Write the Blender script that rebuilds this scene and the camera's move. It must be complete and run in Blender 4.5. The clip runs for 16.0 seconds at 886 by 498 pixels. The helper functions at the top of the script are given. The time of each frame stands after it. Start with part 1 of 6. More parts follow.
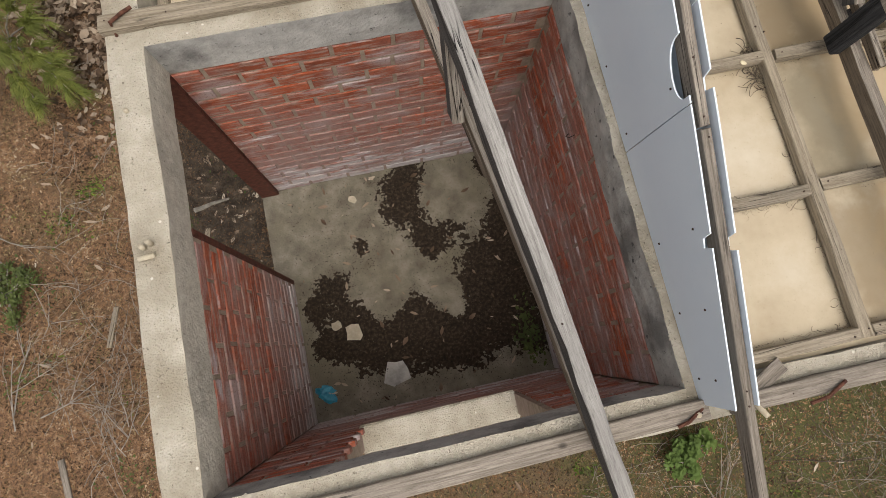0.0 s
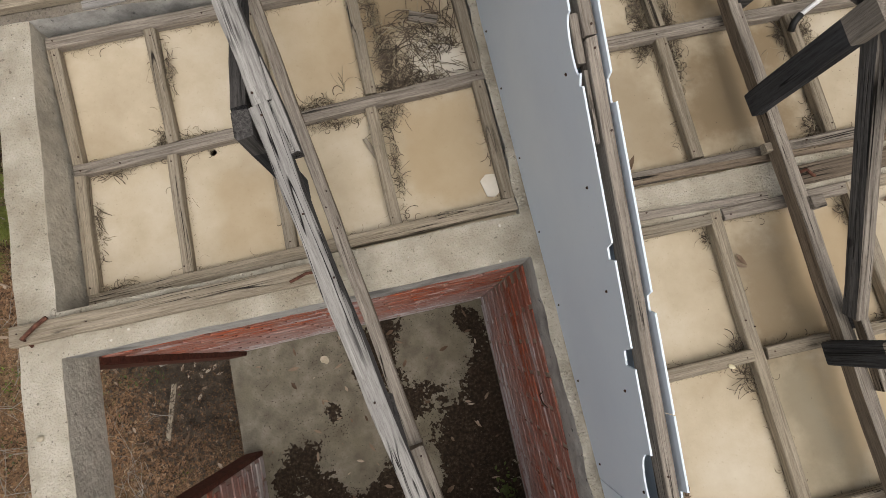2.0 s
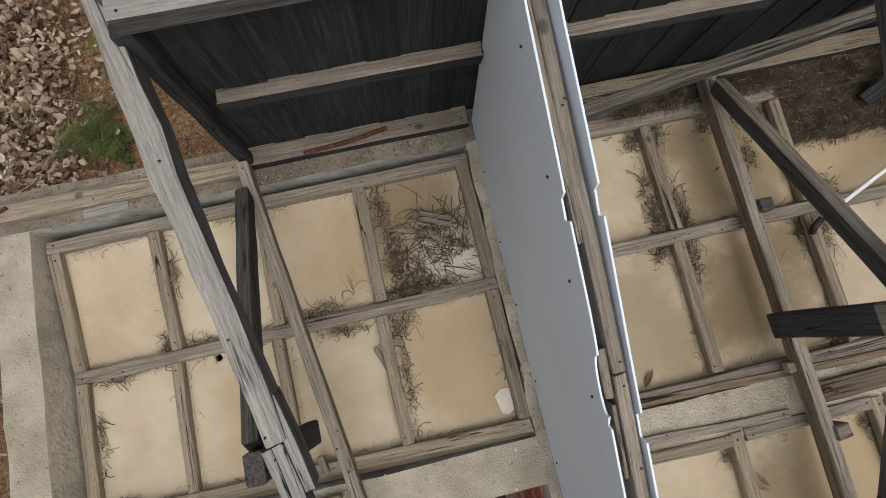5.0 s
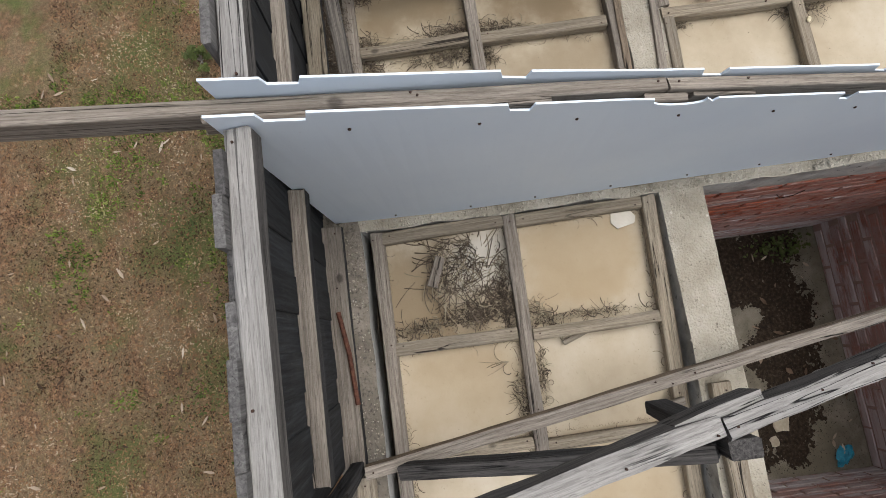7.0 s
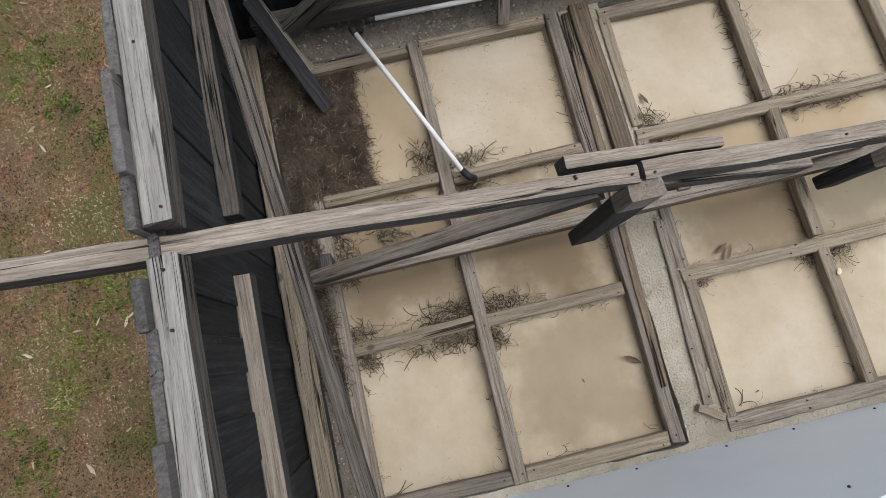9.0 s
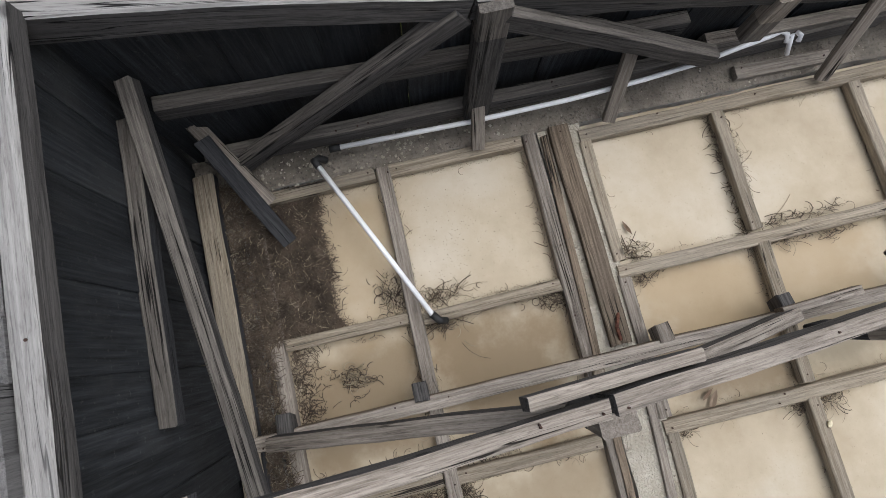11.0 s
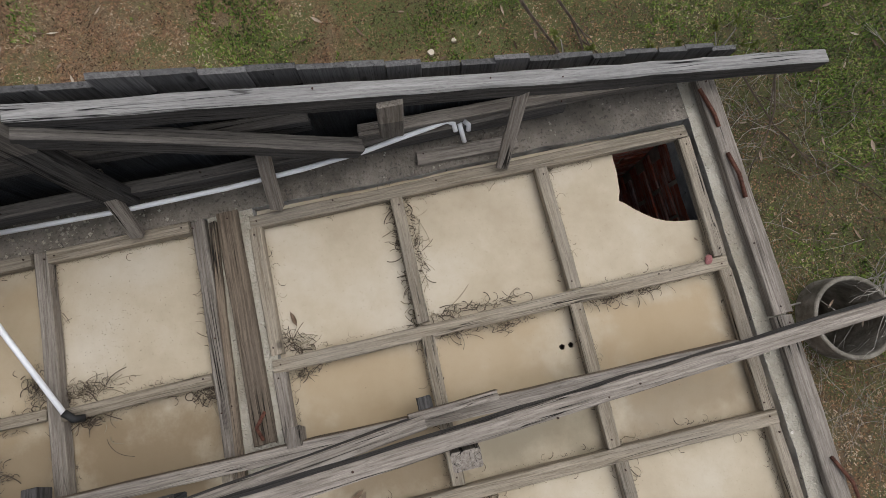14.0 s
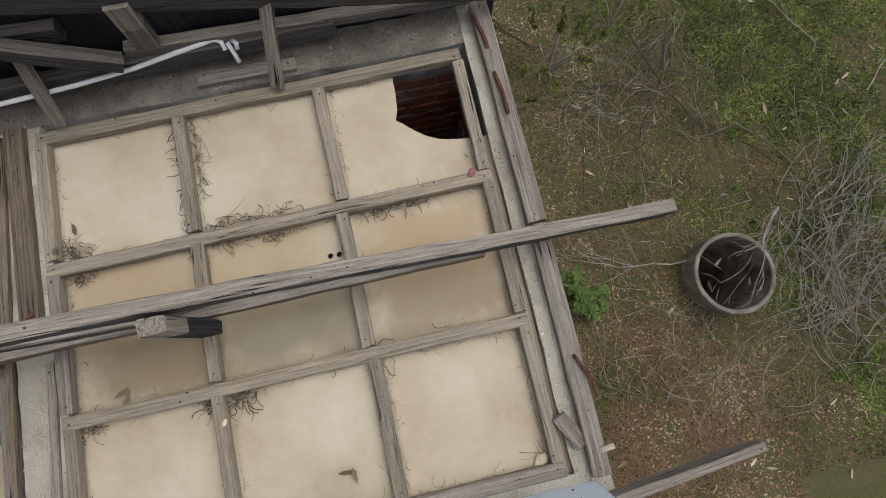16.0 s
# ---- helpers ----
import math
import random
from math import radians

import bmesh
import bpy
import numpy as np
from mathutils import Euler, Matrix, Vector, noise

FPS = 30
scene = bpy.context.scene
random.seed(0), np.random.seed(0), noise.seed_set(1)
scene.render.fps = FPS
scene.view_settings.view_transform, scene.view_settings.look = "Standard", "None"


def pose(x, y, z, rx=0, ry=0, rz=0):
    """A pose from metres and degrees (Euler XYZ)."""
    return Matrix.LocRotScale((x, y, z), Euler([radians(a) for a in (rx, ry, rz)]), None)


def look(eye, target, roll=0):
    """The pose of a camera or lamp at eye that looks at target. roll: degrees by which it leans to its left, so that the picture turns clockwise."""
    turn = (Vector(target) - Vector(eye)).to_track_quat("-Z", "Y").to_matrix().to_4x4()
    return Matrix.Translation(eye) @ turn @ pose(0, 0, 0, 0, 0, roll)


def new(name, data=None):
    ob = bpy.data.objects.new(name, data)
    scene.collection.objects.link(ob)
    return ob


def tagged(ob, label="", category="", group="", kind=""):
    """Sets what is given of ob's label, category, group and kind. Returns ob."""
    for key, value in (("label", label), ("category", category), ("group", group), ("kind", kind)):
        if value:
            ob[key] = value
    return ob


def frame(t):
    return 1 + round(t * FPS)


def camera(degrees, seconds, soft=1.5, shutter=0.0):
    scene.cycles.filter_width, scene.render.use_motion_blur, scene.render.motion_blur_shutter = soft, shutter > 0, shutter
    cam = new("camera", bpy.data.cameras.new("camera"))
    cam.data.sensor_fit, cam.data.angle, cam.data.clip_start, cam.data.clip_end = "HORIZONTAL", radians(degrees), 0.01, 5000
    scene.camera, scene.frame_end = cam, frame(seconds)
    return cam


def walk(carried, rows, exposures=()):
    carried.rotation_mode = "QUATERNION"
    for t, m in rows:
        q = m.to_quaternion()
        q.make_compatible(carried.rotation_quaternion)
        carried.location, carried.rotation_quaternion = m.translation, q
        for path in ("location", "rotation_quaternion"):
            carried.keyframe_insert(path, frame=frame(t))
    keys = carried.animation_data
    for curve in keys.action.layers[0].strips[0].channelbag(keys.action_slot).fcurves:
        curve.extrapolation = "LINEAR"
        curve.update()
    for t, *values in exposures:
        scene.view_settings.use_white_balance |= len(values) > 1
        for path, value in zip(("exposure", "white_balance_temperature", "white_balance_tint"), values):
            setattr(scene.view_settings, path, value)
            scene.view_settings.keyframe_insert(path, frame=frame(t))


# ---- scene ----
cam = camera(79.2, 16.0, soft=0.3)
PATH = [
    (0, (0.947, -1.517, 4.342), (1.092, -1.178, 2.376), 10.8),
    (0.5, (1.029, -1.396, 4.346), (1.174, -1.055, 2.381), 10.6),
    (1, (1.163, -1.098, 4.355), (1.304, -0.76, 2.389), 10.2),
    (1.5, (1.293, -0.738, 4.334), (1.428, -0.407, 2.366), 9.7),
    (2, (1.423, -0.25, 4.345), (1.56, 0.075, 2.376), 10.4),
    (2.5, (1.493, 0.079, 4.345), (1.633, 0.403, 2.377), 11.0),
    (3, (1.513, 0.248, 4.361), (1.653, 0.573, 2.393), 10.7),
    (3.5, (1.532, 0.331, 4.399), (1.672, 0.657, 2.43), 10.7),
    (4, (1.543, 0.333, 4.415), (1.683, 0.659, 2.447), 10.5),
    (4.5, (1.535, 0.362, 4.43), (1.678, 0.689, 2.462), 10.9),
    (5, (1.558, 0.64, 4.436), (1.702, 0.974, 2.469), 10.7),
    (5.2, (1.56, 0.731, 4.435), (1.707, 1.088, 2.473), 9.7),
    (7.3, (1.441, 1.165, 4.394), (1.781, 1.109, 2.424), -3.8),
    (7.5, (1.465, 1.184, 4.385), (1.824, 1.102, 2.42), -0.5),
    (8, (1.762, 1.148, 4.362), (2.127, 1.06, 2.398), 0.5),
    (8.5, (2.281, 1.091, 4.36), (2.63, 1.001, 2.393), 1.1),
    (9, (2.67, 1.045, 4.345), (3.023, 0.95, 2.379), 1.8),
    (9.2, (2.769, 1.033, 4.334), (3.111, 0.936, 2.366), 2.4),
    (11.3, (3.307, 0.667, 4.32), (3.617, 0.561, 2.347), 5.9),
    (11.5, (3.333, 0.531, 4.324), (3.632, 0.421, 2.35), 7.4),
    (12, (3.337, 0.166, 4.338), (3.648, 0.051, 2.366), 7.5),
    (12.5, (3.336, -0.05, 4.35), (3.647, -0.163, 2.377), 7.0),
    (13, (3.33, -0.112, 4.31), (3.635, -0.23, 2.337), 7.9),
    (13.5, (3.309, -0.269, 4.311), (3.626, -0.385, 2.339), 7.3),
    (14, (3.3, -0.598, 4.342), (3.632, -0.719, 2.374), 7.5),
    (14.5, (3.337, -0.974, 4.363), (3.665, -1.085, 2.393), 6.1),
    (15, (3.204, -1.218, 4.366), (3.532, -1.32, 2.396), 4.8),
    (15.5, (2.99, -1.377, 4.382), (3.327, -1.478, 2.413), 4.1),
    (16, (2.686, -1.478, 4.39), (3.043, -1.581, 2.425), 3.4),
]
EXPOSURES = [(0.0, 0.16, 6850, 10), (1.5, 0.06, 6800, 10), (2.5, -0.19, 6750, 10), (3.5, -0.27, 6750, 10), (5.0, -0.25, 6700, 10), (7.3, 0.22, 6350, 10), (8.5, 0.24, 6300, 10), (9.2, -0.01, 6250, 10), (11.3, 0.13, 6050, 10), (12.0, 0.05, 6050, 10), (12.5, -0.05, 6100, 10), (14.0, -0.18, 6150, 10), (16.0, -0.19, 6200, 10)]
walk(cam, [(t, look(eye, target, roll)) for t, eye, target, roll in PATH], EXPOSURES)

# ---- world, sun, exposure ----
world = bpy.data.worlds.new("overcast_sky")
scene.world = world
world.use_nodes = True
wt = world.node_tree
sky = wt.nodes.new("ShaderNodeTexSky")
sky.sky_type = "NISHITA"
sky.sun_disc = False
sky.sun_elevation = radians(68)
sky.sun_rotation = radians(164)
sky.dust_density = 6.0
sky.air_density = 1.0
grey = wt.nodes.new("ShaderNodeHueSaturation")
grey.inputs["Saturation"].default_value = 0.32
wt.links.new(sky.outputs[0], grey.inputs["Color"])
wt.links.new(grey.outputs[0], wt.nodes["Background"].inputs["Color"])
wt.nodes["Background"].inputs["Strength"].default_value = 0.15
sun_data = bpy.data.lights.new("sun", "SUN")
sun_data.energy = 0.9
sun_data.angle = radians(75)
sun_data.color = (1.0, 0.97, 0.93)
sun = new("sun", sun_data)
sun.matrix_basis = pose(0, 0, 20, 22, 0, 16)

# ---- materials ----
def rgb(c):
    return (*c, 1.0)


def surface(name, ramp, scale=8.0, stretch=(1, 1, 1), rough=0.85, bump=0.3, fine=60.0, second=None,
            spots=None, vary=0.12, metallic=0.0, detail=8.0, spec=0.3, shift=True, third=None):
    """ramp: (place, colour) stops of the main noise; second, third: (scale, low, high, colour, amount) a larger patch noise; spots: (scale, size, colour)."""
    m = bpy.data.materials.new(name)
    m.use_nodes = True
    t = m.node_tree
    n, ln = t.nodes, t.links
    bsdf = n["Principled BSDF"]
    bsdf.inputs["Roughness"].default_value = rough
    bsdf.inputs["Metallic"].default_value = metallic
    bsdf.inputs["Specular IOR Level"].default_value = spec
    tc = n.new("ShaderNodeTexCoord")
    info = n.new("ShaderNodeObjectInfo")
    src = tc.outputs["Object"]
    if shift:
        mul = n.new("ShaderNodeMath"); mul.operation = "MULTIPLY"; mul.inputs[1].default_value = 37.0
        ln.new(info.outputs["Random"], mul.inputs[0])
        add = n.new("ShaderNodeVectorMath"); add.operation = "ADD"
        ln.new(src, add.inputs[0]); ln.new(mul.outputs[0], add.inputs[1])
        src = add.outputs[0]
    mp = n.new("ShaderNodeMapping")
    mp.inputs["Scale"].default_value = stretch
    ln.new(src, mp.inputs["Vector"])
    nz = n.new("ShaderNodeTexNoise")
    nz.inputs["Scale"].default_value = scale
    nz.inputs["Detail"].default_value = detail
    nz.inputs["Roughness"].default_value = 0.62
    ln.new(mp.outputs[0], nz.inputs["Vector"])
    cr = n.new("ShaderNodeValToRGB")
    els = cr.color_ramp.elements
    while len(els) < len(ramp):
        els.new(0.5)
    for e, (p, c) in zip(els, ramp):
        e.position, e.color = p, rgb(c)
    ln.new(nz.outputs["Fac"], cr.inputs["Fac"])
    col = cr.outputs["Color"]
    for k, layer in enumerate((second, third)):
        if not layer:
            continue
        s2, lo, hi, c2, amount = layer[:5]
        n2 = n.new("ShaderNodeTexNoise")
        n2.inputs["Scale"].default_value = s2
        n2.inputs["Detail"].default_value = 6.0
        n2.inputs["Roughness"].default_value = 0.6
        off = n.new("ShaderNodeVectorMath"); off.operation = "ADD"; off.inputs[1].default_value = (3.1 + 5 * k, 7.7, 1.3 * k)
        ln.new(src if len(layer) < 6 else mp.outputs[0], off.inputs[0])
        ln.new(off.outputs[0], n2.inputs["Vector"])
        r2 = n.new("ShaderNodeMapRange")
        r2.inputs["From Min"].default_value, r2.inputs["From Max"].default_value, r2.inputs["To Max"].default_value = lo, hi, amount
        ln.new(n2.outputs["Fac"], r2.inputs["Value"])
        mx = n.new("ShaderNodeMix"); mx.data_type = "RGBA"
        ln.new(r2.outputs[0], mx.inputs["Factor"]); ln.new(col, mx.inputs["A"]); mx.inputs["B"].default_value = rgb(c2)
        col = mx.outputs["Result"]
    if spots:
        vo = n.new("ShaderNodeTexVoronoi")
        vo.inputs["Scale"].default_value = spots[0]
        ln.new(mp.outputs[0] if len(spots) < 4 else src, vo.inputs["Vector"])
        r3 = n.new("ShaderNodeMapRange")
        r3.inputs["From Min"].default_value, r3.inputs["From Max"].default_value = spots[1], spots[1] * 0.5
        ln.new(vo.outputs["Distance"], r3.inputs["Value"])
        mx = n.new("ShaderNodeMix"); mx.data_type = "RGBA"
        ln.new(r3.outputs[0], mx.inputs["Factor"]); ln.new(col, mx.inputs["A"]); mx.inputs["B"].default_value = rgb(spots[2])
        col = mx.outputs["Result"]
    if vary:
        hs = n.new("ShaderNodeHueSaturation")
        r4 = n.new("ShaderNodeMapRange")
        r4.inputs["To Min"].default_value, r4.inputs["To Max"].default_value = 1 - vary, 1 + vary
        ln.new(info.outputs["Random"], r4.inputs["Value"]); ln.new(r4.outputs[0], hs.inputs["Value"]); ln.new(col, hs.inputs["Color"])
        col = hs.outputs["Color"]
    ln.new(col, bsdf.inputs["Base Color"])
    if bump:
        nf = n.new("ShaderNodeTexNoise")
        nf.inputs["Scale"].default_value = fine
        nf.inputs["Detail"].default_value = 5.0
        ln.new(mp.outputs[0], nf.inputs["Vector"])
        bp = n.new("ShaderNodeBump")
        bp.inputs["Strength"].default_value = bump
        bp.inputs["Distance"].default_value = 0.01
        ln.new(nf.outputs["Fac"], bp.inputs["Height"])
        ln.new(bp.outputs[0], bsdf.inputs["Normal"])
    return m


GRAIN = (0.05, 1.0, 1.0)


def wood(name, low, high, grey, crack, vary=0.12, grey_amount=0.55, crack_width=0.012, rough=0.85):
    """Weathered timber, grain along x: fine low-contrast grain, broad weathering, long drying cracks, knots, dust."""
    m = bpy.data.materials.new(name)
    m.use_nodes = True
    n, ln = m.node_tree.nodes, m.node_tree.links
    bsdf = n["Principled BSDF"]
    bsdf.inputs["Roughness"].default_value = rough
    bsdf.inputs["Specular IOR Level"].default_value = 0.25
    tc, info = n.new("ShaderNodeTexCoord"), n.new("ShaderNodeObjectInfo")
    mul = n.new("ShaderNodeMath"); mul.operation = "MULTIPLY"; mul.inputs[1].default_value = 41.0; ln.new(info.outputs["Random"], mul.inputs[0])
    add = n.new("ShaderNodeVectorMath"); add.operation = "ADD"; ln.new(tc.outputs["Object"], add.inputs[0]); ln.new(mul.outputs[0], add.inputs[1])
    src = add.outputs[0]

    def nz(scale, stretch, detail, rough_=0.6, distort=0.0):
        mp = n.new("ShaderNodeMapping"); mp.inputs["Scale"].default_value = stretch; ln.new(src, mp.inputs["Vector"])
        t = n.new("ShaderNodeTexNoise"); t.inputs["Scale"].default_value = scale; t.inputs["Detail"].default_value = detail
        t.inputs["Roughness"].default_value = rough_; t.inputs["Distortion"].default_value = distort
        ln.new(mp.outputs[0], t.inputs["Vector"])
        return t.outputs["Fac"]

    def span(value, lo, hi, top=1.0):
        r = n.new("ShaderNodeMapRange"); r.inputs["From Min"].default_value = lo; r.inputs["From Max"].default_value = hi; r.inputs["To Max"].default_value = top
        ln.new(value, r.inputs["Value"])
        return r.outputs[0]

    def mix(f, a, c):
        x = n.new("ShaderNodeMix"); x.data_type = "RGBA"; ln.new(f, x.inputs["Factor"]); ln.new(a, x.inputs["A"]); x.inputs["B"].default_value = rgb(c)
        return x.outputs["Result"]

    def math(op, a, c):
        x = n.new("ShaderNodeMath"); x.operation = op; ln.new(a, x.inputs[0])
        if isinstance(c, float):
            x.inputs[1].default_value = c
        else:
            ln.new(c, x.inputs[1])
        return x.outputs[0]
    grain = nz(95, (0.035, 1, 1), 6, 0.7, 0.6)
    cr = n.new("ShaderNodeValToRGB")
    cr.color_ramp.elements[0].position, cr.color_ramp.elements[0].color = 0.34, rgb(low)
    cr.color_ramp.elements[1].position, cr.color_ramp.elements[1].color = 0.66, rgb(high)
    ln.new(grain, cr.inputs["Fac"])
    col = mix(span(nz(3.2, (0.45, 1, 1), 6), 0.46, 0.66, grey_amount), cr.outputs["Color"], grey)
    col = mix(span(nz(300, (0.10, 1, 1), 4), 0.52, 0.70, 0.5), col, tuple(0.45 * c for c in low))
    vo = n.new("ShaderNodeTexVoronoi"); vo.inputs["Scale"].default_value = 5.0
    mp = n.new("ShaderNodeMapping"); mp.inputs["Scale"].default_value = (0.7, 1, 1); ln.new(src, mp.inputs["Vector"]); ln.new(mp.outputs[0], vo.inputs["Vector"])
    knot = span(vo.outputs["Distance"], 0.085, 0.045, 0.6)
    col = mix(knot, col, tuple(0.5 * c for c in crack))
    line = math("ABSOLUTE", math("SUBTRACT", nz(30, (0.022, 1, 1), 2, 0.5, 0.8), 0.5), 0.0)
    gap = math("MULTIPLY", span(line, crack_width, crack_width * 0.3), span(nz(1.7, (1, 1, 1), 2), 0.47, 0.56))
    col = mix(gap, col, crack)
    hs = n.new("ShaderNodeHueSaturation"); ln.new(span(info.outputs["Random"], 0.0, 1.0), hs.inputs["Value"]); ln.new(col, hs.inputs["Color"])
    r = hs.inputs["Value"].links[0].from_node; r.inputs["To Min"].default_value, r.inputs["To Max"].default_value = 1 - vary, 1 + vary
    ln.new(hs.outputs["Color"], bsdf.inputs["Base Color"])
    h = math("SUBTRACT", grain, math("MULTIPLY", gap, 1.5))
    bp = n.new("ShaderNodeBump"); bp.inputs["Strength"].default_value = 0.75; bp.inputs["Distance"].default_value = 0.006
    ln.new(h, bp.inputs["Height"]); ln.new(bp.outputs[0], bsdf.inputs["Normal"])
    return m


wood_pale = wood("sun_bleached_pine", (0.172, 0.140, 0.098), (0.385, 0.328, 0.252), (0.235, 0.208, 0.172), (0.022, 0.017, 0.013), 0.14, 0.5, 0.012)
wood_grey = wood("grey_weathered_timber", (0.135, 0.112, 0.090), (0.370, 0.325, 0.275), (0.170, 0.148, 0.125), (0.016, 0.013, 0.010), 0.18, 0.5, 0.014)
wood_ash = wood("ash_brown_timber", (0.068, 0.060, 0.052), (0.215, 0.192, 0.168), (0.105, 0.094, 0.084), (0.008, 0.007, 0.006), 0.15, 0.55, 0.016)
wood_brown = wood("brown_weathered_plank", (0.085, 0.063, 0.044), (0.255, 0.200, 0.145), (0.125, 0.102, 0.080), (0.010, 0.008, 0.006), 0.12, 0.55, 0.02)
wood_dark = wood("near_black_timber", (0.008, 0.008, 0.009), (0.052, 0.052, 0.055), (0.066, 0.066, 0.068), (0.005, 0.005, 0.005), 0.22, 0.5, 0.02)
wood_black = surface("black_weatherboard", [(0.3, (0.006, 0.0065, 0.0075)), (0.52, (0.018, 0.020, 0.0225)), (0.75, (0.042, 0.045, 0.050))],
                     scale=80, stretch=GRAIN, bump=0.5, fine=200, second=(4, 0.52, 0.72, (0.038, 0.039, 0.039), 0.6), third=(60, 0.62, 0.70, (0.08, 0.08, 0.078), 0.4), vary=0.35)
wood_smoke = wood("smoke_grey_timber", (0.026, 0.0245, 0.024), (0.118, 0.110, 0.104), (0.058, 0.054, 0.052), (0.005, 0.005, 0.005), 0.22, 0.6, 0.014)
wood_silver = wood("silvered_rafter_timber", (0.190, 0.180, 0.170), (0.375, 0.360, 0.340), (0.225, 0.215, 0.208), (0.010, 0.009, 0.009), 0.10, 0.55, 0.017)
board_top = wood("grey_board_end", (0.065, 0.062, 0.060), (0.170, 0.163, 0.158), (0.125, 0.120, 0.116), (0.012, 0.012, 0.012), 0.28, 0.5, 0.006)
concrete = surface("pale_cast_concrete", [(0.3, (0.35, 0.312, 0.245)), (0.5, (0.435, 0.397, 0.322)), (0.7, (0.52, 0.485, 0.41))],
                   scale=7, bump=1.0, fine=110, second=(3.4, 0.48, 0.70, (0.25, 0.21, 0.150), 0.6), spots=(9, 0.07, (0.66, 0.63, 0.56), 1), vary=0, shift=False,
                   third=(62, 0.62, 0.69, (0.11, 0.092, 0.068), 0.75))
concrete_grey = surface("grey_formed_concrete", [(0.3, (0.29, 0.282, 0.26)), (0.5, (0.42, 0.41, 0.385)), (0.7, (0.52, 0.51, 0.48))],
                        scale=10, bump=0.6, fine=60, second=(2.2, 0.50, 0.62, (0.12, 0.118, 0.115), 0.75), vary=0, shift=False,
                        third=(30, 0.62, 0.7, (0.05, 0.05, 0.05), 0.9))
concrete_clean = surface("dusty_formed_concrete", [(0.3, (0.40, 0.365, 0.305)), (0.5, (0.51, 0.47, 0.395)), (0.7, (0.60, 0.56, 0.48))], scale=22, bump=0.8, fine=60, vary=0, shift=False, second=(3.0, 0.52, 0.7, (0.24, 0.225, 0.19), 0.6), third=(45, 0.63, 0.7, (0.10, 0.09, 0.075), 0.6))
grit = surface("grey_gritty_mortar", [(0.3, (0.145, 0.125, 0.10)), (0.5, (0.215, 0.188, 0.152)), (0.7, (0.30, 0.265, 0.22))], scale=9, bump=1.0, fine=80, vary=0, shift=False, second=(3, 0.48, 0.66, (0.13, 0.115, 0.095), 0.7), third=(75, 0.54, 0.66, (0.07, 0.06, 0.05), 0.75))
mortar = surface("brick_mortar", [(0.3, (0.235, 0.180, 0.138)), (0.7, (0.42, 0.345, 0.27))], scale=18, bump=0.5, fine=90, vary=0, shift=False)
panel_mat = surface("cream_ceiling_board", [(0.25, (0.375, 0.30, 0.205)), (0.5, (0.485, 0.41, 0.298)), (0.7, (0.565, 0.50, 0.395))],
                    scale=2.4, bump=0.06, fine=120, second=(4.0, 0.52, 0.74, (0.36, 0.285, 0.18), 0.4), vary=0, shift=False, rough=0.75, third=(70, 0.60, 0.72, (0.25, 0.19, 0.12), 0.25))
BROWN, OCHRE, OLIVE, CHALK = (0.215, 0.155, 0.088), (0.40, 0.295, 0.17), (0.21, 0.178, 0.12), (0.62, 0.59, 0.52)
# water stains: (x, y, half width, half depth, colour, strength)
STAINS = [(1.66, 1.29, 0.22, 0.16, BROWN, 0.75), (1.50, 1.05, 0.08, 0.2, BROWN, 0.5), (1.67, 0.54, 0.22, 0.30, OCHRE, 0.6), (1.20, 1.14, 0.22, 0.28, OCHRE, 0.4), (0.78, 0.46, 0.16, 0.25, OCHRE, 0.4),
          (2.44, 0.54, 0.30, 0.32, BROWN, 0.55), (3.04, 0.54, 0.29, 0.32, BROWN, 0.9), (3.06, 1.12, 0.27, 0.28, BROWN, 0.8), (3.62, 1.15, 0.30, 0.27, OCHRE, 0.5),
          (2.93, -0.32, 0.19, 0.31, BROWN, 0.8), (2.93, -0.93, 0.19, 0.31, OLIVE, 0.75), (2.93, -1.56, 0.19, 0.31, BROWN, 0.6), (3.16, -0.55, 0.20, 0.6, OCHRE, 0.65), (3.12, -1.56, 0.22, 0.31, OCHRE, 0.8),
          (1.74, 0.98, 0.13, 0.15, CHALK, 0.7)]


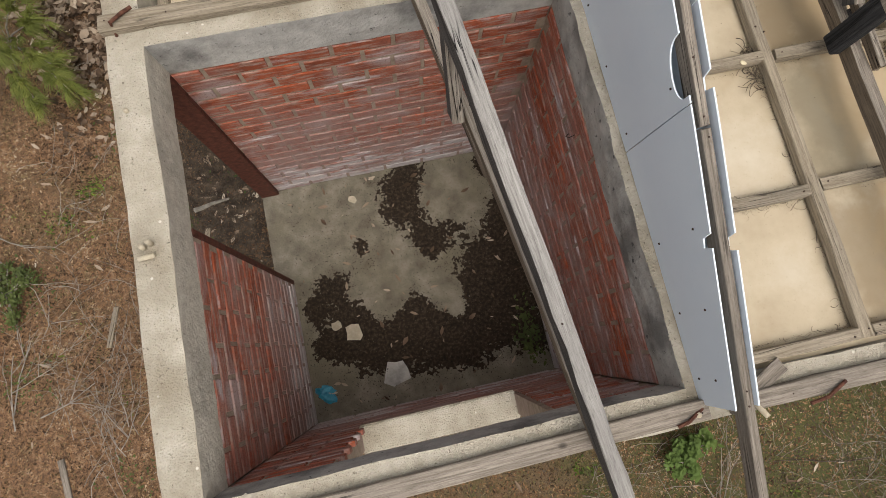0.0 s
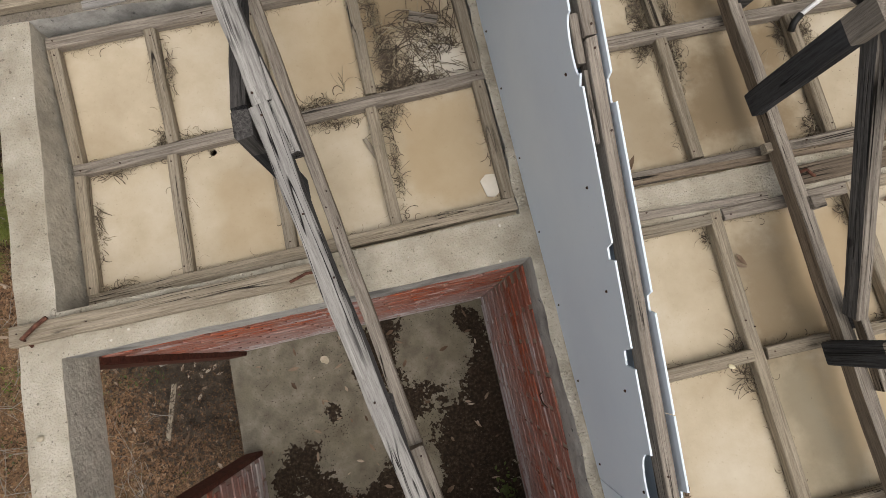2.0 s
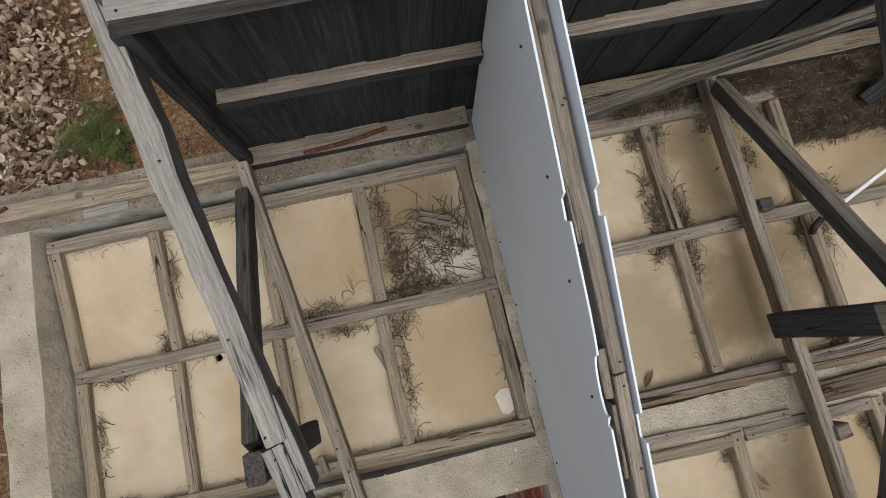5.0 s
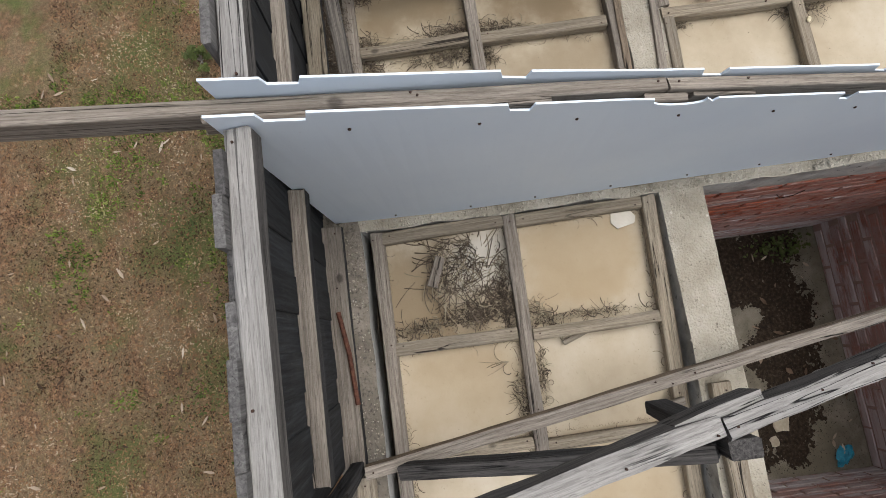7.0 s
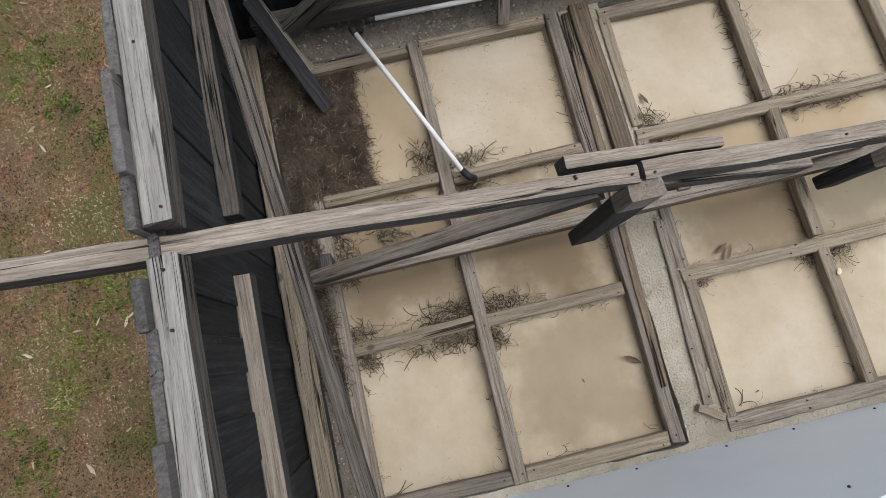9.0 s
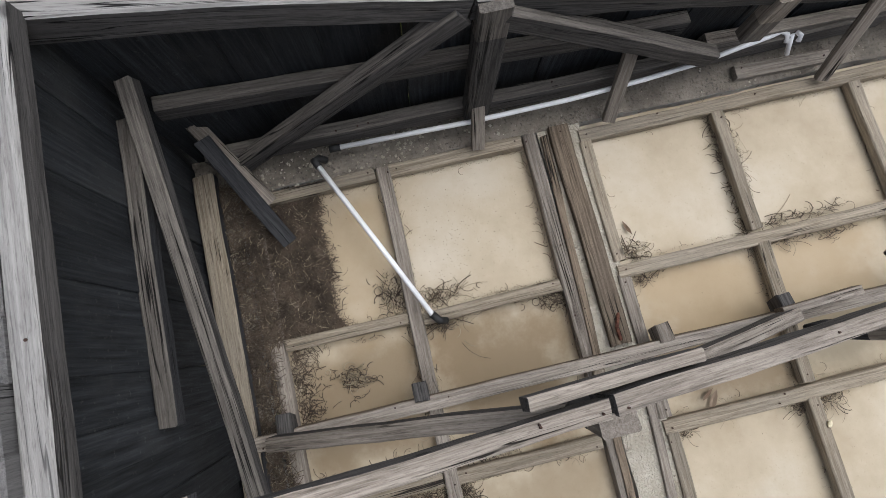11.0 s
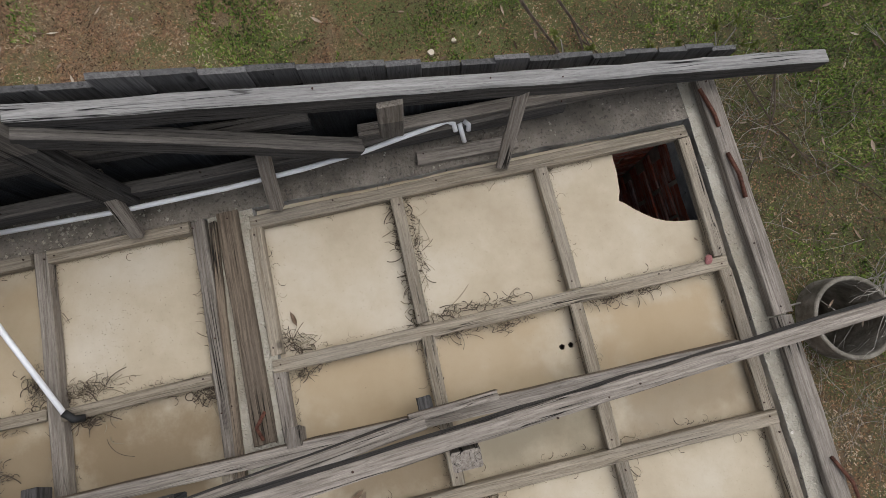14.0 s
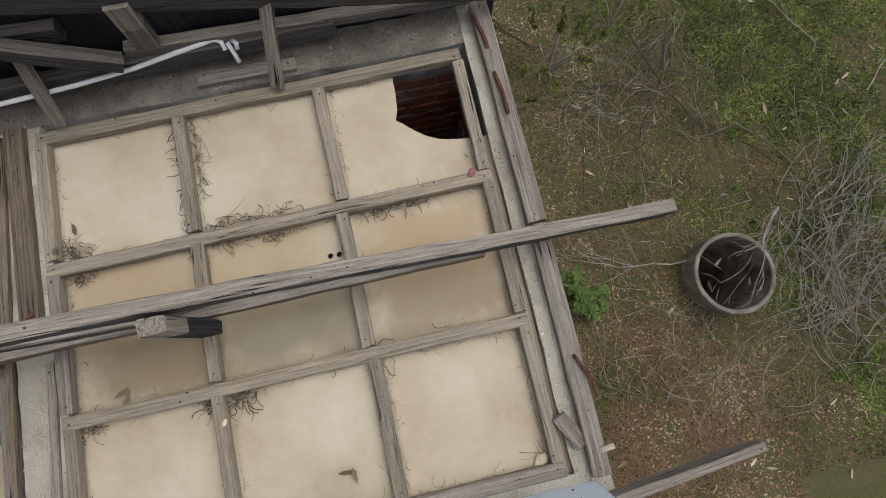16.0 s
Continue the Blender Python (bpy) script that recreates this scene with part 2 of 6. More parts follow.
def stain(m):
    """Each stain fills its bay between the joists with a soft, ragged edge."""
    n, ln = m.node_tree.nodes, m.node_tree.links
    bsdf = n["Principled BSDF"]
    col = bsdf.inputs["Base Color"].links[0].from_socket
    tc = n.new("ShaderNodeTexCoord")
    nz = n.new("ShaderNodeTexNoise"); nz.inputs["Scale"].default_value = 4.5; nz.inputs["Detail"].default_value = 7.0; nz.inputs["Roughness"].default_value = 0.62
    ln.new(tc.outputs["Object"], nz.inputs["Vector"])
    for x, y, rx, ry, c, amount in STAINS:
        mp = n.new("ShaderNodeMapping"); mp.vector_type = "POINT"
        mp.inputs["Location"].default_value = (-x / rx, -y / ry, 0); mp.inputs["Scale"].default_value = (1 / rx, 1 / ry, 0)
        ln.new(tc.outputs["Object"], mp.inputs["Vector"])
        ab = n.new("ShaderNodeVectorMath"); ab.operation = "ABSOLUTE"; ln.new(mp.outputs[0], ab.inputs[0])
        sep = n.new("ShaderNodeSeparateXYZ"); ln.new(ab.outputs[0], sep.inputs[0])
        mxm = n.new("ShaderNodeMath"); mxm.operation = "SMOOTH_MAX"; mxm.inputs[2].default_value = 0.3; ln.new(sep.outputs["X"], mxm.inputs[0]); ln.new(sep.outputs["Y"], mxm.inputs[1])
        ma = n.new("ShaderNodeMath"); ma.operation = "MULTIPLY_ADD"; ma.inputs[1].default_value = 1.5; ln.new(nz.outputs["Fac"], ma.inputs[0]); ln.new(mxm.outputs[0], ma.inputs[2])
        r = n.new("ShaderNodeMapRange"); r.interpolation_type = "SMOOTHSTEP"; r.inputs["From Min"].default_value = 1.95; r.inputs["From Max"].default_value = 1.25; r.inputs["To Max"].default_value = amount
        ln.new(ma.outputs[0], r.inputs["Value"])
        mx = n.new("ShaderNodeMix"); mx.data_type = "RGBA"; mx.inputs["B"].default_value = rgb(c)
        ln.new(r.outputs[0], mx.inputs["Factor"]); ln.new(col, mx.inputs["A"]); col = mx.outputs["Result"]
    ln.new(col, bsdf.inputs["Base Color"])


stain(panel_mat)
sheet_mat = surface("blue_grey_fibre_cement", [(0.3, (0.67, 0.75, 0.84)), (0.7, (0.72, 0.795, 0.87))], scale=2.5, bump=0.04, fine=200, vary=0.02, rough=0.6,
                    second=(1.1, 0.5, 0.75, (0.62, 0.70, 0.79), 0.5), third=(140, 0.66, 0.72, (0.42, 0.42, 0.42), 0.35))
steel_rust = surface("rust_red_steel", [(0.3, (0.05, 0.018, 0.012)), (0.6, (0.13, 0.045, 0.03)), (0.8, (0.2, 0.08, 0.05))], scale=30, rough=0.7, bump=0.2, fine=120)
nail_mat = surface("rusty_iron", [(0.3, (0.016, 0.010, 0.008)), (0.7, (0.075, 0.038, 0.026))], scale=60, rough=0.8, bump=0.2)
pvc = surface("white_pvc", [(0.3, (0.70, 0.70, 0.72)), (0.7, (0.80, 0.80, 0.80))], scale=8, rough=0.4, bump=0.0, spec=0.5, second=(9, 0.55, 0.75, (0.55, 0.5, 0.42), 0.4))
rubber = surface("black_rubber_elbow", [(0.3, (0.01, 0.01, 0.01)), (0.7, (0.03, 0.03, 0.03))], scale=20, rough=0.6, bump=0.1)


def salt_haze(n, ln, geo, col):
    """A pale film of salts washed over the masonry in ragged clouds, thicker low down."""
    sep = n.new("ShaderNodeSeparateXYZ"); ln.new(geo.outputs["Position"], sep.inputs[0])
    low = n.new("ShaderNodeMapRange"); low.inputs["From Min"].default_value = 1.75; low.inputs["From Max"].default_value = 0.5; low.inputs["To Min"].default_value = -0.20; low.inputs["To Max"].default_value = 0.13
    ln.new(sep.outputs["Z"], low.inputs["Value"])
    total = low.outputs[0]
    for sc, stretch, gain in ((1.0, (1, 1, 1), 1.0), (16.0, (1.6, 1.6, 0.5), 0.45)):
        mp = n.new("ShaderNodeMapping"); mp.inputs["Scale"].default_value = stretch; ln.new(geo.outputs["Position"], mp.inputs["Vector"])
        nz = n.new("ShaderNodeTexNoise"); nz.inputs["Scale"].default_value = sc; nz.inputs["Detail"].default_value = 8.0; nz.inputs["Roughness"].default_value = 0.62
        ln.new(mp.outputs[0], nz.inputs["Vector"])
        ad = n.new("ShaderNodeMath"); ad.operation = "MULTIPLY_ADD"; ad.inputs[1].default_value = gain
        ln.new(nz.outputs["Fac"], ad.inputs[0]); ln.new(total, ad.inputs[2]); total = ad.outputs[0]
    r = n.new("ShaderNodeMapRange"); r.inputs["From Min"].default_value = 0.62; r.inputs["From Max"].default_value = 0.90; r.inputs["To Max"].default_value = 0.82
    ln.new(total, r.inputs["Value"])
    mx = n.new("ShaderNodeMix"); mx.data_type = "RGBA"; mx.inputs["B"].default_value = (0.37, 0.265, 0.245, 1)
    ln.new(r.outputs[0], mx.inputs["Factor"]); ln.new(col, mx.inputs["A"])
    return mx.outputs["Result"]


def brick_surface():
    m = surface("red_fired_brick", [(0.25, (0.165, 0.037, 0.018)), (0.5, (0.330, 0.077, 0.034)), (0.75, (0.42, 0.118, 0.056))], scale=14, bump=0.5, fine=80, vary=0.22)
    t = m.node_tree
    n, ln = t.nodes, t.links
    bsdf = n["Principled BSDF"]
    link = bsdf.inputs["Base Color"].links[0]
    col = link.from_socket
    geo = n.new("ShaderNodeNewGeometry")
    for sc, lo, hi, c, amt in ((1.1, 0.46, 0.66, (0.33, 0.215, 0.195), 0.6), (22, 0.47, 0.66, (0.38, 0.29, 0.25), 0.75), (2.3, 0.54, 0.68, (0.43, 0.36, 0.355), 0.75), (70, 0.55, 0.66, (0.15, 0.075, 0.055), 0.6)):
        nz = n.new("ShaderNodeTexNoise")
        nz.inputs["Scale"].default_value, nz.inputs["Detail"].default_value = sc, 7.0
        mp = n.new("ShaderNodeMapping"); mp.inputs["Scale"].default_value = (0.4, 0.4, 2.6) if sc == 22 else (1, 1, 2.2)
        ln.new(geo.outputs["Position"], mp.inputs["Vector"]); ln.new(mp.outputs[0], nz.inputs["Vector"])
        r = n.new("ShaderNodeMapRange")
        r.inputs["From Min"].default_value, r.inputs["From Max"].default_value, r.inputs["To Max"].default_value = lo, hi, amt
        ln.new(nz.outputs["Fac"], r.inputs["Value"])
        mx = n.new("ShaderNodeMix"); mx.data_type = "RGBA"
        ln.new(r.outputs[0], mx.inputs["Factor"]); ln.new(col, mx.inputs["A"]); mx.inputs["B"].default_value = rgb(c)
        col = mx.outputs["Result"]
    col = salt_haze(n, ln, geo, col)
    # salt bloom in a ragged band above the floor
    sep = n.new("ShaderNodeSeparateXYZ"); ln.new(geo.outputs["Position"], sep.inputs[0])
    band = n.new("ShaderNodeMapRange"); band.inputs["From Min"].default_value = 0.75; band.inputs["From Max"].default_value = 0.12; band.inputs["To Max"].default_value = 0.16
    ln.new(sep.outputs["Z"], band.inputs["Value"])
    nz = n.new("ShaderNodeTexNoise"); nz.inputs["Scale"].default_value = 3.4; nz.inputs["Detail"].default_value = 9.0; nz.inputs["Roughness"].default_value = 0.7
    mp = n.new("ShaderNodeMapping"); mp.inputs["Scale"].default_value = (0.5, 0.5, 2.4)
    ln.new(geo.outputs["Position"], mp.inputs["Vector"]); ln.new(mp.outputs[0], nz.inputs["Vector"])
    ad = n.new("ShaderNodeMath"); ad.operation = "ADD"; ln.new(nz.outputs["Fac"], ad.inputs[0]); ln.new(band.outputs[0], ad.inputs[1])
    r = n.new("ShaderNodeMapRange"); r.inputs["From Min"].default_value = 0.57; r.inputs["From Max"].default_value = 0.68; r.inputs["To Max"].default_value = 0.85
    ln.new(ad.outputs[0], r.inputs["Value"])
    mx = n.new("ShaderNodeMix"); mx.data_type = "RGBA"; mx.inputs["B"].default_value = (0.58, 0.55, 0.56, 1)
    ln.new(r.outputs[0], mx.inputs["Factor"]); ln.new(col, mx.inputs["A"]); col = mx.outputs["Result"]
    ln.new(col, bsdf.inputs["Base Color"])
    return m


brick_mat = brick_surface()
mn = mortar.node_tree.nodes
mortar.node_tree.links.new(salt_haze(mn, mortar.node_tree.links, mn.new("ShaderNodeNewGeometry"), mn["Principled BSDF"].inputs["Base Color"].links[0].from_socket), mn["Principled BSDF"].inputs["Base Color"])
floor_mat = surface("dirty_concrete_floor", [(0.3, (0.115, 0.100, 0.072)), (0.5, (0.185, 0.165, 0.125)), (0.7, (0.275, 0.25, 0.20))], scale=6, bump=0.4, fine=60, vary=0, shift=False,
                    second=(2.0, 0.5, 0.65, (0.165, 0.145, 0.10), 0.7), third=(110, 0.56, 0.66, (0.08, 0.068, 0.05), 0.5))
soil_mat = surface("dark_damp_soil", [(0.3, (0.013, 0.009, 0.006)), (0.52, (0.032, 0.022, 0.014)), (0.7, (0.080, 0.058, 0.038))], scale=40, bump=0.7, fine=160, vary=0, shift=False, rough=0.95,
                   third=(90, 0.64, 0.70, (0.20, 0.17, 0.125), 0.7))
ground_mat = surface("red_earth_with_litter", [(0.30, (0.058, 0.036, 0.021)), (0.45, (0.165, 0.092, 0.050)), (0.58, (0.255, 0.150, 0.083)), (0.75, (0.42, 0.325, 0.23))],
                     scale=26, bump=1.0, fine=90, vary=0, shift=False, second=(1.1, 0.47, 0.62, (0.10, 0.066, 0.034), 0.6), third=(150, 0.53, 0.60, (0.034, 0.024, 0.015), 0.85))


def ground_zones(m):
    """Thin moss and low grass tint the earth in broad patches, more to the south-east."""
    t = m.node_tree
    n, ln = t.nodes, t.links
    bsdf = n["Principled BSDF"]
    col = bsdf.inputs["Base Color"].links[0].from_socket
    tc = n.new("ShaderNodeTexCoord")
    sep = n.new("ShaderNodeSeparateXYZ")
    ln.new(tc.outputs["Object"], sep.inputs[0])
    lean = n.new("ShaderNodeMath"); lean.operation = "MULTIPLY_ADD"; lean.inputs[1].default_value = -0.10; lean.inputs[2].default_value = -0.445
    ln.new(sep.outputs["Y"], lean.inputs[0])
    lean2 = n.new("ShaderNodeMath"); lean2.operation = "MULTIPLY_ADD"; lean2.inputs[1].default_value = 0.065
    ln.new(sep.outputs["X"], lean2.inputs[0]); ln.new(lean.outputs[0], lean2.inputs[2])
    cap = n.new("ShaderNodeClamp"); cap.inputs["Min"].default_value = -0.085; cap.inputs["Max"].default_value = 0.26
    ln.new(lean2.outputs[0], cap.inputs["Value"])
    west = n.new("ShaderNodeMapRange"); west.inputs["From Min"].default_value = -0.6; west.inputs["From Max"].default_value = 0.6; west.inputs["To Min"].default_value = -0.11; west.inputs["To Max"].default_value = 0.075
    ln.new(sep.outputs["X"], west.inputs["Value"])
    both = n.new("ShaderNodeMath"); both.operation = "ADD"; ln.new(cap.outputs[0], both.inputs[0]); ln.new(west.outputs[0], both.inputs[1])
    grain = n.new("ShaderNodeTexNoise"); grain.inputs["Scale"].default_value = 95.0; grain.inputs["Detail"].default_value = 8.0; grain.inputs["Roughness"].default_value = 0.8
    ln.new(tc.outputs["Object"], grain.inputs["Vector"])
    for sc, stops, gain in ((4.5, ((0.35, (0.045, 0.036, 0.02)), (0.50, (0.15, 0.115, 0.062)), (0.64, (0.29, 0.23, 0.145)), (0.8, (0.40, 0.345, 0.25))), 0.65), (1.3, ((0.32, (0.026, 0.029, 0.012)), (0.48, (0.072, 0.088, 0.024)), (0.60, (0.125, 0.14, 0.043)), (0.75, (0.26, 0.225, 0.125))), 0.92)):
        nz = n.new("ShaderNodeTexNoise"); nz.inputs["Scale"].default_value = sc; nz.inputs["Detail"].default_value = 9.0; nz.inputs["Roughness"].default_value = 0.68
        ln.new(tc.outputs["Object"], nz.inputs["Vector"])
        ad = n.new("ShaderNodeMath"); ad.operation = "ADD"
        ln.new(nz.outputs["Fac"], ad.inputs[0]); ln.new(both.outputs[0] if sc < 2 else west.outputs[0], ad.inputs[1])
        r = n.new("ShaderNodeMapRange"); r.inputs["From Min"].default_value = 0.50; r.inputs["From Max"].default_value = 0.62; r.inputs["To Max"].default_value = gain
        ln.new(ad.outputs[0], r.inputs["Value"])
        cr = n.new("ShaderNodeValToRGB")
        while len(cr.color_ramp.elements) < len(stops):
            cr.color_ramp.elements.new(0.5)
        for e, (p, c) in zip(cr.color_ramp.elements, stops):
            e.position, e.color = p, rgb(c)
        ln.new(grain.outputs["Fac"], cr.inputs["Fac"])
        mx = n.new("ShaderNodeMix"); mx.data_type = "RGBA"
        ln.new(r.outputs[0], mx.inputs["Factor"]); ln.new(col, mx.inputs["A"]); ln.new(cr.outputs["Color"], mx.inputs["B"])
        col = mx.outputs["Result"]
    south = n.new("ShaderNodeMapRange"); south.inputs["From Min"].default_value = -1.6; south.inputs["From Max"].default_value = -3.0; south.inputs["To Max"].default_value = 0.55
    ln.new(sep.outputs["Y"], south.inputs["Value"])
    part_ = n.new("ShaderNodeMath"); part_.operation = "MULTIPLY"; ln.new(south.outputs[0], part_.inputs[0]); ln.new(grain.outputs["Fac"], part_.inputs[1])
    mx = n.new("ShaderNodeMix"); mx.data_type = "RGBA"; ln.new(part_.outputs[0], mx.inputs["Factor"]); ln.new(col, mx.inputs["A"]); mx.inputs["B"].default_value = (0.040, 0.024, 0.012, 1)
    ln.new(mx.outputs["Result"], bsdf.inputs["Base Color"])


ground_zones(ground_mat)
grass_mat = surface("green_grass", [(0.3, (0.05, 0.088, 0.016)), (0.55, (0.095, 0.15, 0.029)), (0.75, (0.17, 0.195, 0.055))], scale=1.6, bump=0, vary=0, shift=False, rough=0.7)
def pieces(name, stops, rough=0.85):
    """Many small pieces in one mesh, each of its own tone."""
    m = bpy.data.materials.new(name)
    m.use_nodes = True
    n, ln = m.node_tree.nodes, m.node_tree.links
    bsdf = n["Principled BSDF"]
    bsdf.inputs["Roughness"].default_value = rough
    bsdf.inputs["Specular IOR Level"].default_value = 0.2
    geo, tc, nz = n.new("ShaderNodeNewGeometry"), n.new("ShaderNodeTexCoord"), n.new("ShaderNodeTexNoise")
    nz.inputs["Scale"].default_value = 2.2; nz.inputs["Detail"].default_value = 5.0
    ln.new(tc.outputs["Object"], nz.inputs["Vector"])
    ad = n.new("ShaderNodeMath"); ad.operation = "MULTIPLY_ADD"; ad.inputs[1].default_value = 0.7
    sh = n.new("ShaderNodeMath"); sh.operation = "MULTIPLY_ADD"; sh.inputs[1].default_value = 1.4; sh.inputs[2].default_value = -0.55
    ln.new(nz.outputs["Fac"], sh.inputs[0]); ln.new(geo.outputs["Random Per Island"], ad.inputs[0]); ln.new(sh.outputs[0], ad.inputs[2])
    cr = n.new("ShaderNodeValToRGB")
    while len(cr.color_ramp.elements) < len(stops):
        cr.color_ramp.elements.new(0.5)
    for e, (p, c) in zip(cr.color_ramp.elements, stops):
        e.position, e.color = p, rgb(c)
    ln.new(ad.outputs[0], cr.inputs["Fac"])
    ln.new(cr.outputs["Color"], bsdf.inputs["Base Color"])
    return m


earth_bits = pieces("crumbled_earth_and_bark", [(0.20, (0.040, 0.024, 0.013)), (0.42, (0.095, 0.054, 0.028)), (0.60, (0.185, 0.10, 0.048)), (0.82, (0.27, 0.165, 0.088)), (1.0, (0.42, 0.335, 0.24))])
turf_bits = pieces("dry_turf_and_moss", [(0.16, (0.040, 0.030, 0.013)), (0.38, (0.105, 0.078, 0.034)), (0.57, (0.18, 0.132, 0.064)), (0.80, (0.27, 0.20, 0.11)), (1.0, (0.42, 0.35, 0.25))])
green_blades = pieces("green_grass_blades", [(0.12, (0.024, 0.038, 0.007)), (0.35, (0.066, 0.105, 0.015)), (0.60, (0.120, 0.172, 0.026)), (0.82, (0.190, 0.225, 0.050)), (0.98, (0.30, 0.27, 0.13))], 0.7)
leaf_mat = pieces("dry_brown_leaf", [(0.12, (0.055, 0.034, 0.020)), (0.36, (0.150, 0.100, 0.066)), (0.58, (0.285, 0.215, 0.155)), (0.80, (0.41, 0.335, 0.255)), (0.98, (0.54, 0.475, 0.38))], 0.7)
shrub_mat = surface("green_shrub_leaf", [(0.3, (0.035, 0.05, 0.011)), (0.6, (0.085, 0.11, 0.024)), (0.8, (0.15, 0.17, 0.045))], scale=5, bump=0, vary=0.1, shift=False, rough=0.6)
twig_mat = surface("grey_dead_twig", [(0.3, (0.13, 0.115, 0.098)), (0.7, (0.38, 0.345, 0.30))], scale=12, bump=0.3, vary=0.15, rough=0.85)
straw_mat = surface("pale_dry_straw", [(0.3, (0.17, 0.135, 0.085)), (0.55, (0.29, 0.245, 0.17)), (0.8, (0.42, 0.37, 0.28))], scale=14, bump=0, vary=0, rough=0.85)
needle_mat = surface("brown_dry_needles", [(0.3, (0.034, 0.025, 0.018)), (0.55, (0.09, 0.068, 0.049)), (0.8, (0.19, 0.15, 0.112))], scale=11, bump=0.2, vary=0.1, rough=0.9)

# ---- building helpers ----
WORLD = {}


def thing(name, at=(0, 0, 0), label="", category="", group="", kind=""):
    ob = new(name)
    ob.empty_display_size = 0.1
    ob.matrix_basis = Matrix.Translation(at)
    WORLD[ob] = Matrix.Translation(at)
    return tagged(ob, label, category, group, kind)


def part(name, bm, material, parent=None, label="", m=None, smooth=False, category="", kind="", group=""):
    """Links a bmesh (or a mesh) as one object at the world pose m, under parent."""
    if isinstance(bm, bpy.types.Mesh):
        me = bm
    else:
        me = bpy.data.meshes.new(name)
        bm.normal_update()
        bm.to_mesh(me)
        bm.free()
        for x in material if isinstance(material, (list, tuple)) else [material]:
            me.materials.append(x)
        if smooth:
            for p in me.polygons:
                p.use_smooth = True
    ob = new(name, me)
    m = m or Matrix.Identity(4)
    WORLD[ob] = m
    if parent:
        ob.parent = parent
        ob.matrix_parent_inverse = WORLD[parent].inverted()
    ob.matrix_basis = m
    return tagged(ob, label, category, group, kind)


def box_bm(x0, x1, y0, y1, z0, z1, bm=None, bevel=0.0, mat=0):
    bm = bm or bmesh.new()
    vs = [bm.verts.new((x, y, z)) for x in (x0, x1) for y in (y0, y1) for z in (z0, z1)]
    fs = [bm.faces.new([vs[i] for i in q]) for q in ((0, 1, 3, 2), (4, 6, 7, 5), (0, 4, 5, 1), (2, 3, 7, 6), (0, 2, 6, 4), (1, 5, 7, 3))]
    for f in fs:
        f.material_index = mat
    if bevel:
        bmesh.ops.bevel(bm, geom=list({e for f in fs for e in f.edges}), offset=bevel, segments=2, affect="EDGES")
    return bm


def axis_pose(p0, p1, roll=0.0):
    """x runs from p0 to p1, z as far up as it can."""
    a, b = Vector(p0), Vector(p1)
    x = (b - a).normalized()
    up = Vector((0, 0, 1)) if abs(x.z) < 0.95 else Vector((0, 1, 0))
    y = up.cross(x).normalized()
    z = x.cross(y)
    m = Matrix((x, y, z)).transposed().to_4x4()
    m.translation = a
    return m @ Matrix.Rotation(radians(roll), 4, "X"), (b - a).length


NAIL = []


def nail_mesh():
    if not NAIL:
        bm = bmesh.new()
        bmesh.ops.create_cone(bm, cap_ends=True, segments=8, radius1=0.0036, radius2=0.0032, depth=0.006)
        me = bpy.data.meshes.new("nail")
        bm.to_mesh(me)
        bm.free()
        me.materials.append(nail_mat)
        NAIL.append(me)
    return NAIL[0]


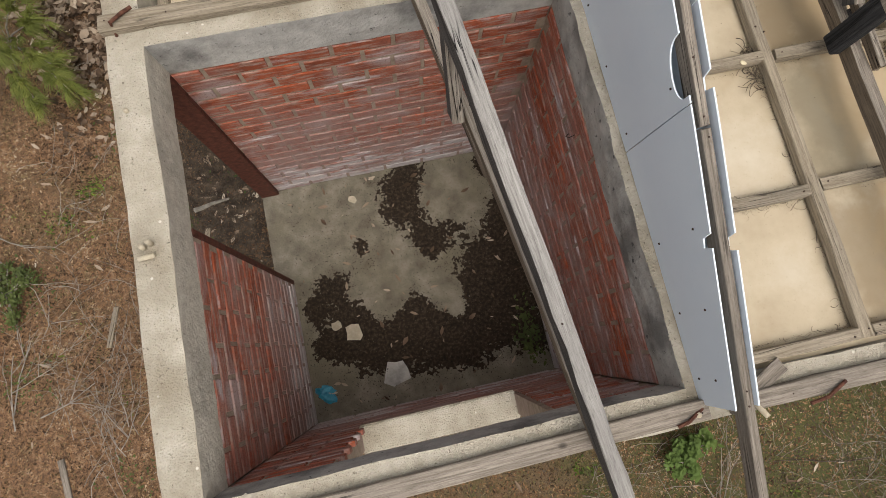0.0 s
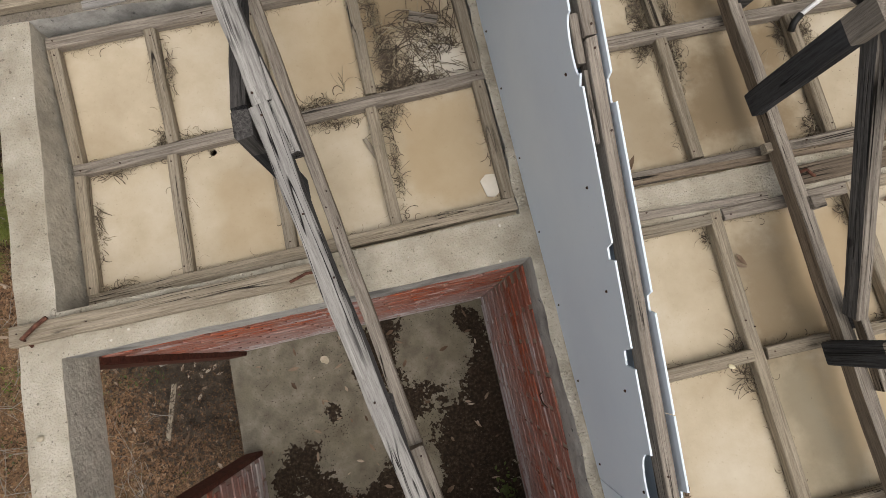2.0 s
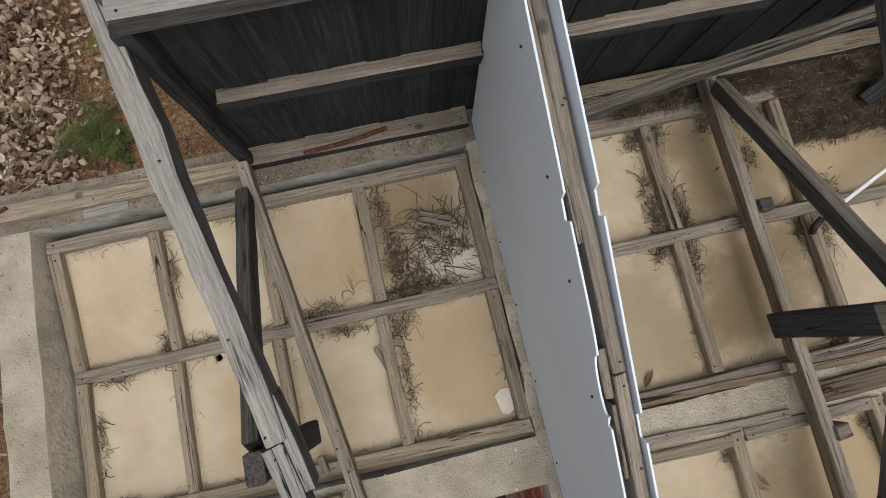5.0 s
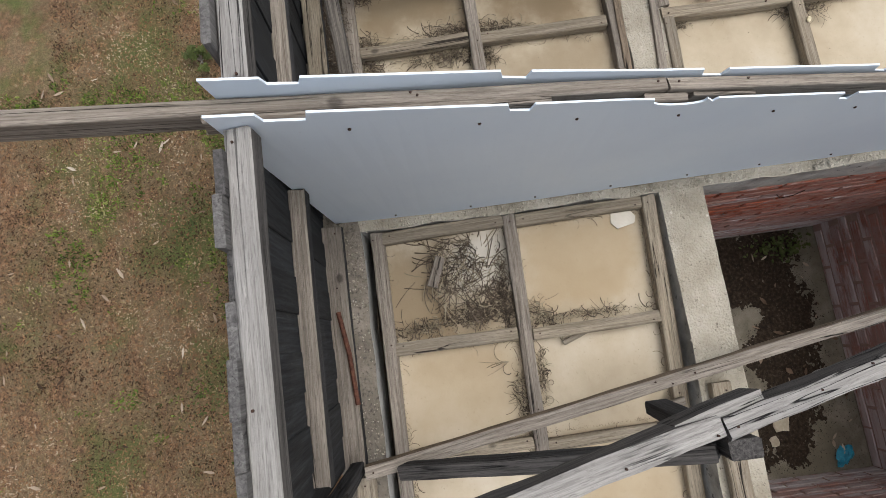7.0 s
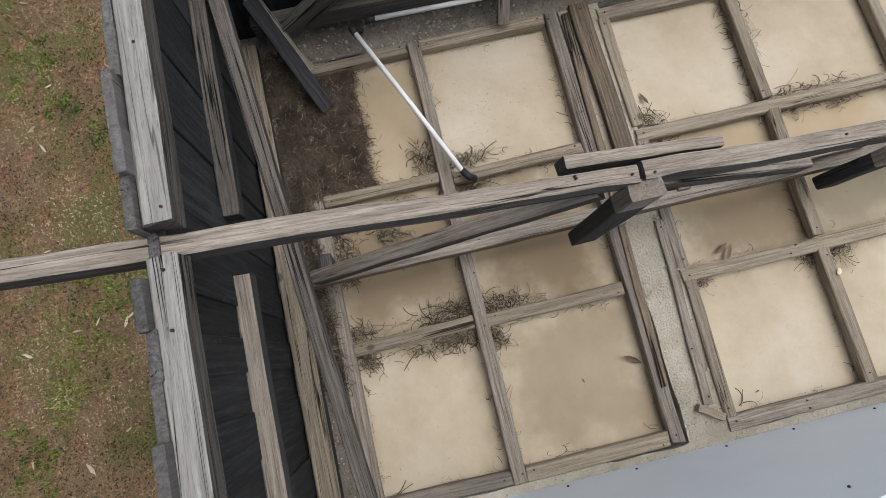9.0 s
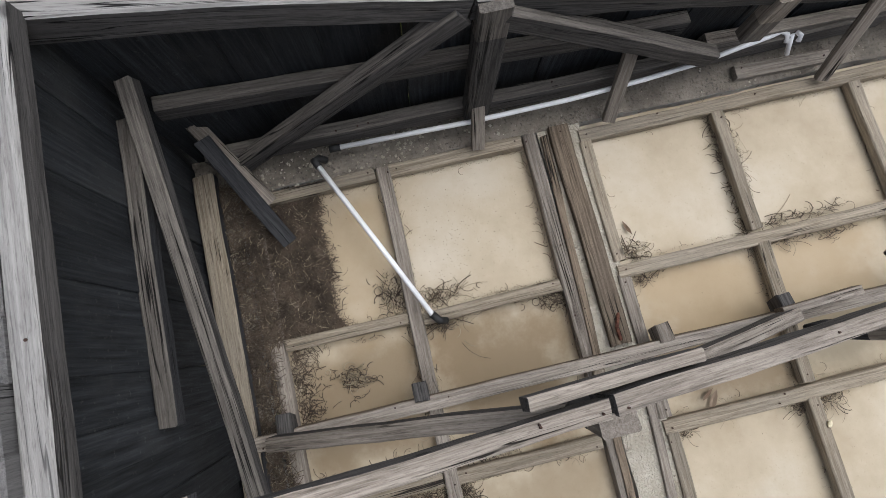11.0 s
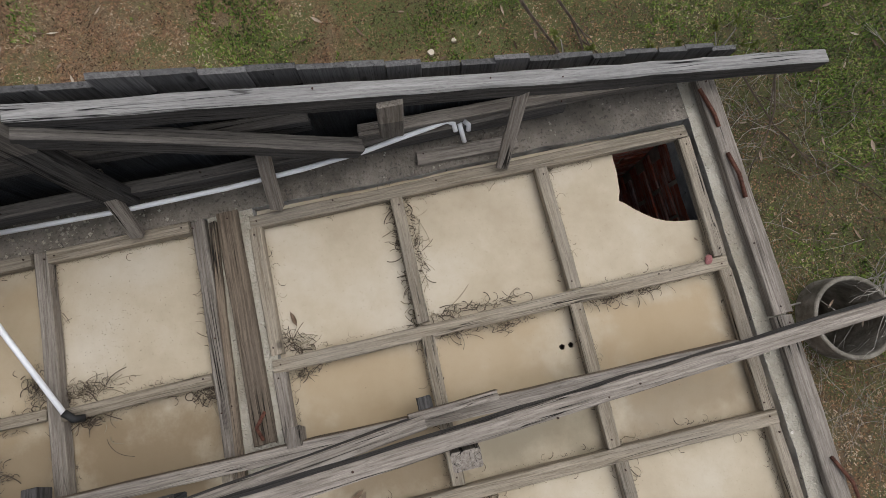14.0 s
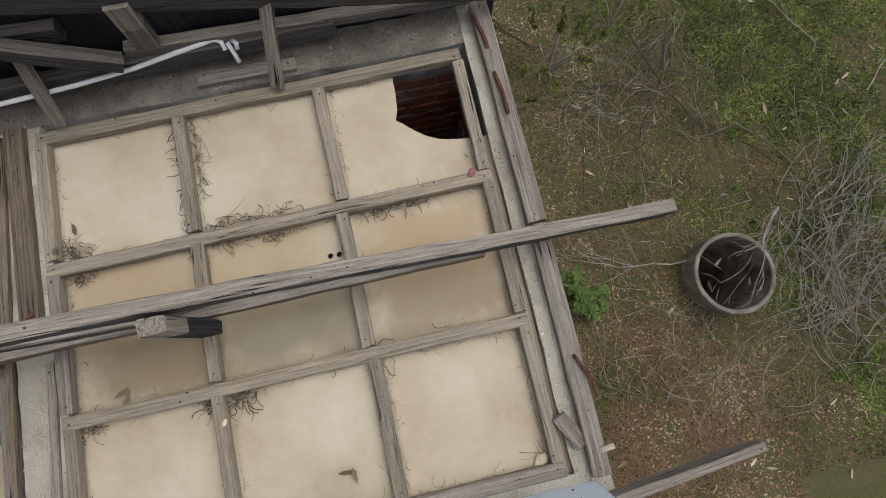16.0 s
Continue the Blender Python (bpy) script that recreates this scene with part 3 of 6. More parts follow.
def beam(name, p0, p1, w, h, mats, parent=None, roll=0.0, label="", wob=0.004, bow=0.0, taper=1.0, seed=None, category="", group="", cut=0.0, tip=False):
    """A sawn timber whose top centre line runs from p0 to p1: worn edges, slight wobble and bow; mats: one, or (sides,
    top), the sides' darker colour holding shade too.
    """
    m, length = axis_pose(p0, p1, roll)
    rnd = random.Random(seed if seed is not None else round(1000 * (p0[0] + 3 * p0[1] + 7 * p1[0] + p1[1] + p1[2])))
    n = max(2, min(24, int(length / 0.12)))
    bv = min(w, h) * 0.10
    prof = [(-w / 2 + bv, 0), (w / 2 - bv, 0), (w / 2, -bv), (w / 2, -h + bv), (w / 2 - bv, -h), (-w / 2 + bv, -h), (-w / 2, -h + bv), (-w / 2, -bv)]
    bm = bmesh.new()
    rings = []
    dy = dz = 0.0
    for k in range(n + 1):
        s = k / n
        dy += rnd.uniform(-wob, wob) * 0.5
        dz += rnd.uniform(-wob, wob) * 0.35
        f = 1 + (taper - 1) * s
        b = bow * (1 - (2 * s - 1) ** 2)
        ring = []
        for py, pz in prof:
            e = cut * pz if k in (0, n) else 0
            ring.append(bm.verts.new((length * s + (rnd.uniform(-0.004, 0.004) if k in (0, n) else 0) + e, py * f + dy + b + rnd.uniform(-wob, wob) * 0.35, pz * f + dz + rnd.uniform(-wob, wob) * 0.3)))
        rings.append(ring)
    for k, (a, b) in enumerate(zip(rings, rings[1:])):
        for i in range(8):
            f = bm.faces.new((a[i], a[(i + 1) % 8], b[(i + 1) % 8], b[i]))
            # up-facing faces take the paler, bleached colour; shade is painted into the sides
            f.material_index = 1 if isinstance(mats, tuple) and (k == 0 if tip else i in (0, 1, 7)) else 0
    bm.faces.new(rings[0][::-1]).material_index = 1 if tip else 0
    bm.faces.new(rings[-1])
    bmesh.ops.recalc_face_normals(bm, faces=bm.faces)
    ob = part(name, bm, list(mats) if isinstance(mats, tuple) else mats, parent, label, m, category=category, group=group)
    if length > 0.3 and name in ("joist", "nogging", "rafter", "bottom_chord", "wall_plank", "top_plate", "bottom_plate"):
        spots = [0.03, length - 0.03] + [rnd.uniform(0.1, 0.9) * length for _ in range(int(length / 0.7))]
        for q in spots:
            nail = part("nail", nail_mesh(), None, ob, m=m @ Matrix.Translation((q, rnd.uniform(-0.3, 0.3) * w, 0.0005 + bow * 0)))
    return ob


def rod_bm(points, radius, sides=8, bm=None, taper=1.0):
    """A round rod along points."""
    bm = bm or bmesh.new()
    pts = [Vector(p) for p in points]
    rings = []
    for k, p in enumerate(pts):
        d = (pts[min(k + 1, len(pts) - 1)] - pts[max(k - 1, 0)]).normalized()
        u = d.cross(Vector((0, 0, 1)) if abs(d.z) < 0.9 else Vector((1, 0, 0))).normalized()
        v = d.cross(u)
        r = radius * (1 + (taper - 1) * k / max(1, len(pts) - 1))
        rings.append([bm.verts.new(p + r * (math.cos(2 * math.pi * i / sides) * u + math.sin(2 * math.pi * i / sides) * v)) for i in range(sides)])
    for a, b in zip(rings, rings[1:]):
        for i in range(sides):
            bm.faces.new((a[i], a[(i + 1) % sides], b[(i + 1) % sides], b[i]))
    bm.faces.new(rings[0][::-1]); bm.faces.new(rings[-1])
    return bm


def plate_bm(outline, thick, axis):
    """A flat plate from an outline of 2D points. axis 'z': points are x, y; axis 'x': points are y, z."""
    bm = bmesh.new()
    lay = (lambda a, b, c: (a, b, c)) if axis == "z" else (lambda a, b, c: (c, a, b))
    lo = [bm.verts.new(lay(a, b, 0)) for a, b in outline]
    hi = [bm.verts.new(lay(a, b, thick)) for a, b in outline]
    bm.faces.new(lo); bm.faces.new(hi)
    for i in range(len(lo)):
        j = (i + 1) % len(lo)
        bm.faces.new((lo[i], lo[j], hi[j], hi[i]))
    bmesh.ops.triangulate(bm, faces=[f for f in bm.faces if len(f.verts) > 4])
    bmesh.ops.recalc_face_normals(bm, faces=bm.faces)
    return bm


def roof(y):
    """Height of the rafters' top at y."""
    return 2.887 + 0.249 * y


# ---- large structure ----
TOP, SPRING, GROUND = 2.172, 1.935, -0.25
WX0, WX1 = -0.126, 0.03
EX0, EX1 = 1.925, 2.10
FX0, FX1 = 4.00, 4.19
NY0, NY1 = 1.47, 1.65
MY0, MY1 = 0.0, 0.185
SY0, SY1 = -2.04, -1.90


def rough_block(name, x0, x1, y0, y1, z0, z1, mats, label, step=0.07, amp=0.006):
    """A cast or built mass with an uneven, worn surface; mats: (sides, top)."""
    bm = bmesh.new()
    nx, ny, nz = (max(1, int(round((b - a) / step))) for a, b in ((x0, x1), (y0, y1), (z0, z1)))
    cache = {}

    def v(i, j, k):
        if (i, j, k) not in cache:
            p = Vector((x0 + (x1 - x0) * i / nx, y0 + (y1 - y0) * j / ny, z0 + (z1 - z0) * k / nz))
            d = noise.noise_vector(p * 9.0) * amp + noise.noise_vector(p * 2.5) * amp
            cache[i, j, k] = bm.verts.new(p + d)
        return cache[i, j, k]
    for i in range(nx):
        for j in range(ny):
            bm.faces.new((v(i, j, nz), v(i + 1, j, nz), v(i + 1, j + 1, nz), v(i, j + 1, nz))).material_index = 1
            bm.faces.new((v(i, j, 0), v(i, j + 1, 0), v(i + 1, j + 1, 0), v(i + 1, j, 0)))
    for i in range(nx):
        for k in range(nz):
            bm.faces.new((v(i, 0, k), v(i + 1, 0, k), v(i + 1, 0, k + 1), v(i, 0, k + 1)))
            bm.faces.new((v(i, ny, k), v(i, ny, k + 1), v(i + 1, ny, k + 1), v(i + 1, ny, k)))
    for j in range(ny):
        for k in range(nz):
            bm.faces.new((v(0, j, k), v(0, j, k + 1), v(0, j + 1, k + 1), v(0, j + 1, k)))
            bm.faces.new((v(nx, j, k), v(nx, j + 1, k), v(nx, j + 1, k + 1), v(nx, j, k + 1)))
    return part(name, bm, list(mats), None, label, kind="structure")


CONC = (concrete_grey, concrete)
RING = "pale weathered concrete ring beam on brick wall"
rough_block("ring_beam_west", WX0, WX1, SY1, NY0, SPRING, TOP, (concrete_clean, concrete), RING)
rough_block("ring_beam_north", WX0, FX1, NY0, NY1, SPRING, TOP, (concrete_grey, grit), "gritty grey mortar bed on the north brick wall", 0.05, 0.008)
rough_block("ring_beam_south", WX0, FX1, SY0, SY1, SPRING, TOP, CONC, RING)
rough_block("ring_beam_cross_west", WX1, EX0, MY0, MY1, SPRING, TOP, CONC, RING)
rough_block("ring_beam_cross_east", EX1, FX0, MY0, MY1, SPRING, TOP, CONC, RING)
rough_block("ring_beam_middle", EX0, EX1, SY1, NY0, SPRING, TOP, CONC, RING, 0.04, 0.011)
rough_block("ring_beam_east", FX0, FX1, SY1, NY0, SPRING, TOP, (concrete_grey, grit), "gritty grey mortar bed on the east brick wall", 0.04, 0.010)


def wall(name, x0, x1, y0, y1, z0=GROUND - 0.1, z1=SPRING - 0.002, label="red brick wall with grey mortar joints"):
    return part(name, box_bm(x0, x1, y0, y1, z0, z1), mortar, None, label, kind="structure")


IN = 0.008
wall_west_a = wall("wall_west_1", WX0 + 0.005, WX1 - IN, SY1, -0.80)
wall("wall_west_2", WX0 + 0.005, WX1 - IN, MY0 + 0.01, NY0)
wall("wall_north_1", WX0 + 0.005, FX1 - 0.005, NY0, NY1 - 0.005)
wall_cross = wall("wall_cross_1", WX1 - IN, EX0 + IN, MY0 + IN, MY1)
wall("wall_cross_2", EX1, FX0, MY0 + IN, MY1)
wall_mid = wall("wall_middle", EX0 + IN, EX1, SY1, NY0)
wall_east = wall("wall_east_1", FX0 + IN, FX1 - 0.005, SY1, NY0)
# south wall with a window to the roofless room
WIN = (0.47, 1.43, 0.89, SPRING)
wall_south = wall("wall_south_1", WX0 + 0.005, WIN[0], SY0 + 0.005, SY1 - IN)
wall_south_b = wall("wall_south_2", WIN[1], FX1 - 0.005, SY0 + 0.005, SY1 - IN)
wall("wall_south_3", WIN[0], WIN[1], SY0 + 0.005, SY1 - IN, z1=WIN[2])
part("window_sill_1", box_bm(WIN[0] - 0.01, WIN[1] + 0.01, SY0 - 0.02, SY1 + 0.012, WIN[2] - 0.002, WIN[2] + 0.05, bevel=0.008), concrete, None, "rough cream concrete window sill in the brick wall", kind="structure")

# floor slab and ground
part("floor", box_bm(WX0 + 0.02, FX1, SY0, NY1, -0.3, 0.0), floor_mat, None, "concrete floor slab with dark soil patches and debris", kind="structure")


def ground_height(x, y):
    d = max(0.0, math.hypot(max(abs(x - 2.0) - 2.2, 0), max(abs(y + 0.2) - 2.0, 0)) - 0.1)
    return GROUND + min(1.0, d) * (0.10 * noise.noise(Vector((x * 0.45, y * 0.45, 0))) + 0.025 * noise.noise(Vector((x * 2.3, y * 2.3, 4))))


WELL = (2.755, -4.02)


def ground_sheet():
    bm = bmesh.new()
    near = lambda c: {round(c - 0.36 + 0.02 * i, 3) for i in range(37)}
    xs = sorted({round(-6 + 0.16 * i, 3) for i in range(101)} | near(WELL[0]) | {s * d for s in (-1, 1) for d in (12, 16, 25, 60, 200, 800)})
    ys = sorted({round(-7 + 0.16 * i, 3) for i in range(95)} | near(WELL[1]) | {s * d for s in (-1, 1) for d in (12, 16, 25, 60, 200, 800)})
    g = [[bm.verts.new((x, y, ground_height(x, y))) for y in ys] for x in xs]
    for i in range(len(xs) - 1):
        for j in range(len(ys) - 1):
            if math.hypot((xs[i] + xs[i + 1]) / 2 - WELL[0], (ys[j] + ys[j + 1]) / 2 - WELL[1]) > 0.315:
                bm.faces.new((g[i][j], g[i + 1][j], g[i + 1][j + 1], g[i][j + 1]))
    return part("ground", bm, ground_mat, None, "reddish earth with dry leaf litter and patches of grass", kind="structure", smooth=True)


ground_sheet()

# ---- ceilings seen from above ----
def ceiling(name, x0, x1, y0, y1, top, skip=None, piece=None, step=0.06, holes=()):
    """Thin boards under the joists; skip: a rectangle left out, which piece (an outline) fills in part; holes: (x, y, radius)."""
    bm = bmesh.new()
    xs = sorted({x0, x1, *(skip[:2] if skip else ())} | {x0 + (x1 - x0) * i / int((x1 - x0) / step) for i in range(int((x1 - x0) / step))})
    ys = sorted({y0, y1, *(skip[2:] if skip else ())} | {y0 + (y1 - y0) * i / int((y1 - y0) / step) for i in range(int((y1 - y0) / step))})
    for hx, hy, hr in holes:
        for line, c in ((xs, hx), (ys, hy)):
            line[:] = sorted([q for q in line if abs(q - c) > 1.3 * hr] + [c - 1.3 * hr, c + 1.3 * hr])
    g = [[bm.verts.new((x, y, top(x, y) + 0.005 * noise.noise(Vector((x * 2.4, y * 2.4, 2))))) for y in ys] for x in xs]
    for i in range(len(xs) - 1):
        for j in range(len(ys) - 1):
            cx, cy = (xs[i] + xs[i + 1]) / 2, (ys[j] + ys[j + 1]) / 2
            hole = [h for h in holes if abs(cx - h[0]) < 0.002 and abs(cy - h[1]) < 0.002]
            if hole:
                hx, hy, hr = hole[0]
                ring = [bm.verts.new((hx + hr * (1 + 0.12 * math.sin(3 * k)) * math.cos(math.pi * k / 8), hy + hr * (1 + 0.12 * math.cos(2 * k)) * math.sin(math.pi * k / 8), top(hx, hy))) for k in range(16)]
                corner = [g[i + 1][j + 1], g[i][j + 1], g[i][j], g[i + 1][j]]
                for k in range(16):
                    bm.faces.new((ring[k], ring[(k + 1) % 16], corner[k // 4]))
                for k in range(4):
                    bm.faces.new((corner[k], ring[(4 * k + 4) % 16], corner[(k + 1) % 4]))
            elif not (skip and skip[0] < cx < skip[1] and skip[2] < cy < skip[3]):
                bm.faces.new((g[i][j], g[i + 1][j], g[i + 1][j + 1], g[i][j + 1]))
    if piece:
        f = bm.faces.new([bm.verts.new((x, y, top(x, y))) for x, y in piece])
        bmesh.ops.triangulate(bm, faces=[f])
    bmesh.ops.delete(bm, geom=[v for v in bm.verts if not v.link_faces], context="VERTS")
    bmesh.ops.recalc_face_normals(bm, faces=bm.faces)
    r = bmesh.ops.extrude_face_region(bm, geom=bm.faces[:])
    for q in r["geom"]:
        if isinstance(q, bmesh.types.BMVert):
            q.co.z -= 0.012
    bmesh.ops.recalc_face_normals(bm, faces=bm.faces)
    return part(name, bm, panel_mat, None, "cream ceiling boards with brown water stains, seen from above", kind="structure")


def b_top(x, y=0.8):
    """The west ceiling sinks to the south-west corner."""
    return 1.988 + 0.095 * x + max(0.0, y - 0.84) * 0.18 * (1 - x / 1.9)


E_TOP = 2.19
BROKEN = [(3.365, -1.230), (3.365, -1.900), (3.560, -1.900), (3.563, -1.828), (3.571, -1.768), (3.578, -1.728), (3.588, -1.693), (3.606, -1.653), (3.622, -1.628), (3.648, -1.596),
          (3.672, -1.568), (3.698, -1.543), (3.715, -1.520), (3.735, -1.524), (3.758, -1.534), (3.800, -1.539), (3.850, -1.545), (3.900, -1.544), (3.950, -1.550), (4.000, -1.553), (4.000, -1.230)]
ceiling("ceiling_room_1", WX1, EX0, MY1, 1.425, lambda x, y: b_top(x, y) - 0.05, holes=[(0.666, 0.791, 0.016)])
ceiling("ceiling_room_2", EX1, FX0, MY1, NY0, lambda x, y: E_TOP - 0.06)
ceiling("ceiling_room_3", EX1, FX0, SY1, MY0, lambda x, y: E_TOP - 0.06, (3.365, 4.0, -1.90, -1.23), BROKEN, holes=[(3.172, -1.120, 0.0115), (3.172, -1.158, 0.0115)])

JW, JH = 0.055, 0.05


def frame_room(xs, ys, top, label, along, lean=0.0):
    """A grid of ceiling timbers. xs, ys: centre lines; along: which of the lines run through ('x' or 'y'); the others are short pieces between."""
    th = thing("ceiling_frame", (sum(xs) / len(xs), sum(ys) / len(ys), top(xs[1], ys[1]) - JH), label, "ceiling joists", "ceiling frames")
    rnd = random.Random(int(100 * sum(xs)))
    tone = lambda: wood_grey if rnd.random() < 0.2 else wood_pale
    if along == "x":
        for j, y in enumerate(ys):
            dy = rnd.uniform(-0.006, 0.006)
            beam("joist", (xs[0] - 0.02, y, top(xs[0] - 0.02, y)), (xs[-1] + 0.02, y + dy, top(xs[-1] + 0.02, y)), JW, JH, tone(), th, wob=0.004)
        for i, x in enumerate(xs):
            for a, b in zip(ys, ys[1:]):
                s = rnd.uniform(-0.014, 0.014) if 0 < i < len(xs) - 1 else 0
                beam("nogging", (x + s, a + JW / 2 + 0.002, top(x, a) - rnd.uniform(0, 0.006)), (x + s + rnd.uniform(-0.01, 0.01), b - JW / 2 - 0.002, top(x, b) - rnd.uniform(0, 0.006)), JW - rnd.uniform(0, 0.008), JH - 0.004, tone(), th, wob=0.004)
    else:
        for i, x in enumerate(xs):
            beam("joist", (x, ys[0] - 0.02, top(x, ys[0])), (x + rnd.uniform(-0.006, 0.006), ys[-1] + 0.02, top(x, ys[-1])), JW, JH, tone(), th, wob=0.004)
        for j, y in enumerate(ys):
            for a, b in zip(xs, xs[1:]):
                s = rnd.uniform(-0.012, 0.012) if 0 < j < len(ys) - 1 else 0
                beam("nogging", (a + JW / 2 + 0.002, y + s, top(a, y) - 0.003), (b - JW / 2 - 0.002, y + s + rnd.uniform(-0.008, 0.008), top(b, y) - 0.003), JW - rnd.uniform(0, 0.008), JH - 0.004, tone(), th, wob=0.004)
    return th


GRID = "grid of sun-bleached pine ceiling joists over cream boards"
frame_room([0.068, 0.498, 0.96, 1.421, 1.897], [0.236, 0.836, 1.41], b_top, GRID, "x")
frame_room([2.132, 2.730, 3.352, 3.975], [0.232, 0.860, 1.405], lambda x, y: E_TOP, GRID, "x")
frame_room([2.13, 2.732, 3.362, 3.945], [-1.846, -1.222, -0.592, 0.0], lambda x, y: E_TOP, GRID, "y")

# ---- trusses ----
# (sides, top): weathered tops, and sides coloured darker to include their shade
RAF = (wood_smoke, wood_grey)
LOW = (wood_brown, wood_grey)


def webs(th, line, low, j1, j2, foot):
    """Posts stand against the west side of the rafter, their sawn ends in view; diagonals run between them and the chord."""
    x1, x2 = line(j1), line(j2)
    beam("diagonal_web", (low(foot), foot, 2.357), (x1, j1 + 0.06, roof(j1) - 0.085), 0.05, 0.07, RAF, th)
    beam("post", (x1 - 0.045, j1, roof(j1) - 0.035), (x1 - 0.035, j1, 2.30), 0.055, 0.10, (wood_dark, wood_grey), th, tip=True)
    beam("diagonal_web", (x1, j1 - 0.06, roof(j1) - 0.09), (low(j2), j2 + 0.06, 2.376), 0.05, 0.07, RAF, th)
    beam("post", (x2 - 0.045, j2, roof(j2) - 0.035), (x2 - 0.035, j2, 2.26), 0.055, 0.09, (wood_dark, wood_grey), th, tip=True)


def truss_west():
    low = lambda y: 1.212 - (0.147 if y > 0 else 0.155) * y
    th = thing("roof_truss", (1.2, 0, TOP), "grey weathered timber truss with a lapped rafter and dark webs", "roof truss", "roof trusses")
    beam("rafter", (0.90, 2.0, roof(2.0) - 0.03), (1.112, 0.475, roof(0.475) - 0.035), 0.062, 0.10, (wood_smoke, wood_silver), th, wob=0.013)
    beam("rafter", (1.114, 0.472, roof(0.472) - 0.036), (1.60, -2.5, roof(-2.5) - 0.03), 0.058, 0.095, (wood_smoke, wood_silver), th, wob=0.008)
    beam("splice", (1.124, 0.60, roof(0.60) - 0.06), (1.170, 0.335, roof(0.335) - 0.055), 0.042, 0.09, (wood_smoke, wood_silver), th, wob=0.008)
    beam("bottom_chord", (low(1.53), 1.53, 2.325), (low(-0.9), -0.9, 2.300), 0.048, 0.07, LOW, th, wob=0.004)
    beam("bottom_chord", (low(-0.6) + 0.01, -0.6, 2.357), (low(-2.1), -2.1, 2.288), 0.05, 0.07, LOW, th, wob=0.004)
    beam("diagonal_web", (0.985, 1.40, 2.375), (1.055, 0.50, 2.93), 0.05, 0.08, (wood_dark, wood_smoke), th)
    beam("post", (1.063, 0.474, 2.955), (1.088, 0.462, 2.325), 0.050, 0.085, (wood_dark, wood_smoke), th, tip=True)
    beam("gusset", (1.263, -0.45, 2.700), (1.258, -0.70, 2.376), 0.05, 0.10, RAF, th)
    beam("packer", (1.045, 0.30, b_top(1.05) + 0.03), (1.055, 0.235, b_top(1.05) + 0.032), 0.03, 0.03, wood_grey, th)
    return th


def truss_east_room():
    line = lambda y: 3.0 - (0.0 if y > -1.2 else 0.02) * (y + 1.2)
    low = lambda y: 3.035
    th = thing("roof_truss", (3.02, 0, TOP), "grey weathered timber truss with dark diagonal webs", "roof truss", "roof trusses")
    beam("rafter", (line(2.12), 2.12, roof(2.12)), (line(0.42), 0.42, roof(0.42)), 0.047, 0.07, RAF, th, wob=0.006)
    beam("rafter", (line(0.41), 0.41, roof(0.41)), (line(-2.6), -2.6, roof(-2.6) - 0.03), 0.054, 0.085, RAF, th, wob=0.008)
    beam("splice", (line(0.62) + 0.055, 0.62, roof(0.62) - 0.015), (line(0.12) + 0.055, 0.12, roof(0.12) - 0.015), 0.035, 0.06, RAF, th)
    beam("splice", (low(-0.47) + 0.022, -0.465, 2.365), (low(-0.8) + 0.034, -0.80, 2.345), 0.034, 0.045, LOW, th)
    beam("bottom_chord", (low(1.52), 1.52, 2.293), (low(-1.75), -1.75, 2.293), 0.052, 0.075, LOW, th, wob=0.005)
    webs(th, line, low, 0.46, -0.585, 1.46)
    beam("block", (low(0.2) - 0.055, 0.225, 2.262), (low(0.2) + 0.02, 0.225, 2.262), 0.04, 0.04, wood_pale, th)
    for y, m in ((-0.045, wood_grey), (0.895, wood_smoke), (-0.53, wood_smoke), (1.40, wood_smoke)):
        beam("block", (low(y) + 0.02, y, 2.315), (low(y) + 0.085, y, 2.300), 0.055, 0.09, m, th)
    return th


truss_west()
truss_east_room()
mid = thing("roof_rafter", (2.06, 0, TOP), "spliced sun-bleached rafter between two grey sheets", "rafter")


def between(stops, y):
    """Straight-line value at y along (y, value) stops that fall in y."""
    for (a, p), (b, q) in zip(stops, stops[1:]):
        if b <= y <= a:
            return p + (q - p) * (a - y) / (a - b)
    return stops[0][1] if y > stops[0][0] else stops[-1][1]


def crown(y):
    """How far the middle rafter and its sheets rise above the roof's slope."""
    return between([(2.6, 0.075), (1.83, 0.07), (0.95, 0.055), (0.5, 0.035), (-0.2, 0.04), (-0.9, 0.045), (-1.35, 0.04), (-1.92, 0.03), (-2.65, 0.0)], y)


def sheet_top(y):
    """Height of the sheets' upper edge, which stands above the rafter towards the north."""
    return roof(y) + crown(y) + between([(1.7, 0.06), (1.375, 0.05), (0.93, 0.016), (0.5, 0.005), (-2.0, 0.0)], y)


def mid_beam(name, y0, y1, x_off, w, h, down=0.015):
    mx = lambda y: between([(2.4, 1.975), (1.83, 1.988), (0.9, 2.026), (0.5, 2.040), (-0.1, 2.034), (-1.9, 2.034), (-2.65, 2.042)], y)
    beam(name, (mx(y0) + x_off, y0, roof(y0) + crown(y0) - down), (mx(y1) + x_off, y1, roof(y1) + crown(y1) - down), w, h, wood_grey, mid, wob=0.0015)


mid_beam("rafter", 2.4, 0.46, 0.0, 0.036, 0.08)
mid_beam("rafter", 0.455, -1.0, 0.0, 0.034, 0.08)
mid_beam("rafter", -1.01, -2.65, 0.0, 0.036, 0.08)
mid_beam("packing", 1.60, 0.80, -0.028, 0.016, 0.06, 0.02)
mid_beam("packing", 0.38, 0.18, -0.026, 0.012, 0.06, 0.03)
mid_beam("block", 0.53, 0.40, -0.033, 0.026, 0.09, 0.03)
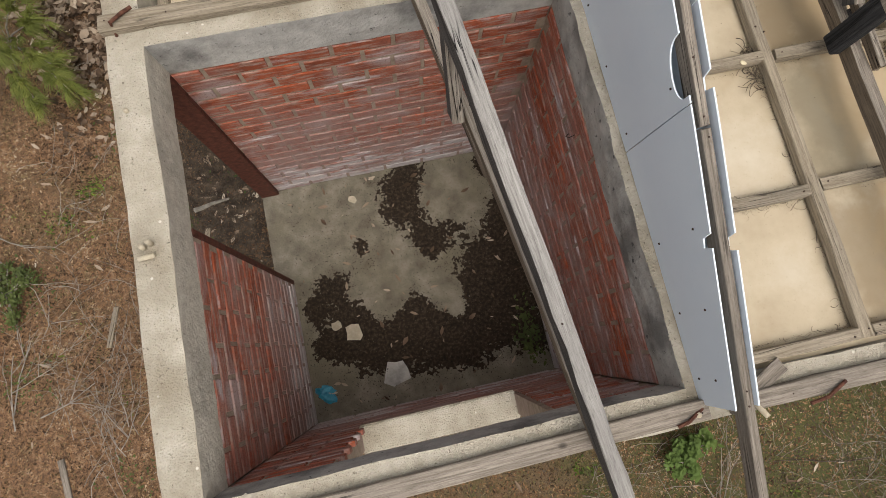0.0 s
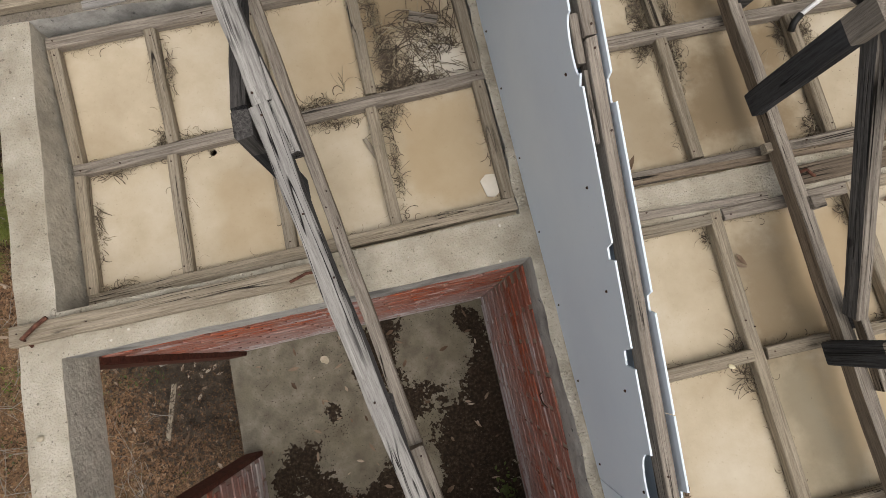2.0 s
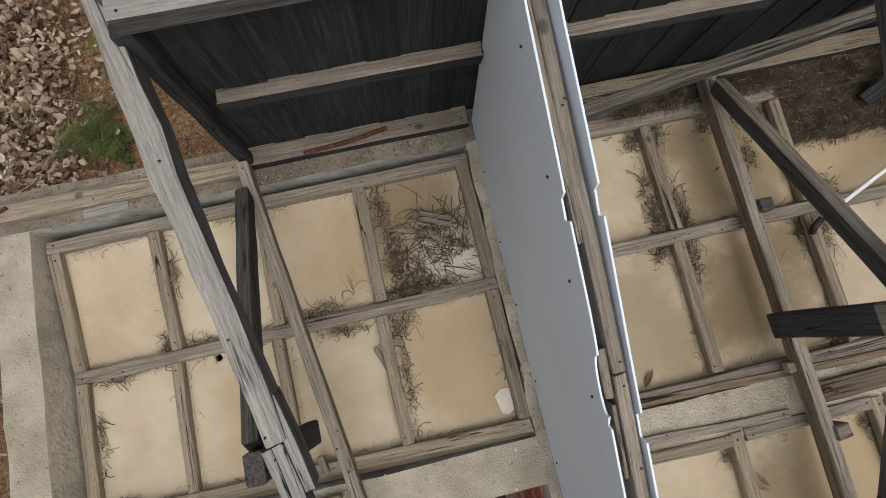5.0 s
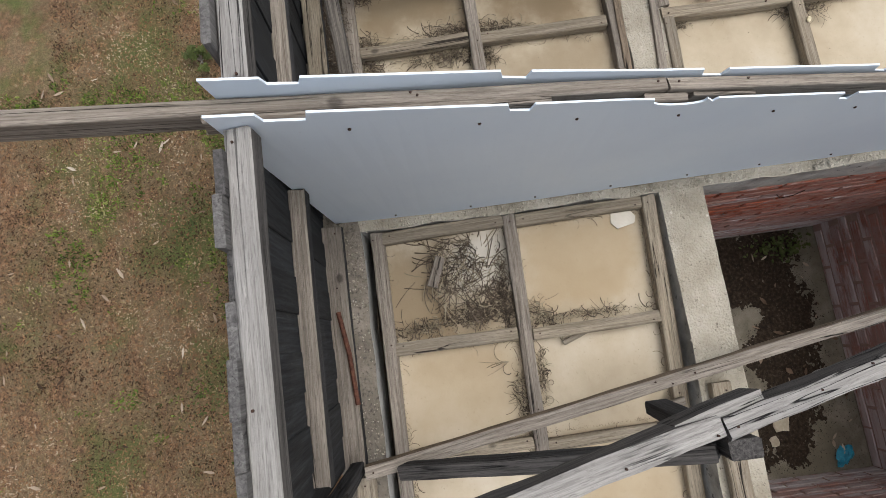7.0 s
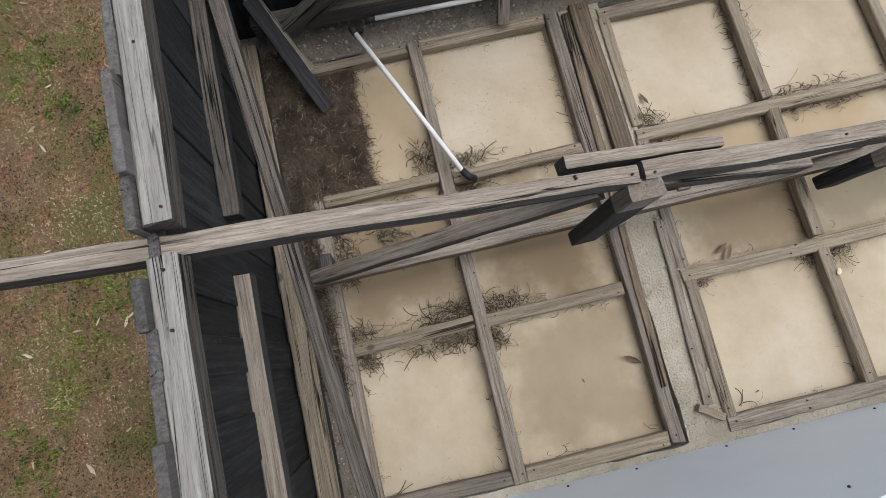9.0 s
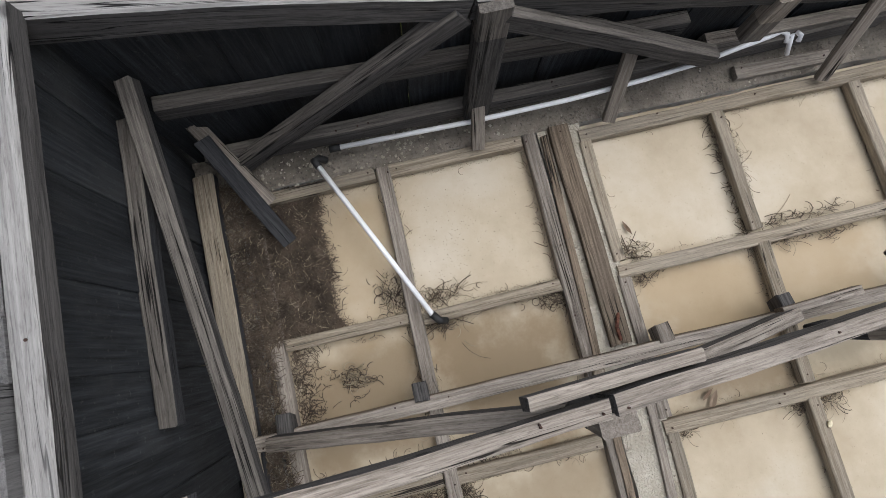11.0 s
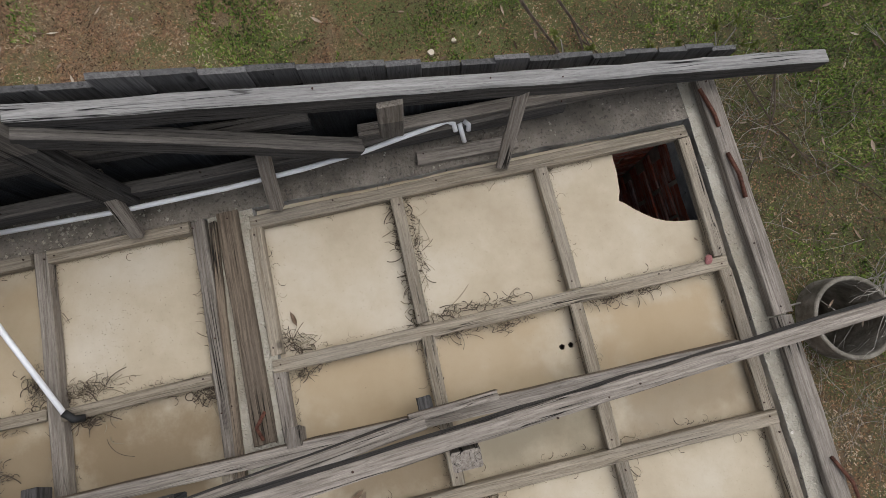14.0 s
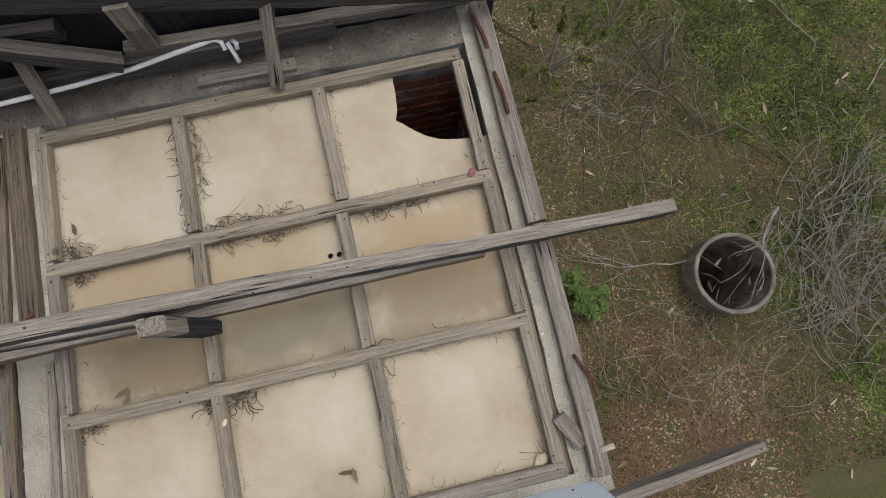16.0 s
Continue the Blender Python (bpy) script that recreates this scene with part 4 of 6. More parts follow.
# again side shade is put into the darker timber of each pair
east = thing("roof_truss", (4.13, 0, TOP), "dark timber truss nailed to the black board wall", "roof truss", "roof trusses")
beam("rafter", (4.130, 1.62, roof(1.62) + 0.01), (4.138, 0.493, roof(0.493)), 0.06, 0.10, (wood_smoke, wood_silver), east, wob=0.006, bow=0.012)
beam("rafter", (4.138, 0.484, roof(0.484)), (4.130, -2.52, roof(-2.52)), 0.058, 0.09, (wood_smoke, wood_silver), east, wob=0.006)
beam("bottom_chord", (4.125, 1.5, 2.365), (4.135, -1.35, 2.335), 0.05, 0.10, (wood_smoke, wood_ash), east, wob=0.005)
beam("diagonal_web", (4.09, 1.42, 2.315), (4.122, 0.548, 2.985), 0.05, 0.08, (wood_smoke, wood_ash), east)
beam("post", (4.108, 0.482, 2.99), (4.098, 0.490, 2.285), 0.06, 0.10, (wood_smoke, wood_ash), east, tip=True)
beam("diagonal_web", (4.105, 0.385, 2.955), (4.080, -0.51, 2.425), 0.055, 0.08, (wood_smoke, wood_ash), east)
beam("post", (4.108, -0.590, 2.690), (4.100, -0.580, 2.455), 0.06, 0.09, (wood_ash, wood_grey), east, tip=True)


# ---- board walls above the ring beams ----
def board_wall_north():
    th = thing("wall_north_2", (2.5, 1.60, TOP), "black vertical weatherboards nailed to grey timber rails", kind="structure")
    rnd = random.Random(5)
    x, turn = 1.0, 0
    while x < 4.16:
        w = rnd.uniform(0.095, 0.13)
        top = 3.335 + rnd.uniform(-0.012, 0.03)
        if 1.88 < x + w / 2 < 2.12 or 2.92 < x + w / 2 < 3.08:
            top -= 0.075
        turn = 1 - turn
        beam("board", (x + w / 2, 1.572 + 0.006 * turn, top), (x + w / 2 + rnd.uniform(-0.003, 0.003), 1.655 + 0.006 * turn, 1.93), w + 0.008 * turn, 0.021, (wood_black, board_top), th, wob=0.002, tip=True)
        x += w
    # plates and rails: dark sides carry shade in their colour, tops are weathered
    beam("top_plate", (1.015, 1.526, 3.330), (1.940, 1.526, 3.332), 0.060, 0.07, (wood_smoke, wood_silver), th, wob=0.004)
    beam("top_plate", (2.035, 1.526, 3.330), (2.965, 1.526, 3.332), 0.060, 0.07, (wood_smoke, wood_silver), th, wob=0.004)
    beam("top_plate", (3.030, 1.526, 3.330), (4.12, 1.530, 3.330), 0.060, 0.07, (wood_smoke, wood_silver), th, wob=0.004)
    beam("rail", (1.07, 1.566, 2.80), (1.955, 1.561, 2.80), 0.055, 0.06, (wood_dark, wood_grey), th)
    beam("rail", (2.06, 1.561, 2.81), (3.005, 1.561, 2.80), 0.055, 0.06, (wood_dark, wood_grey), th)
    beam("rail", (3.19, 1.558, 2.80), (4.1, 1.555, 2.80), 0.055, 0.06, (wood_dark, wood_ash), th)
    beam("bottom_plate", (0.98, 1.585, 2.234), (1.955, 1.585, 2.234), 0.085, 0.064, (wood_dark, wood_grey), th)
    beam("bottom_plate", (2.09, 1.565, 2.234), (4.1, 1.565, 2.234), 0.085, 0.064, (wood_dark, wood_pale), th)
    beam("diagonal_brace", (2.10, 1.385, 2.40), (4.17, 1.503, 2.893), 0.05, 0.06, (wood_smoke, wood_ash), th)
    beam("edge_post", (1.012, 1.545, 3.262), (0.99, 1.60, 2.180), 0.05, 0.05, wood_dark, th)
    return th


def board_wall_east():
    th = thing("wall_east_2", (4.2, 0, TOP), "black vertical weatherboards with ragged tops under a sloping rafter", kind="structure")
    rnd = random.Random(8)
    y, turn, drop = 1.60, 0, 0.0
    while y > -2.05:
        w = rnd.uniform(0.115, 0.15)
        if rnd.random() < 0.22:
            drop = rnd.uniform(-0.05, 0.02)
        top = roof(y) + 0.03 + drop + rnd.uniform(-0.016, 0.010)
        turn = 1 - turn
        beam("board", (4.203 + 0.006 * turn, y + 0.006 * turn, top), (4.203 + 0.006 * turn, y + 0.006 * turn, 1.95), 0.02, w + 0.004 * turn, (wood_black, board_top), th, wob=0.002, tip=True, cut=-0.249)
        y -= w
    beam("rail", (4.165, 1.50, 2.735), (4.165, -0.35, 2.575), 0.05, 0.08, (wood_smoke, wood_ash), th)
    beam("rail", (4.15, -0.5, 2.396), (4.16, -1.95, 2.298), 0.05, 0.06, (wood_ash, wood_grey), th)
    return th


board_wall_north()
board_wall_east()


# ---- fibre cement sheets ----
def notched_sheet(name, y0, y1, foot, head, notches, label, drop=0.0, bays=(), seam=0.0, seam_north=0.0, side=-1):
    """A thin upright sheet from y0 (south) to y1 (north). foot, head: x of its lower and upper edge along y; notches: (y, width, depth) square cuts; bays: the same, curved."""
    ys = [(y0 + (y1 - y0) * k / 40, 0.0) for k in range(41)]
    for y, w, d in notches:
        if y0 < y - w / 2 and y + w / 2 < y1:
            ys = [q for q in ys if abs(q[0] - y) > w / 2 + 0.004]
            ys += [(y - w / 2, 0.0), (y - w / 2 + 0.010, d), (y + w / 2 - 0.007, d * 0.9), (y + w / 2, 0.0)]
    for y, w, d in bays:
        if y0 < y and y < y1:
            ys = [q for q in ys if abs(q[0] - y) > w / 2 + 0.004]
            ys += [(y + w / 2 * math.sin(math.pi * (k / 16 - 0.5)), d * math.cos(math.pi * (k / 16 - 0.5)) ** 0.6 if 0 < k < 16 else 0.0) for k in range(17)]
    ys.sort()
    bm = bmesh.new()
    thick = 0.006
    cols = []
    for y, d in ys:
        zt, zb = sheet_top(y) - drop - d, TOP + 0.006 + 0.004 * noise.noise(Vector((y * 7, 1, 0)))
        f, h = between(foot, y), between(head, y)
        slope = (h - f) / (sheet_top(y) - drop - zb)
        lean = seam * (1 - (y - y0) / (y1 - y0)) + seam_north * (y - y0) / (y1 - y0)
        col = []
        for z, yy in ((zb, y + lean), ((zb + zt) / 2, y + lean / 2), (zt, y)):
            x = f + slope * (z - zb)
            col += [bm.verts.new((x - thick / 2, yy, z)), bm.verts.new((x + thick / 2, yy, z))]
        cols.append(col)
    for a, b in zip(cols, cols[1:]):
        for i, j in ((0, 2), (2, 4), (3, 1), (5, 3), (4, 5), (1, 0)):
            bm.faces.new((a[i], a[j], b[j], b[i]))
    for c in (cols[0], cols[-1]):
        bm.faces.new((c[0], c[1], c[3], c[2])); bm.faces.new((c[2], c[3], c[5], c[4]))
    bmesh.ops.recalc_face_normals(bm, faces=bm.faces)
    sh = part(name, bm, sheet_mat, None, label, category="wall sheet", group="fibre cement sheets")
    rnd = random.Random(int(y0 * 100))
    for k in range(int((y1 - y0) / 0.3)):
        y = y0 + 0.1 + 0.3 * k + rnd.uniform(-0.05, 0.05)
        f, h = between(foot, y), between(head, y)
        for z in (TOP + 0.06, sheet_top(y) - drop - 0.10):
            bm = bmesh.new()
            bmesh.ops.create_uvsphere(bm, u_segments=6, v_segments=4, radius=0.005)
            x = f + (h - f) * (z - TOP) / (sheet_top(y) - drop - TOP)
            part("screw", bm, nail_mat, sh, m=Matrix.Translation((x + side * 0.004, y, z)))
    return sh


WN = [(1.425, 0.10, 0.04), (0.89, 0.07, 0.035), (0.36, 0.07, 0.02), (-0.12, 0.05, 0.04), (-0.42, 0.06, 0.06), (-1.38, 0.05, 0.05)]
SH = "blue-grey fibre cement sheet standing on the wall"
W_FOOT, W_HEAD = [(1.66, 1.985), (1.50, 1.980), (1.1, 1.966), (0.4, 1.968), (-0.2, 1.972), (-1.97, 1.972)], [(1.66, 1.940), (1.375, 1.951), (0.6, 1.984), (-1.0, 1.984), (-1.97, 1.971)]
E_FOOT, E_HEAD = [(1.68, 2.069), (-0.6, 2.064), (-1.97, 2.060)], [(1.66, 2.020), (1.375, 2.031), (0.93, 2.058), (0.5, 2.068), (-1.0, 2.072), (-1.97, 2.058)]
notched_sheet("wall_sheet", -0.925, 1.57, W_FOOT, W_HEAD, WN, SH, 0.0, [(0.44, 0.16, 0.035), (-0.80, 0.20, 0.085)], 0.03)
notched_sheet("wall_sheet", -1.97, -0.930, W_FOOT, W_HEAD, WN, SH, 0.0, seam_north=0.03)
notched_sheet("wall_sheet", -0.60, 1.575, E_FOOT, E_HEAD, [(1.42, 0.08, 0.03), (0.89, 0.08, 0.035), (0.31, 0.08, 0.035), (-0.28, 0.06, 0.035)], SH, 0.0, side=1)
notched_sheet("wall_sheet", -1.97, -0.605, E_FOOT, E_HEAD, [(-0.86, 0.06, 0.05), (-1.4, 0.06, 0.05)], SH, 0.0, side=1)

# ---- planks on the walls ----
PL = "weathered pine plank lying on the concrete beam"


def plank(p0, p1, w, h, m, label=PL):
    return beam("wall_plank", p0, p1, w, h, m, None, label=label, category="plank", group="wall planks")


plank((-0.13, 0.118, TOP + 0.042), (1.12, 0.115, TOP + 0.042), 0.08, 0.042, wood_pale)
plank((-0.10, 1.556, TOP + 0.042), (0.95, 1.552, TOP + 0.042), 0.076, 0.042, wood_pale)
plank((0.27, 1.497, TOP + 0.012), (0.455, 1.503, TOP + 0.012), 0.042, 0.026, wood_silver, "short grey offcut lying on the concrete beam")
plank((-0.05, -2.012, TOP + 0.04), (1.98, -1.985, TOP + 0.04), 0.075, 0.042, wood_grey)
plank((2.08, -1.998, TOP + 0.04), (3.10, -2.002, TOP + 0.04), 0.075, 0.042, wood_grey)
plank((3.11, -2.000, TOP + 0.05), (4.16, -1.995, TOP + 0.05), 0.082, 0.05, wood_grey)
plank((4.002, 0.100, TOP + 0.03), (3.071, 0.093, TOP + 0.03), 0.085, 0.03, wood_brown, "brown split plank lying between two ceiling frames")
plank((3.974, 0.166, TOP + 0.02), (2.324, 0.217, TOP + 0.02), 0.03, 0.02, wood_brown, "thin brown batten lying along the concrete beam")
plank((2.970, 0.041, TOP + 0.02), (2.220, 0.074, TOP + 0.02), 0.035, 0.02, wood_grey, "grey batten lying along the concrete beam")
plank((4.062, -0.707, TOP + 0.03), (4.051, -1.137, TOP + 0.03), 0.06, 0.03, wood_grey, "short grey board lying on the concrete beam")

# braces nailed between the east wall and the joists
BR = "short grey timber brace leaning on the east wall"


def brace(p0, p1, w=0.05, h=0.035, m=None, label=BR):
    return beam("wall_brace", p0, p1, w, h, m or wood_grey, None, label=label, category="brace", group="wall braces")


brace((4.131, 0.442, 2.504), (3.961, 0.456, 2.221))
brace((4.126, -0.153, 2.534), (3.957, -0.104, 2.221))
brace((4.107, -1.118, 2.553), (3.933, -1.044, 2.221))
brace((4.207, 1.481, 2.475), (3.933, 1.318, 2.221), 0.06, 0.03, wood_grey, "weathered board leaning in the corner of the board walls")
brace((4.136, 1.462, 2.475), (3.752, 1.282, 2.214), 0.06, 0.03, wood_dark, "dark board leaning in the corner of the board walls")

# door frame of the roofless room
dj = thing("door_frame_1", (-0.05, -0.4, 0), "rust-red steel door jambs in the brick wall", kind="structure")
part("jamb", box_bm(WX0 + 0.02, WX1 + 0.004, -0.035, 0.004, 0, SPRING, bevel=0.004), steel_rust, dj)
part("jamb", box_bm(WX0 + 0.02, WX1 + 0.004, -0.80, -0.765, 0, SPRING, bevel=0.004), steel_rust, dj)


# well beside the house
well_mat = surface("mossy_old_concrete", [(0.3, (0.13, 0.115, 0.09)), (0.5, (0.24, 0.215, 0.175)), (0.7, (0.36, 0.33, 0.28))], scale=9, bump=0.8, fine=60, vary=0, shift=False, second=(4, 0.46, 0.66, (0.07, 0.062, 0.045), 0.8))
def well():
    th = thing("well", (*WELL, GROUND), "round concrete well ring with dead twigs hanging in it", "well")
    at = Matrix.Translation((*WELL, GROUND))
    n = 48

    def shell(name, stops, material, cap=False):
        bm = bmesh.new()
        rings = []
        for r, z in stops:
            rings.append([bm.verts.new((r * math.cos(2 * math.pi * i / n), r * math.sin(2 * math.pi * i / n), z + 0.007 * noise.noise(Vector((r * math.cos(2 * math.pi * i / n) * 8, i * 0.4, z))))) for i in range(n)])
        for a, b in zip(rings, rings[1:]):
            for i in range(n):
                bm.faces.new((a[i], a[(i + 1) % n], b[(i + 1) % n], b[i]))
        if cap:
            bm.faces.new(rings[-1][::-1])
        bmesh.ops.recalc_face_normals(bm, faces=bm.faces)
        return part(name, bm, material, th, m=at)
    ro, ri = 0.342, 0.304
    shell("ring", ((ro, -0.2), (ro, 0.275), (ro - 0.008, 0.285), (ri + 0.008, 0.285), (ri, 0.275), (ri, 0.1), (ri + 0.004, -0.2), (ro, -0.2)), well_mat)
    shell("shaft", ((ri + 0.004, -0.2), (ri, -0.6), (ri, -1.9)), well_mat)
    bm = bmesh.new()
    bmesh.ops.create_grid(bm, x_segments=24, y_segments=24, size=0.33)
    for v in bm.verts:
        v.co.z = -1.15 + 0.05 * noise.noise(v.co * 9)
    bmesh.ops.delete(bm, geom=[v for v in bm.verts if v.co.xy.length > 0.31], context="VERTS")
    part("bottom", bm, soil_mat, th, "dark rubble at the bottom", at)


well()

# ---- loose and small things ----
class Stuff:
    """Collects many small pieces into one mesh."""
    def __init__(self, seed):
        self.v, self.f, self.r = [], [], random.Random(seed)

    def leaf(self, x, y, z, size, slim=0.3, curl=0.25):
        r = self.r
        a = r.uniform(0, 2 * math.pi)
        c, s = math.cos(a), math.sin(a)
        tilt, roll = r.uniform(-0.4, 0.4), r.uniform(-0.5, 0.5)
        n = len(self.v)
        for u, w in ((-0.5, 0), (-0.15, 0.5), (0.2, 0.4), (0.5, 0.05), (0.2, -0.42), (-0.15, -0.5), (0.0, 0.0)):
            px, py = u * size, w * slim * size
            pz = size * (tilt * u + roll * w * slim + curl * (u * u + w * w * 0.6) + 0.12)
            self.v.append((x + c * px - s * py, y + s * px + c * py, z + max(pz, 0.002)))
        for i in range(6):
            self.f.append((n + i, n + (i + 1) % 6, n + 6))

    def crumb(self, x, y, z, size):
        """A small flat flake."""
        r = self.r
        a = r.uniform(0, 2 * math.pi)
        n = len(self.v)
        for k in range(4):
            q = a + math.pi / 2 * k + r.uniform(-0.4, 0.4)
            d = size * r.uniform(0.35, 1.0)
            self.v.append((x + d * math.cos(q), y + d * math.sin(q), z + r.uniform(0.0005, 0.003)))
        self.f.append((n, n + 1, n + 2, n + 3))

    def pebble(self, x, y, z, size):
        r = self.r
        n = len(self.v)
        s = [size * r.uniform(0.5, 1.0) for _ in range(6)]
        a = r.uniform(0, 2 * math.pi)
        for k in range(4):
            self.v.append((x + s[k] * math.cos(a + 1.57 * k), y + s[k] * math.sin(a + 1.57 * k), z + 0.25 * size * r.random()))
        self.v += [(x, y, z + 0.7 * s[4]), (x, y, z - 0.4 * s[5])]
        for k in range(4):
            self.f += [(n + k, n + (k + 1) % 4, n + 4), (n + (k + 1) % 4, n + k, n + 5)]

    def strand(self, x, y, z, length, curve=1.5, w=0.0016, rise=0.01, head=None, segs=5):
        r = self.r
        a = r.uniform(0, 2 * math.pi) if head is None else head
        k = r.uniform(-curve, curve)
        n = len(self.v)
        for i in range(segs + 1):
            t = i / segs
            zz = z + rise * math.sin(math.pi * t) + 0.002
            nx, ny = -math.sin(a) * w, math.cos(a) * w
            self.v += [(x + nx, y + ny, zz), (x - nx, y - ny, zz + w)]
            if i:
                m = n + 2 * i
                self.f.append((m - 2, m - 1, m + 1, m))
            x += math.cos(a) * length / segs
            y += math.sin(a) * length / segs
            a += k / segs

    def done(self, name, material, label, category, kind="stuff"):
        me = bpy.data.meshes.new(name)
        me.from_pydata(self.v, [], self.f)
        me.materials.append(material)
        return part(name, me, None, None, label, category=category, kind=kind)


def soil():
    """Dark damp soil lying in patches on the floor of the roofless room."""
    plus = [(1.0, -0.15, 0.17), (1.02, -0.40, 0.22), (1.32, -0.62, 0.16), (1.78, -0.70, 0.26), (1.82, -1.15, 0.28), (1.55, -1.02, 0.22), (1.55, -1.42, 0.30), (1.22, -1.50, 0.24),
            (0.97, -1.22, 0.19), (0.85, -1.48, 0.24), (0.50, -1.45, 0.24), (0.40, -1.17, 0.20), (0.33, -0.86, 0.13), (0.60, -0.60, 0.08), (0.68, -0.78, 0.09), (1.86, -0.25, 0.10), (1.5, -0.05, 0.08), (1.15, -0.72, 0.12), (1.2, -0.08, 0.13), (1.75, -0.12, 0.12), (1.9, -0.48, 0.16), (0.15, -1.05, 0.1), (0.2, -1.35, 0.12), (1.85, -1.6, 0.16), (0.1, -1.7, 0.06)]
    minus = [(1.45, -0.30, 0.24), (0.72, -1.0, 0.15), (0.86, -0.82, 0.16), (1.18, -1.12, 0.13), (1.28, -1.27, 0.07)]
    step = 0.0065
    nx, ny = int((EX0 - WX1) / step), int((MY0 - SY1) / step)
    verts, faces, index = [], [], {}

    def field(x, y):
        f = sum(math.exp(-((x - a) ** 2 + (y - b) ** 2) / (r * r)) for a, b, r in plus) - 1.1 * sum(math.exp(-((x - a) ** 2 + (y - b) ** 2) / (r * r)) for a, b, r in minus)
        p = Vector((x, y, 0))
        return f - 0.60 + 0.4 * noise.noise(p * 5) + 0.35 * noise.noise(p * 14) + 0.45 * noise.noise(p * 34) + 0.5 * noise.noise(p * 80)
    val = {(i, j): field(WX1 + i * step, SY1 + j * step) for i in range(nx + 1) for j in range(ny + 1)}

    def v(i, j):
        if (i, j) not in index:
            x, y = WX1 + i * step, SY1 + j * step
            index[i, j] = len(verts)
            verts.append((x, y, 0.002 + 0.008 * max(0, min(1, val[i, j])) * (0.7 + 0.3 * noise.noise(Vector((x * 30, y * 30, 3))))))
        return index[i, j]
    for i in range(nx):
        for j in range(ny):
            if (val[i, j] + val[i + 1, j] + val[i, j + 1] + val[i + 1, j + 1]) > 0:
                faces.append((v(i, j), v(i + 1, j), v(i + 1, j + 1), v(i, j + 1)))
    near = {}
    for k, f in enumerate(faces):
        for q in f:
            near.setdefault(q, []).append(k)
    seen, kept = set(), []
    for k in range(len(faces)):
        if k not in seen:
            seen.add(k)
            patch = [k]
            for c in patch:
                fresh = {o for q in faces[c] for o in near[q]} - seen
                seen |= fresh
                patch += sorted(fresh)
            if len(patch) > 260:
                kept += [faces[c] for c in patch]
    used = {q: i for i, q in enumerate(sorted({q for f in kept for q in f}))}
    verts, faces = [verts[q] for q in used], [tuple(used[q] for q in f) for f in kept]
    specks = Stuff(60)
    r = random.Random(61)
    for _ in range(26000):
        x, y = r.uniform(WX1 + 0.02, EX0 - 0.02), r.uniform(SY1 + 0.02, MY0 - 0.02)
        if r.random() < math.exp(-max(0.0, -field(x, y)) * 3.2):
            specks.crumb(x, y, 0.001, 0.0015 + 0.006 * r.random() ** 2)
    specks.done("soil_crumbs", soil_mat, "dark soil crumbs strewn over the concrete floor", "soil")
    me = bpy.data.meshes.new("soil")
    me.from_pydata(verts, [], faces)
    me.materials.append(soil_mat)
    part("soil", me, None, None, "dark damp soil lying in patches on the concrete", category="soil", kind="stuff")


soil()


def gh(x, y):
    return ground_height(x, y)


def outside(x, y, pad=0.02):
    return not (WX0 - pad < x < FX1 + 0.03 + pad and SY0 - pad < y < NY1 + 0.04 + pad)


def strew(name, material, label, category, seed, patches, size, tall, share):
    """Small tilted flakes or short blades strewn over patches (x0, x1, y0, y1, count); share(x, y): how likely one lies there; tall: how steep they stand."""
    g = np.random.default_rng(seed)
    keep, big = [], []
    for x0, x1, y0, y1, n in patches:
        for x, y, q, d in zip(g.uniform(x0, x1, n).tolist(), g.uniform(y0, y1, n).tolist(), g.random(n).tolist(), g.random(n).tolist()):
            if outside(x, y) and (x - WELL[0]) ** 2 + (y - WELL[1]) ** 2 > 0.13 and q < share(x, y):
                keep.append((x, y, gh(x, y)))
                big.append(size[0] + (size[1] - size[0]) * d * d)
    p, d = np.array(keep), np.array(big)
    n = len(p)
    a, lean = g.uniform(0, 2 * np.pi, n), g.uniform(tall[0], tall[1], n)
    u = np.stack([np.cos(a), np.sin(a), np.zeros(n)], 1)
    w = np.stack([-np.sin(a) * np.cos(lean), np.cos(a) * np.cos(lean), np.sin(lean)], 1)
    slim = g.uniform(0.25, 0.6, n)
    corners = [(-0.5, 0.0), (0.5, 0.0), (0.32, 1.0), (-0.22, 0.85)]
    v = np.stack([p + u * (slim * d * (c0 + g.uniform(-0.15, 0.15, n)))[:, None] + w * (d * c1 * g.uniform(0.7, 1.1, n))[:, None] for c0, c1 in corners], 1)
    v[:, :, 2] += 0.002
    me = bpy.data.meshes.new(name)
    me.vertices.add(4 * n); me.vertices.foreach_set("co", v.ravel())
    me.loops.add(4 * n); me.loops.foreach_set("vertex_index", np.arange(4 * n))
    me.polygons.add(n); me.polygons.foreach_set("loop_start", np.arange(0, 4 * n, 4))
    me.update(calc_edges=True)
    me.materials.append(material)
    return part(name, me, None, None, label, category=category, kind="stuff")


def turf(x, y):
    """How grassy the earth is: bare and red in the west and east, mossy in the north, green in the south-east."""
    p = Vector((x, y, 0))
    m = noise.noise(p * 0.9) + 0.6 * noise.noise(p * 3.1) + 0.45 * noise.noise(p * 8) + 0.25 * noise.noise(p * 22)
    if y < -2.1 and x > 1.2:
        return m + max(-0.50, min(0.75, -0.42 * y - 1.85 + 0.20 * (x - 3.0)))
    if x > 4.3:
        return m - 0.04 - 0.04 * max(0, y)
    if y > 1.8:
        return m + (0.02 if x > 1.2 else -0.40)
    return m - 0.33


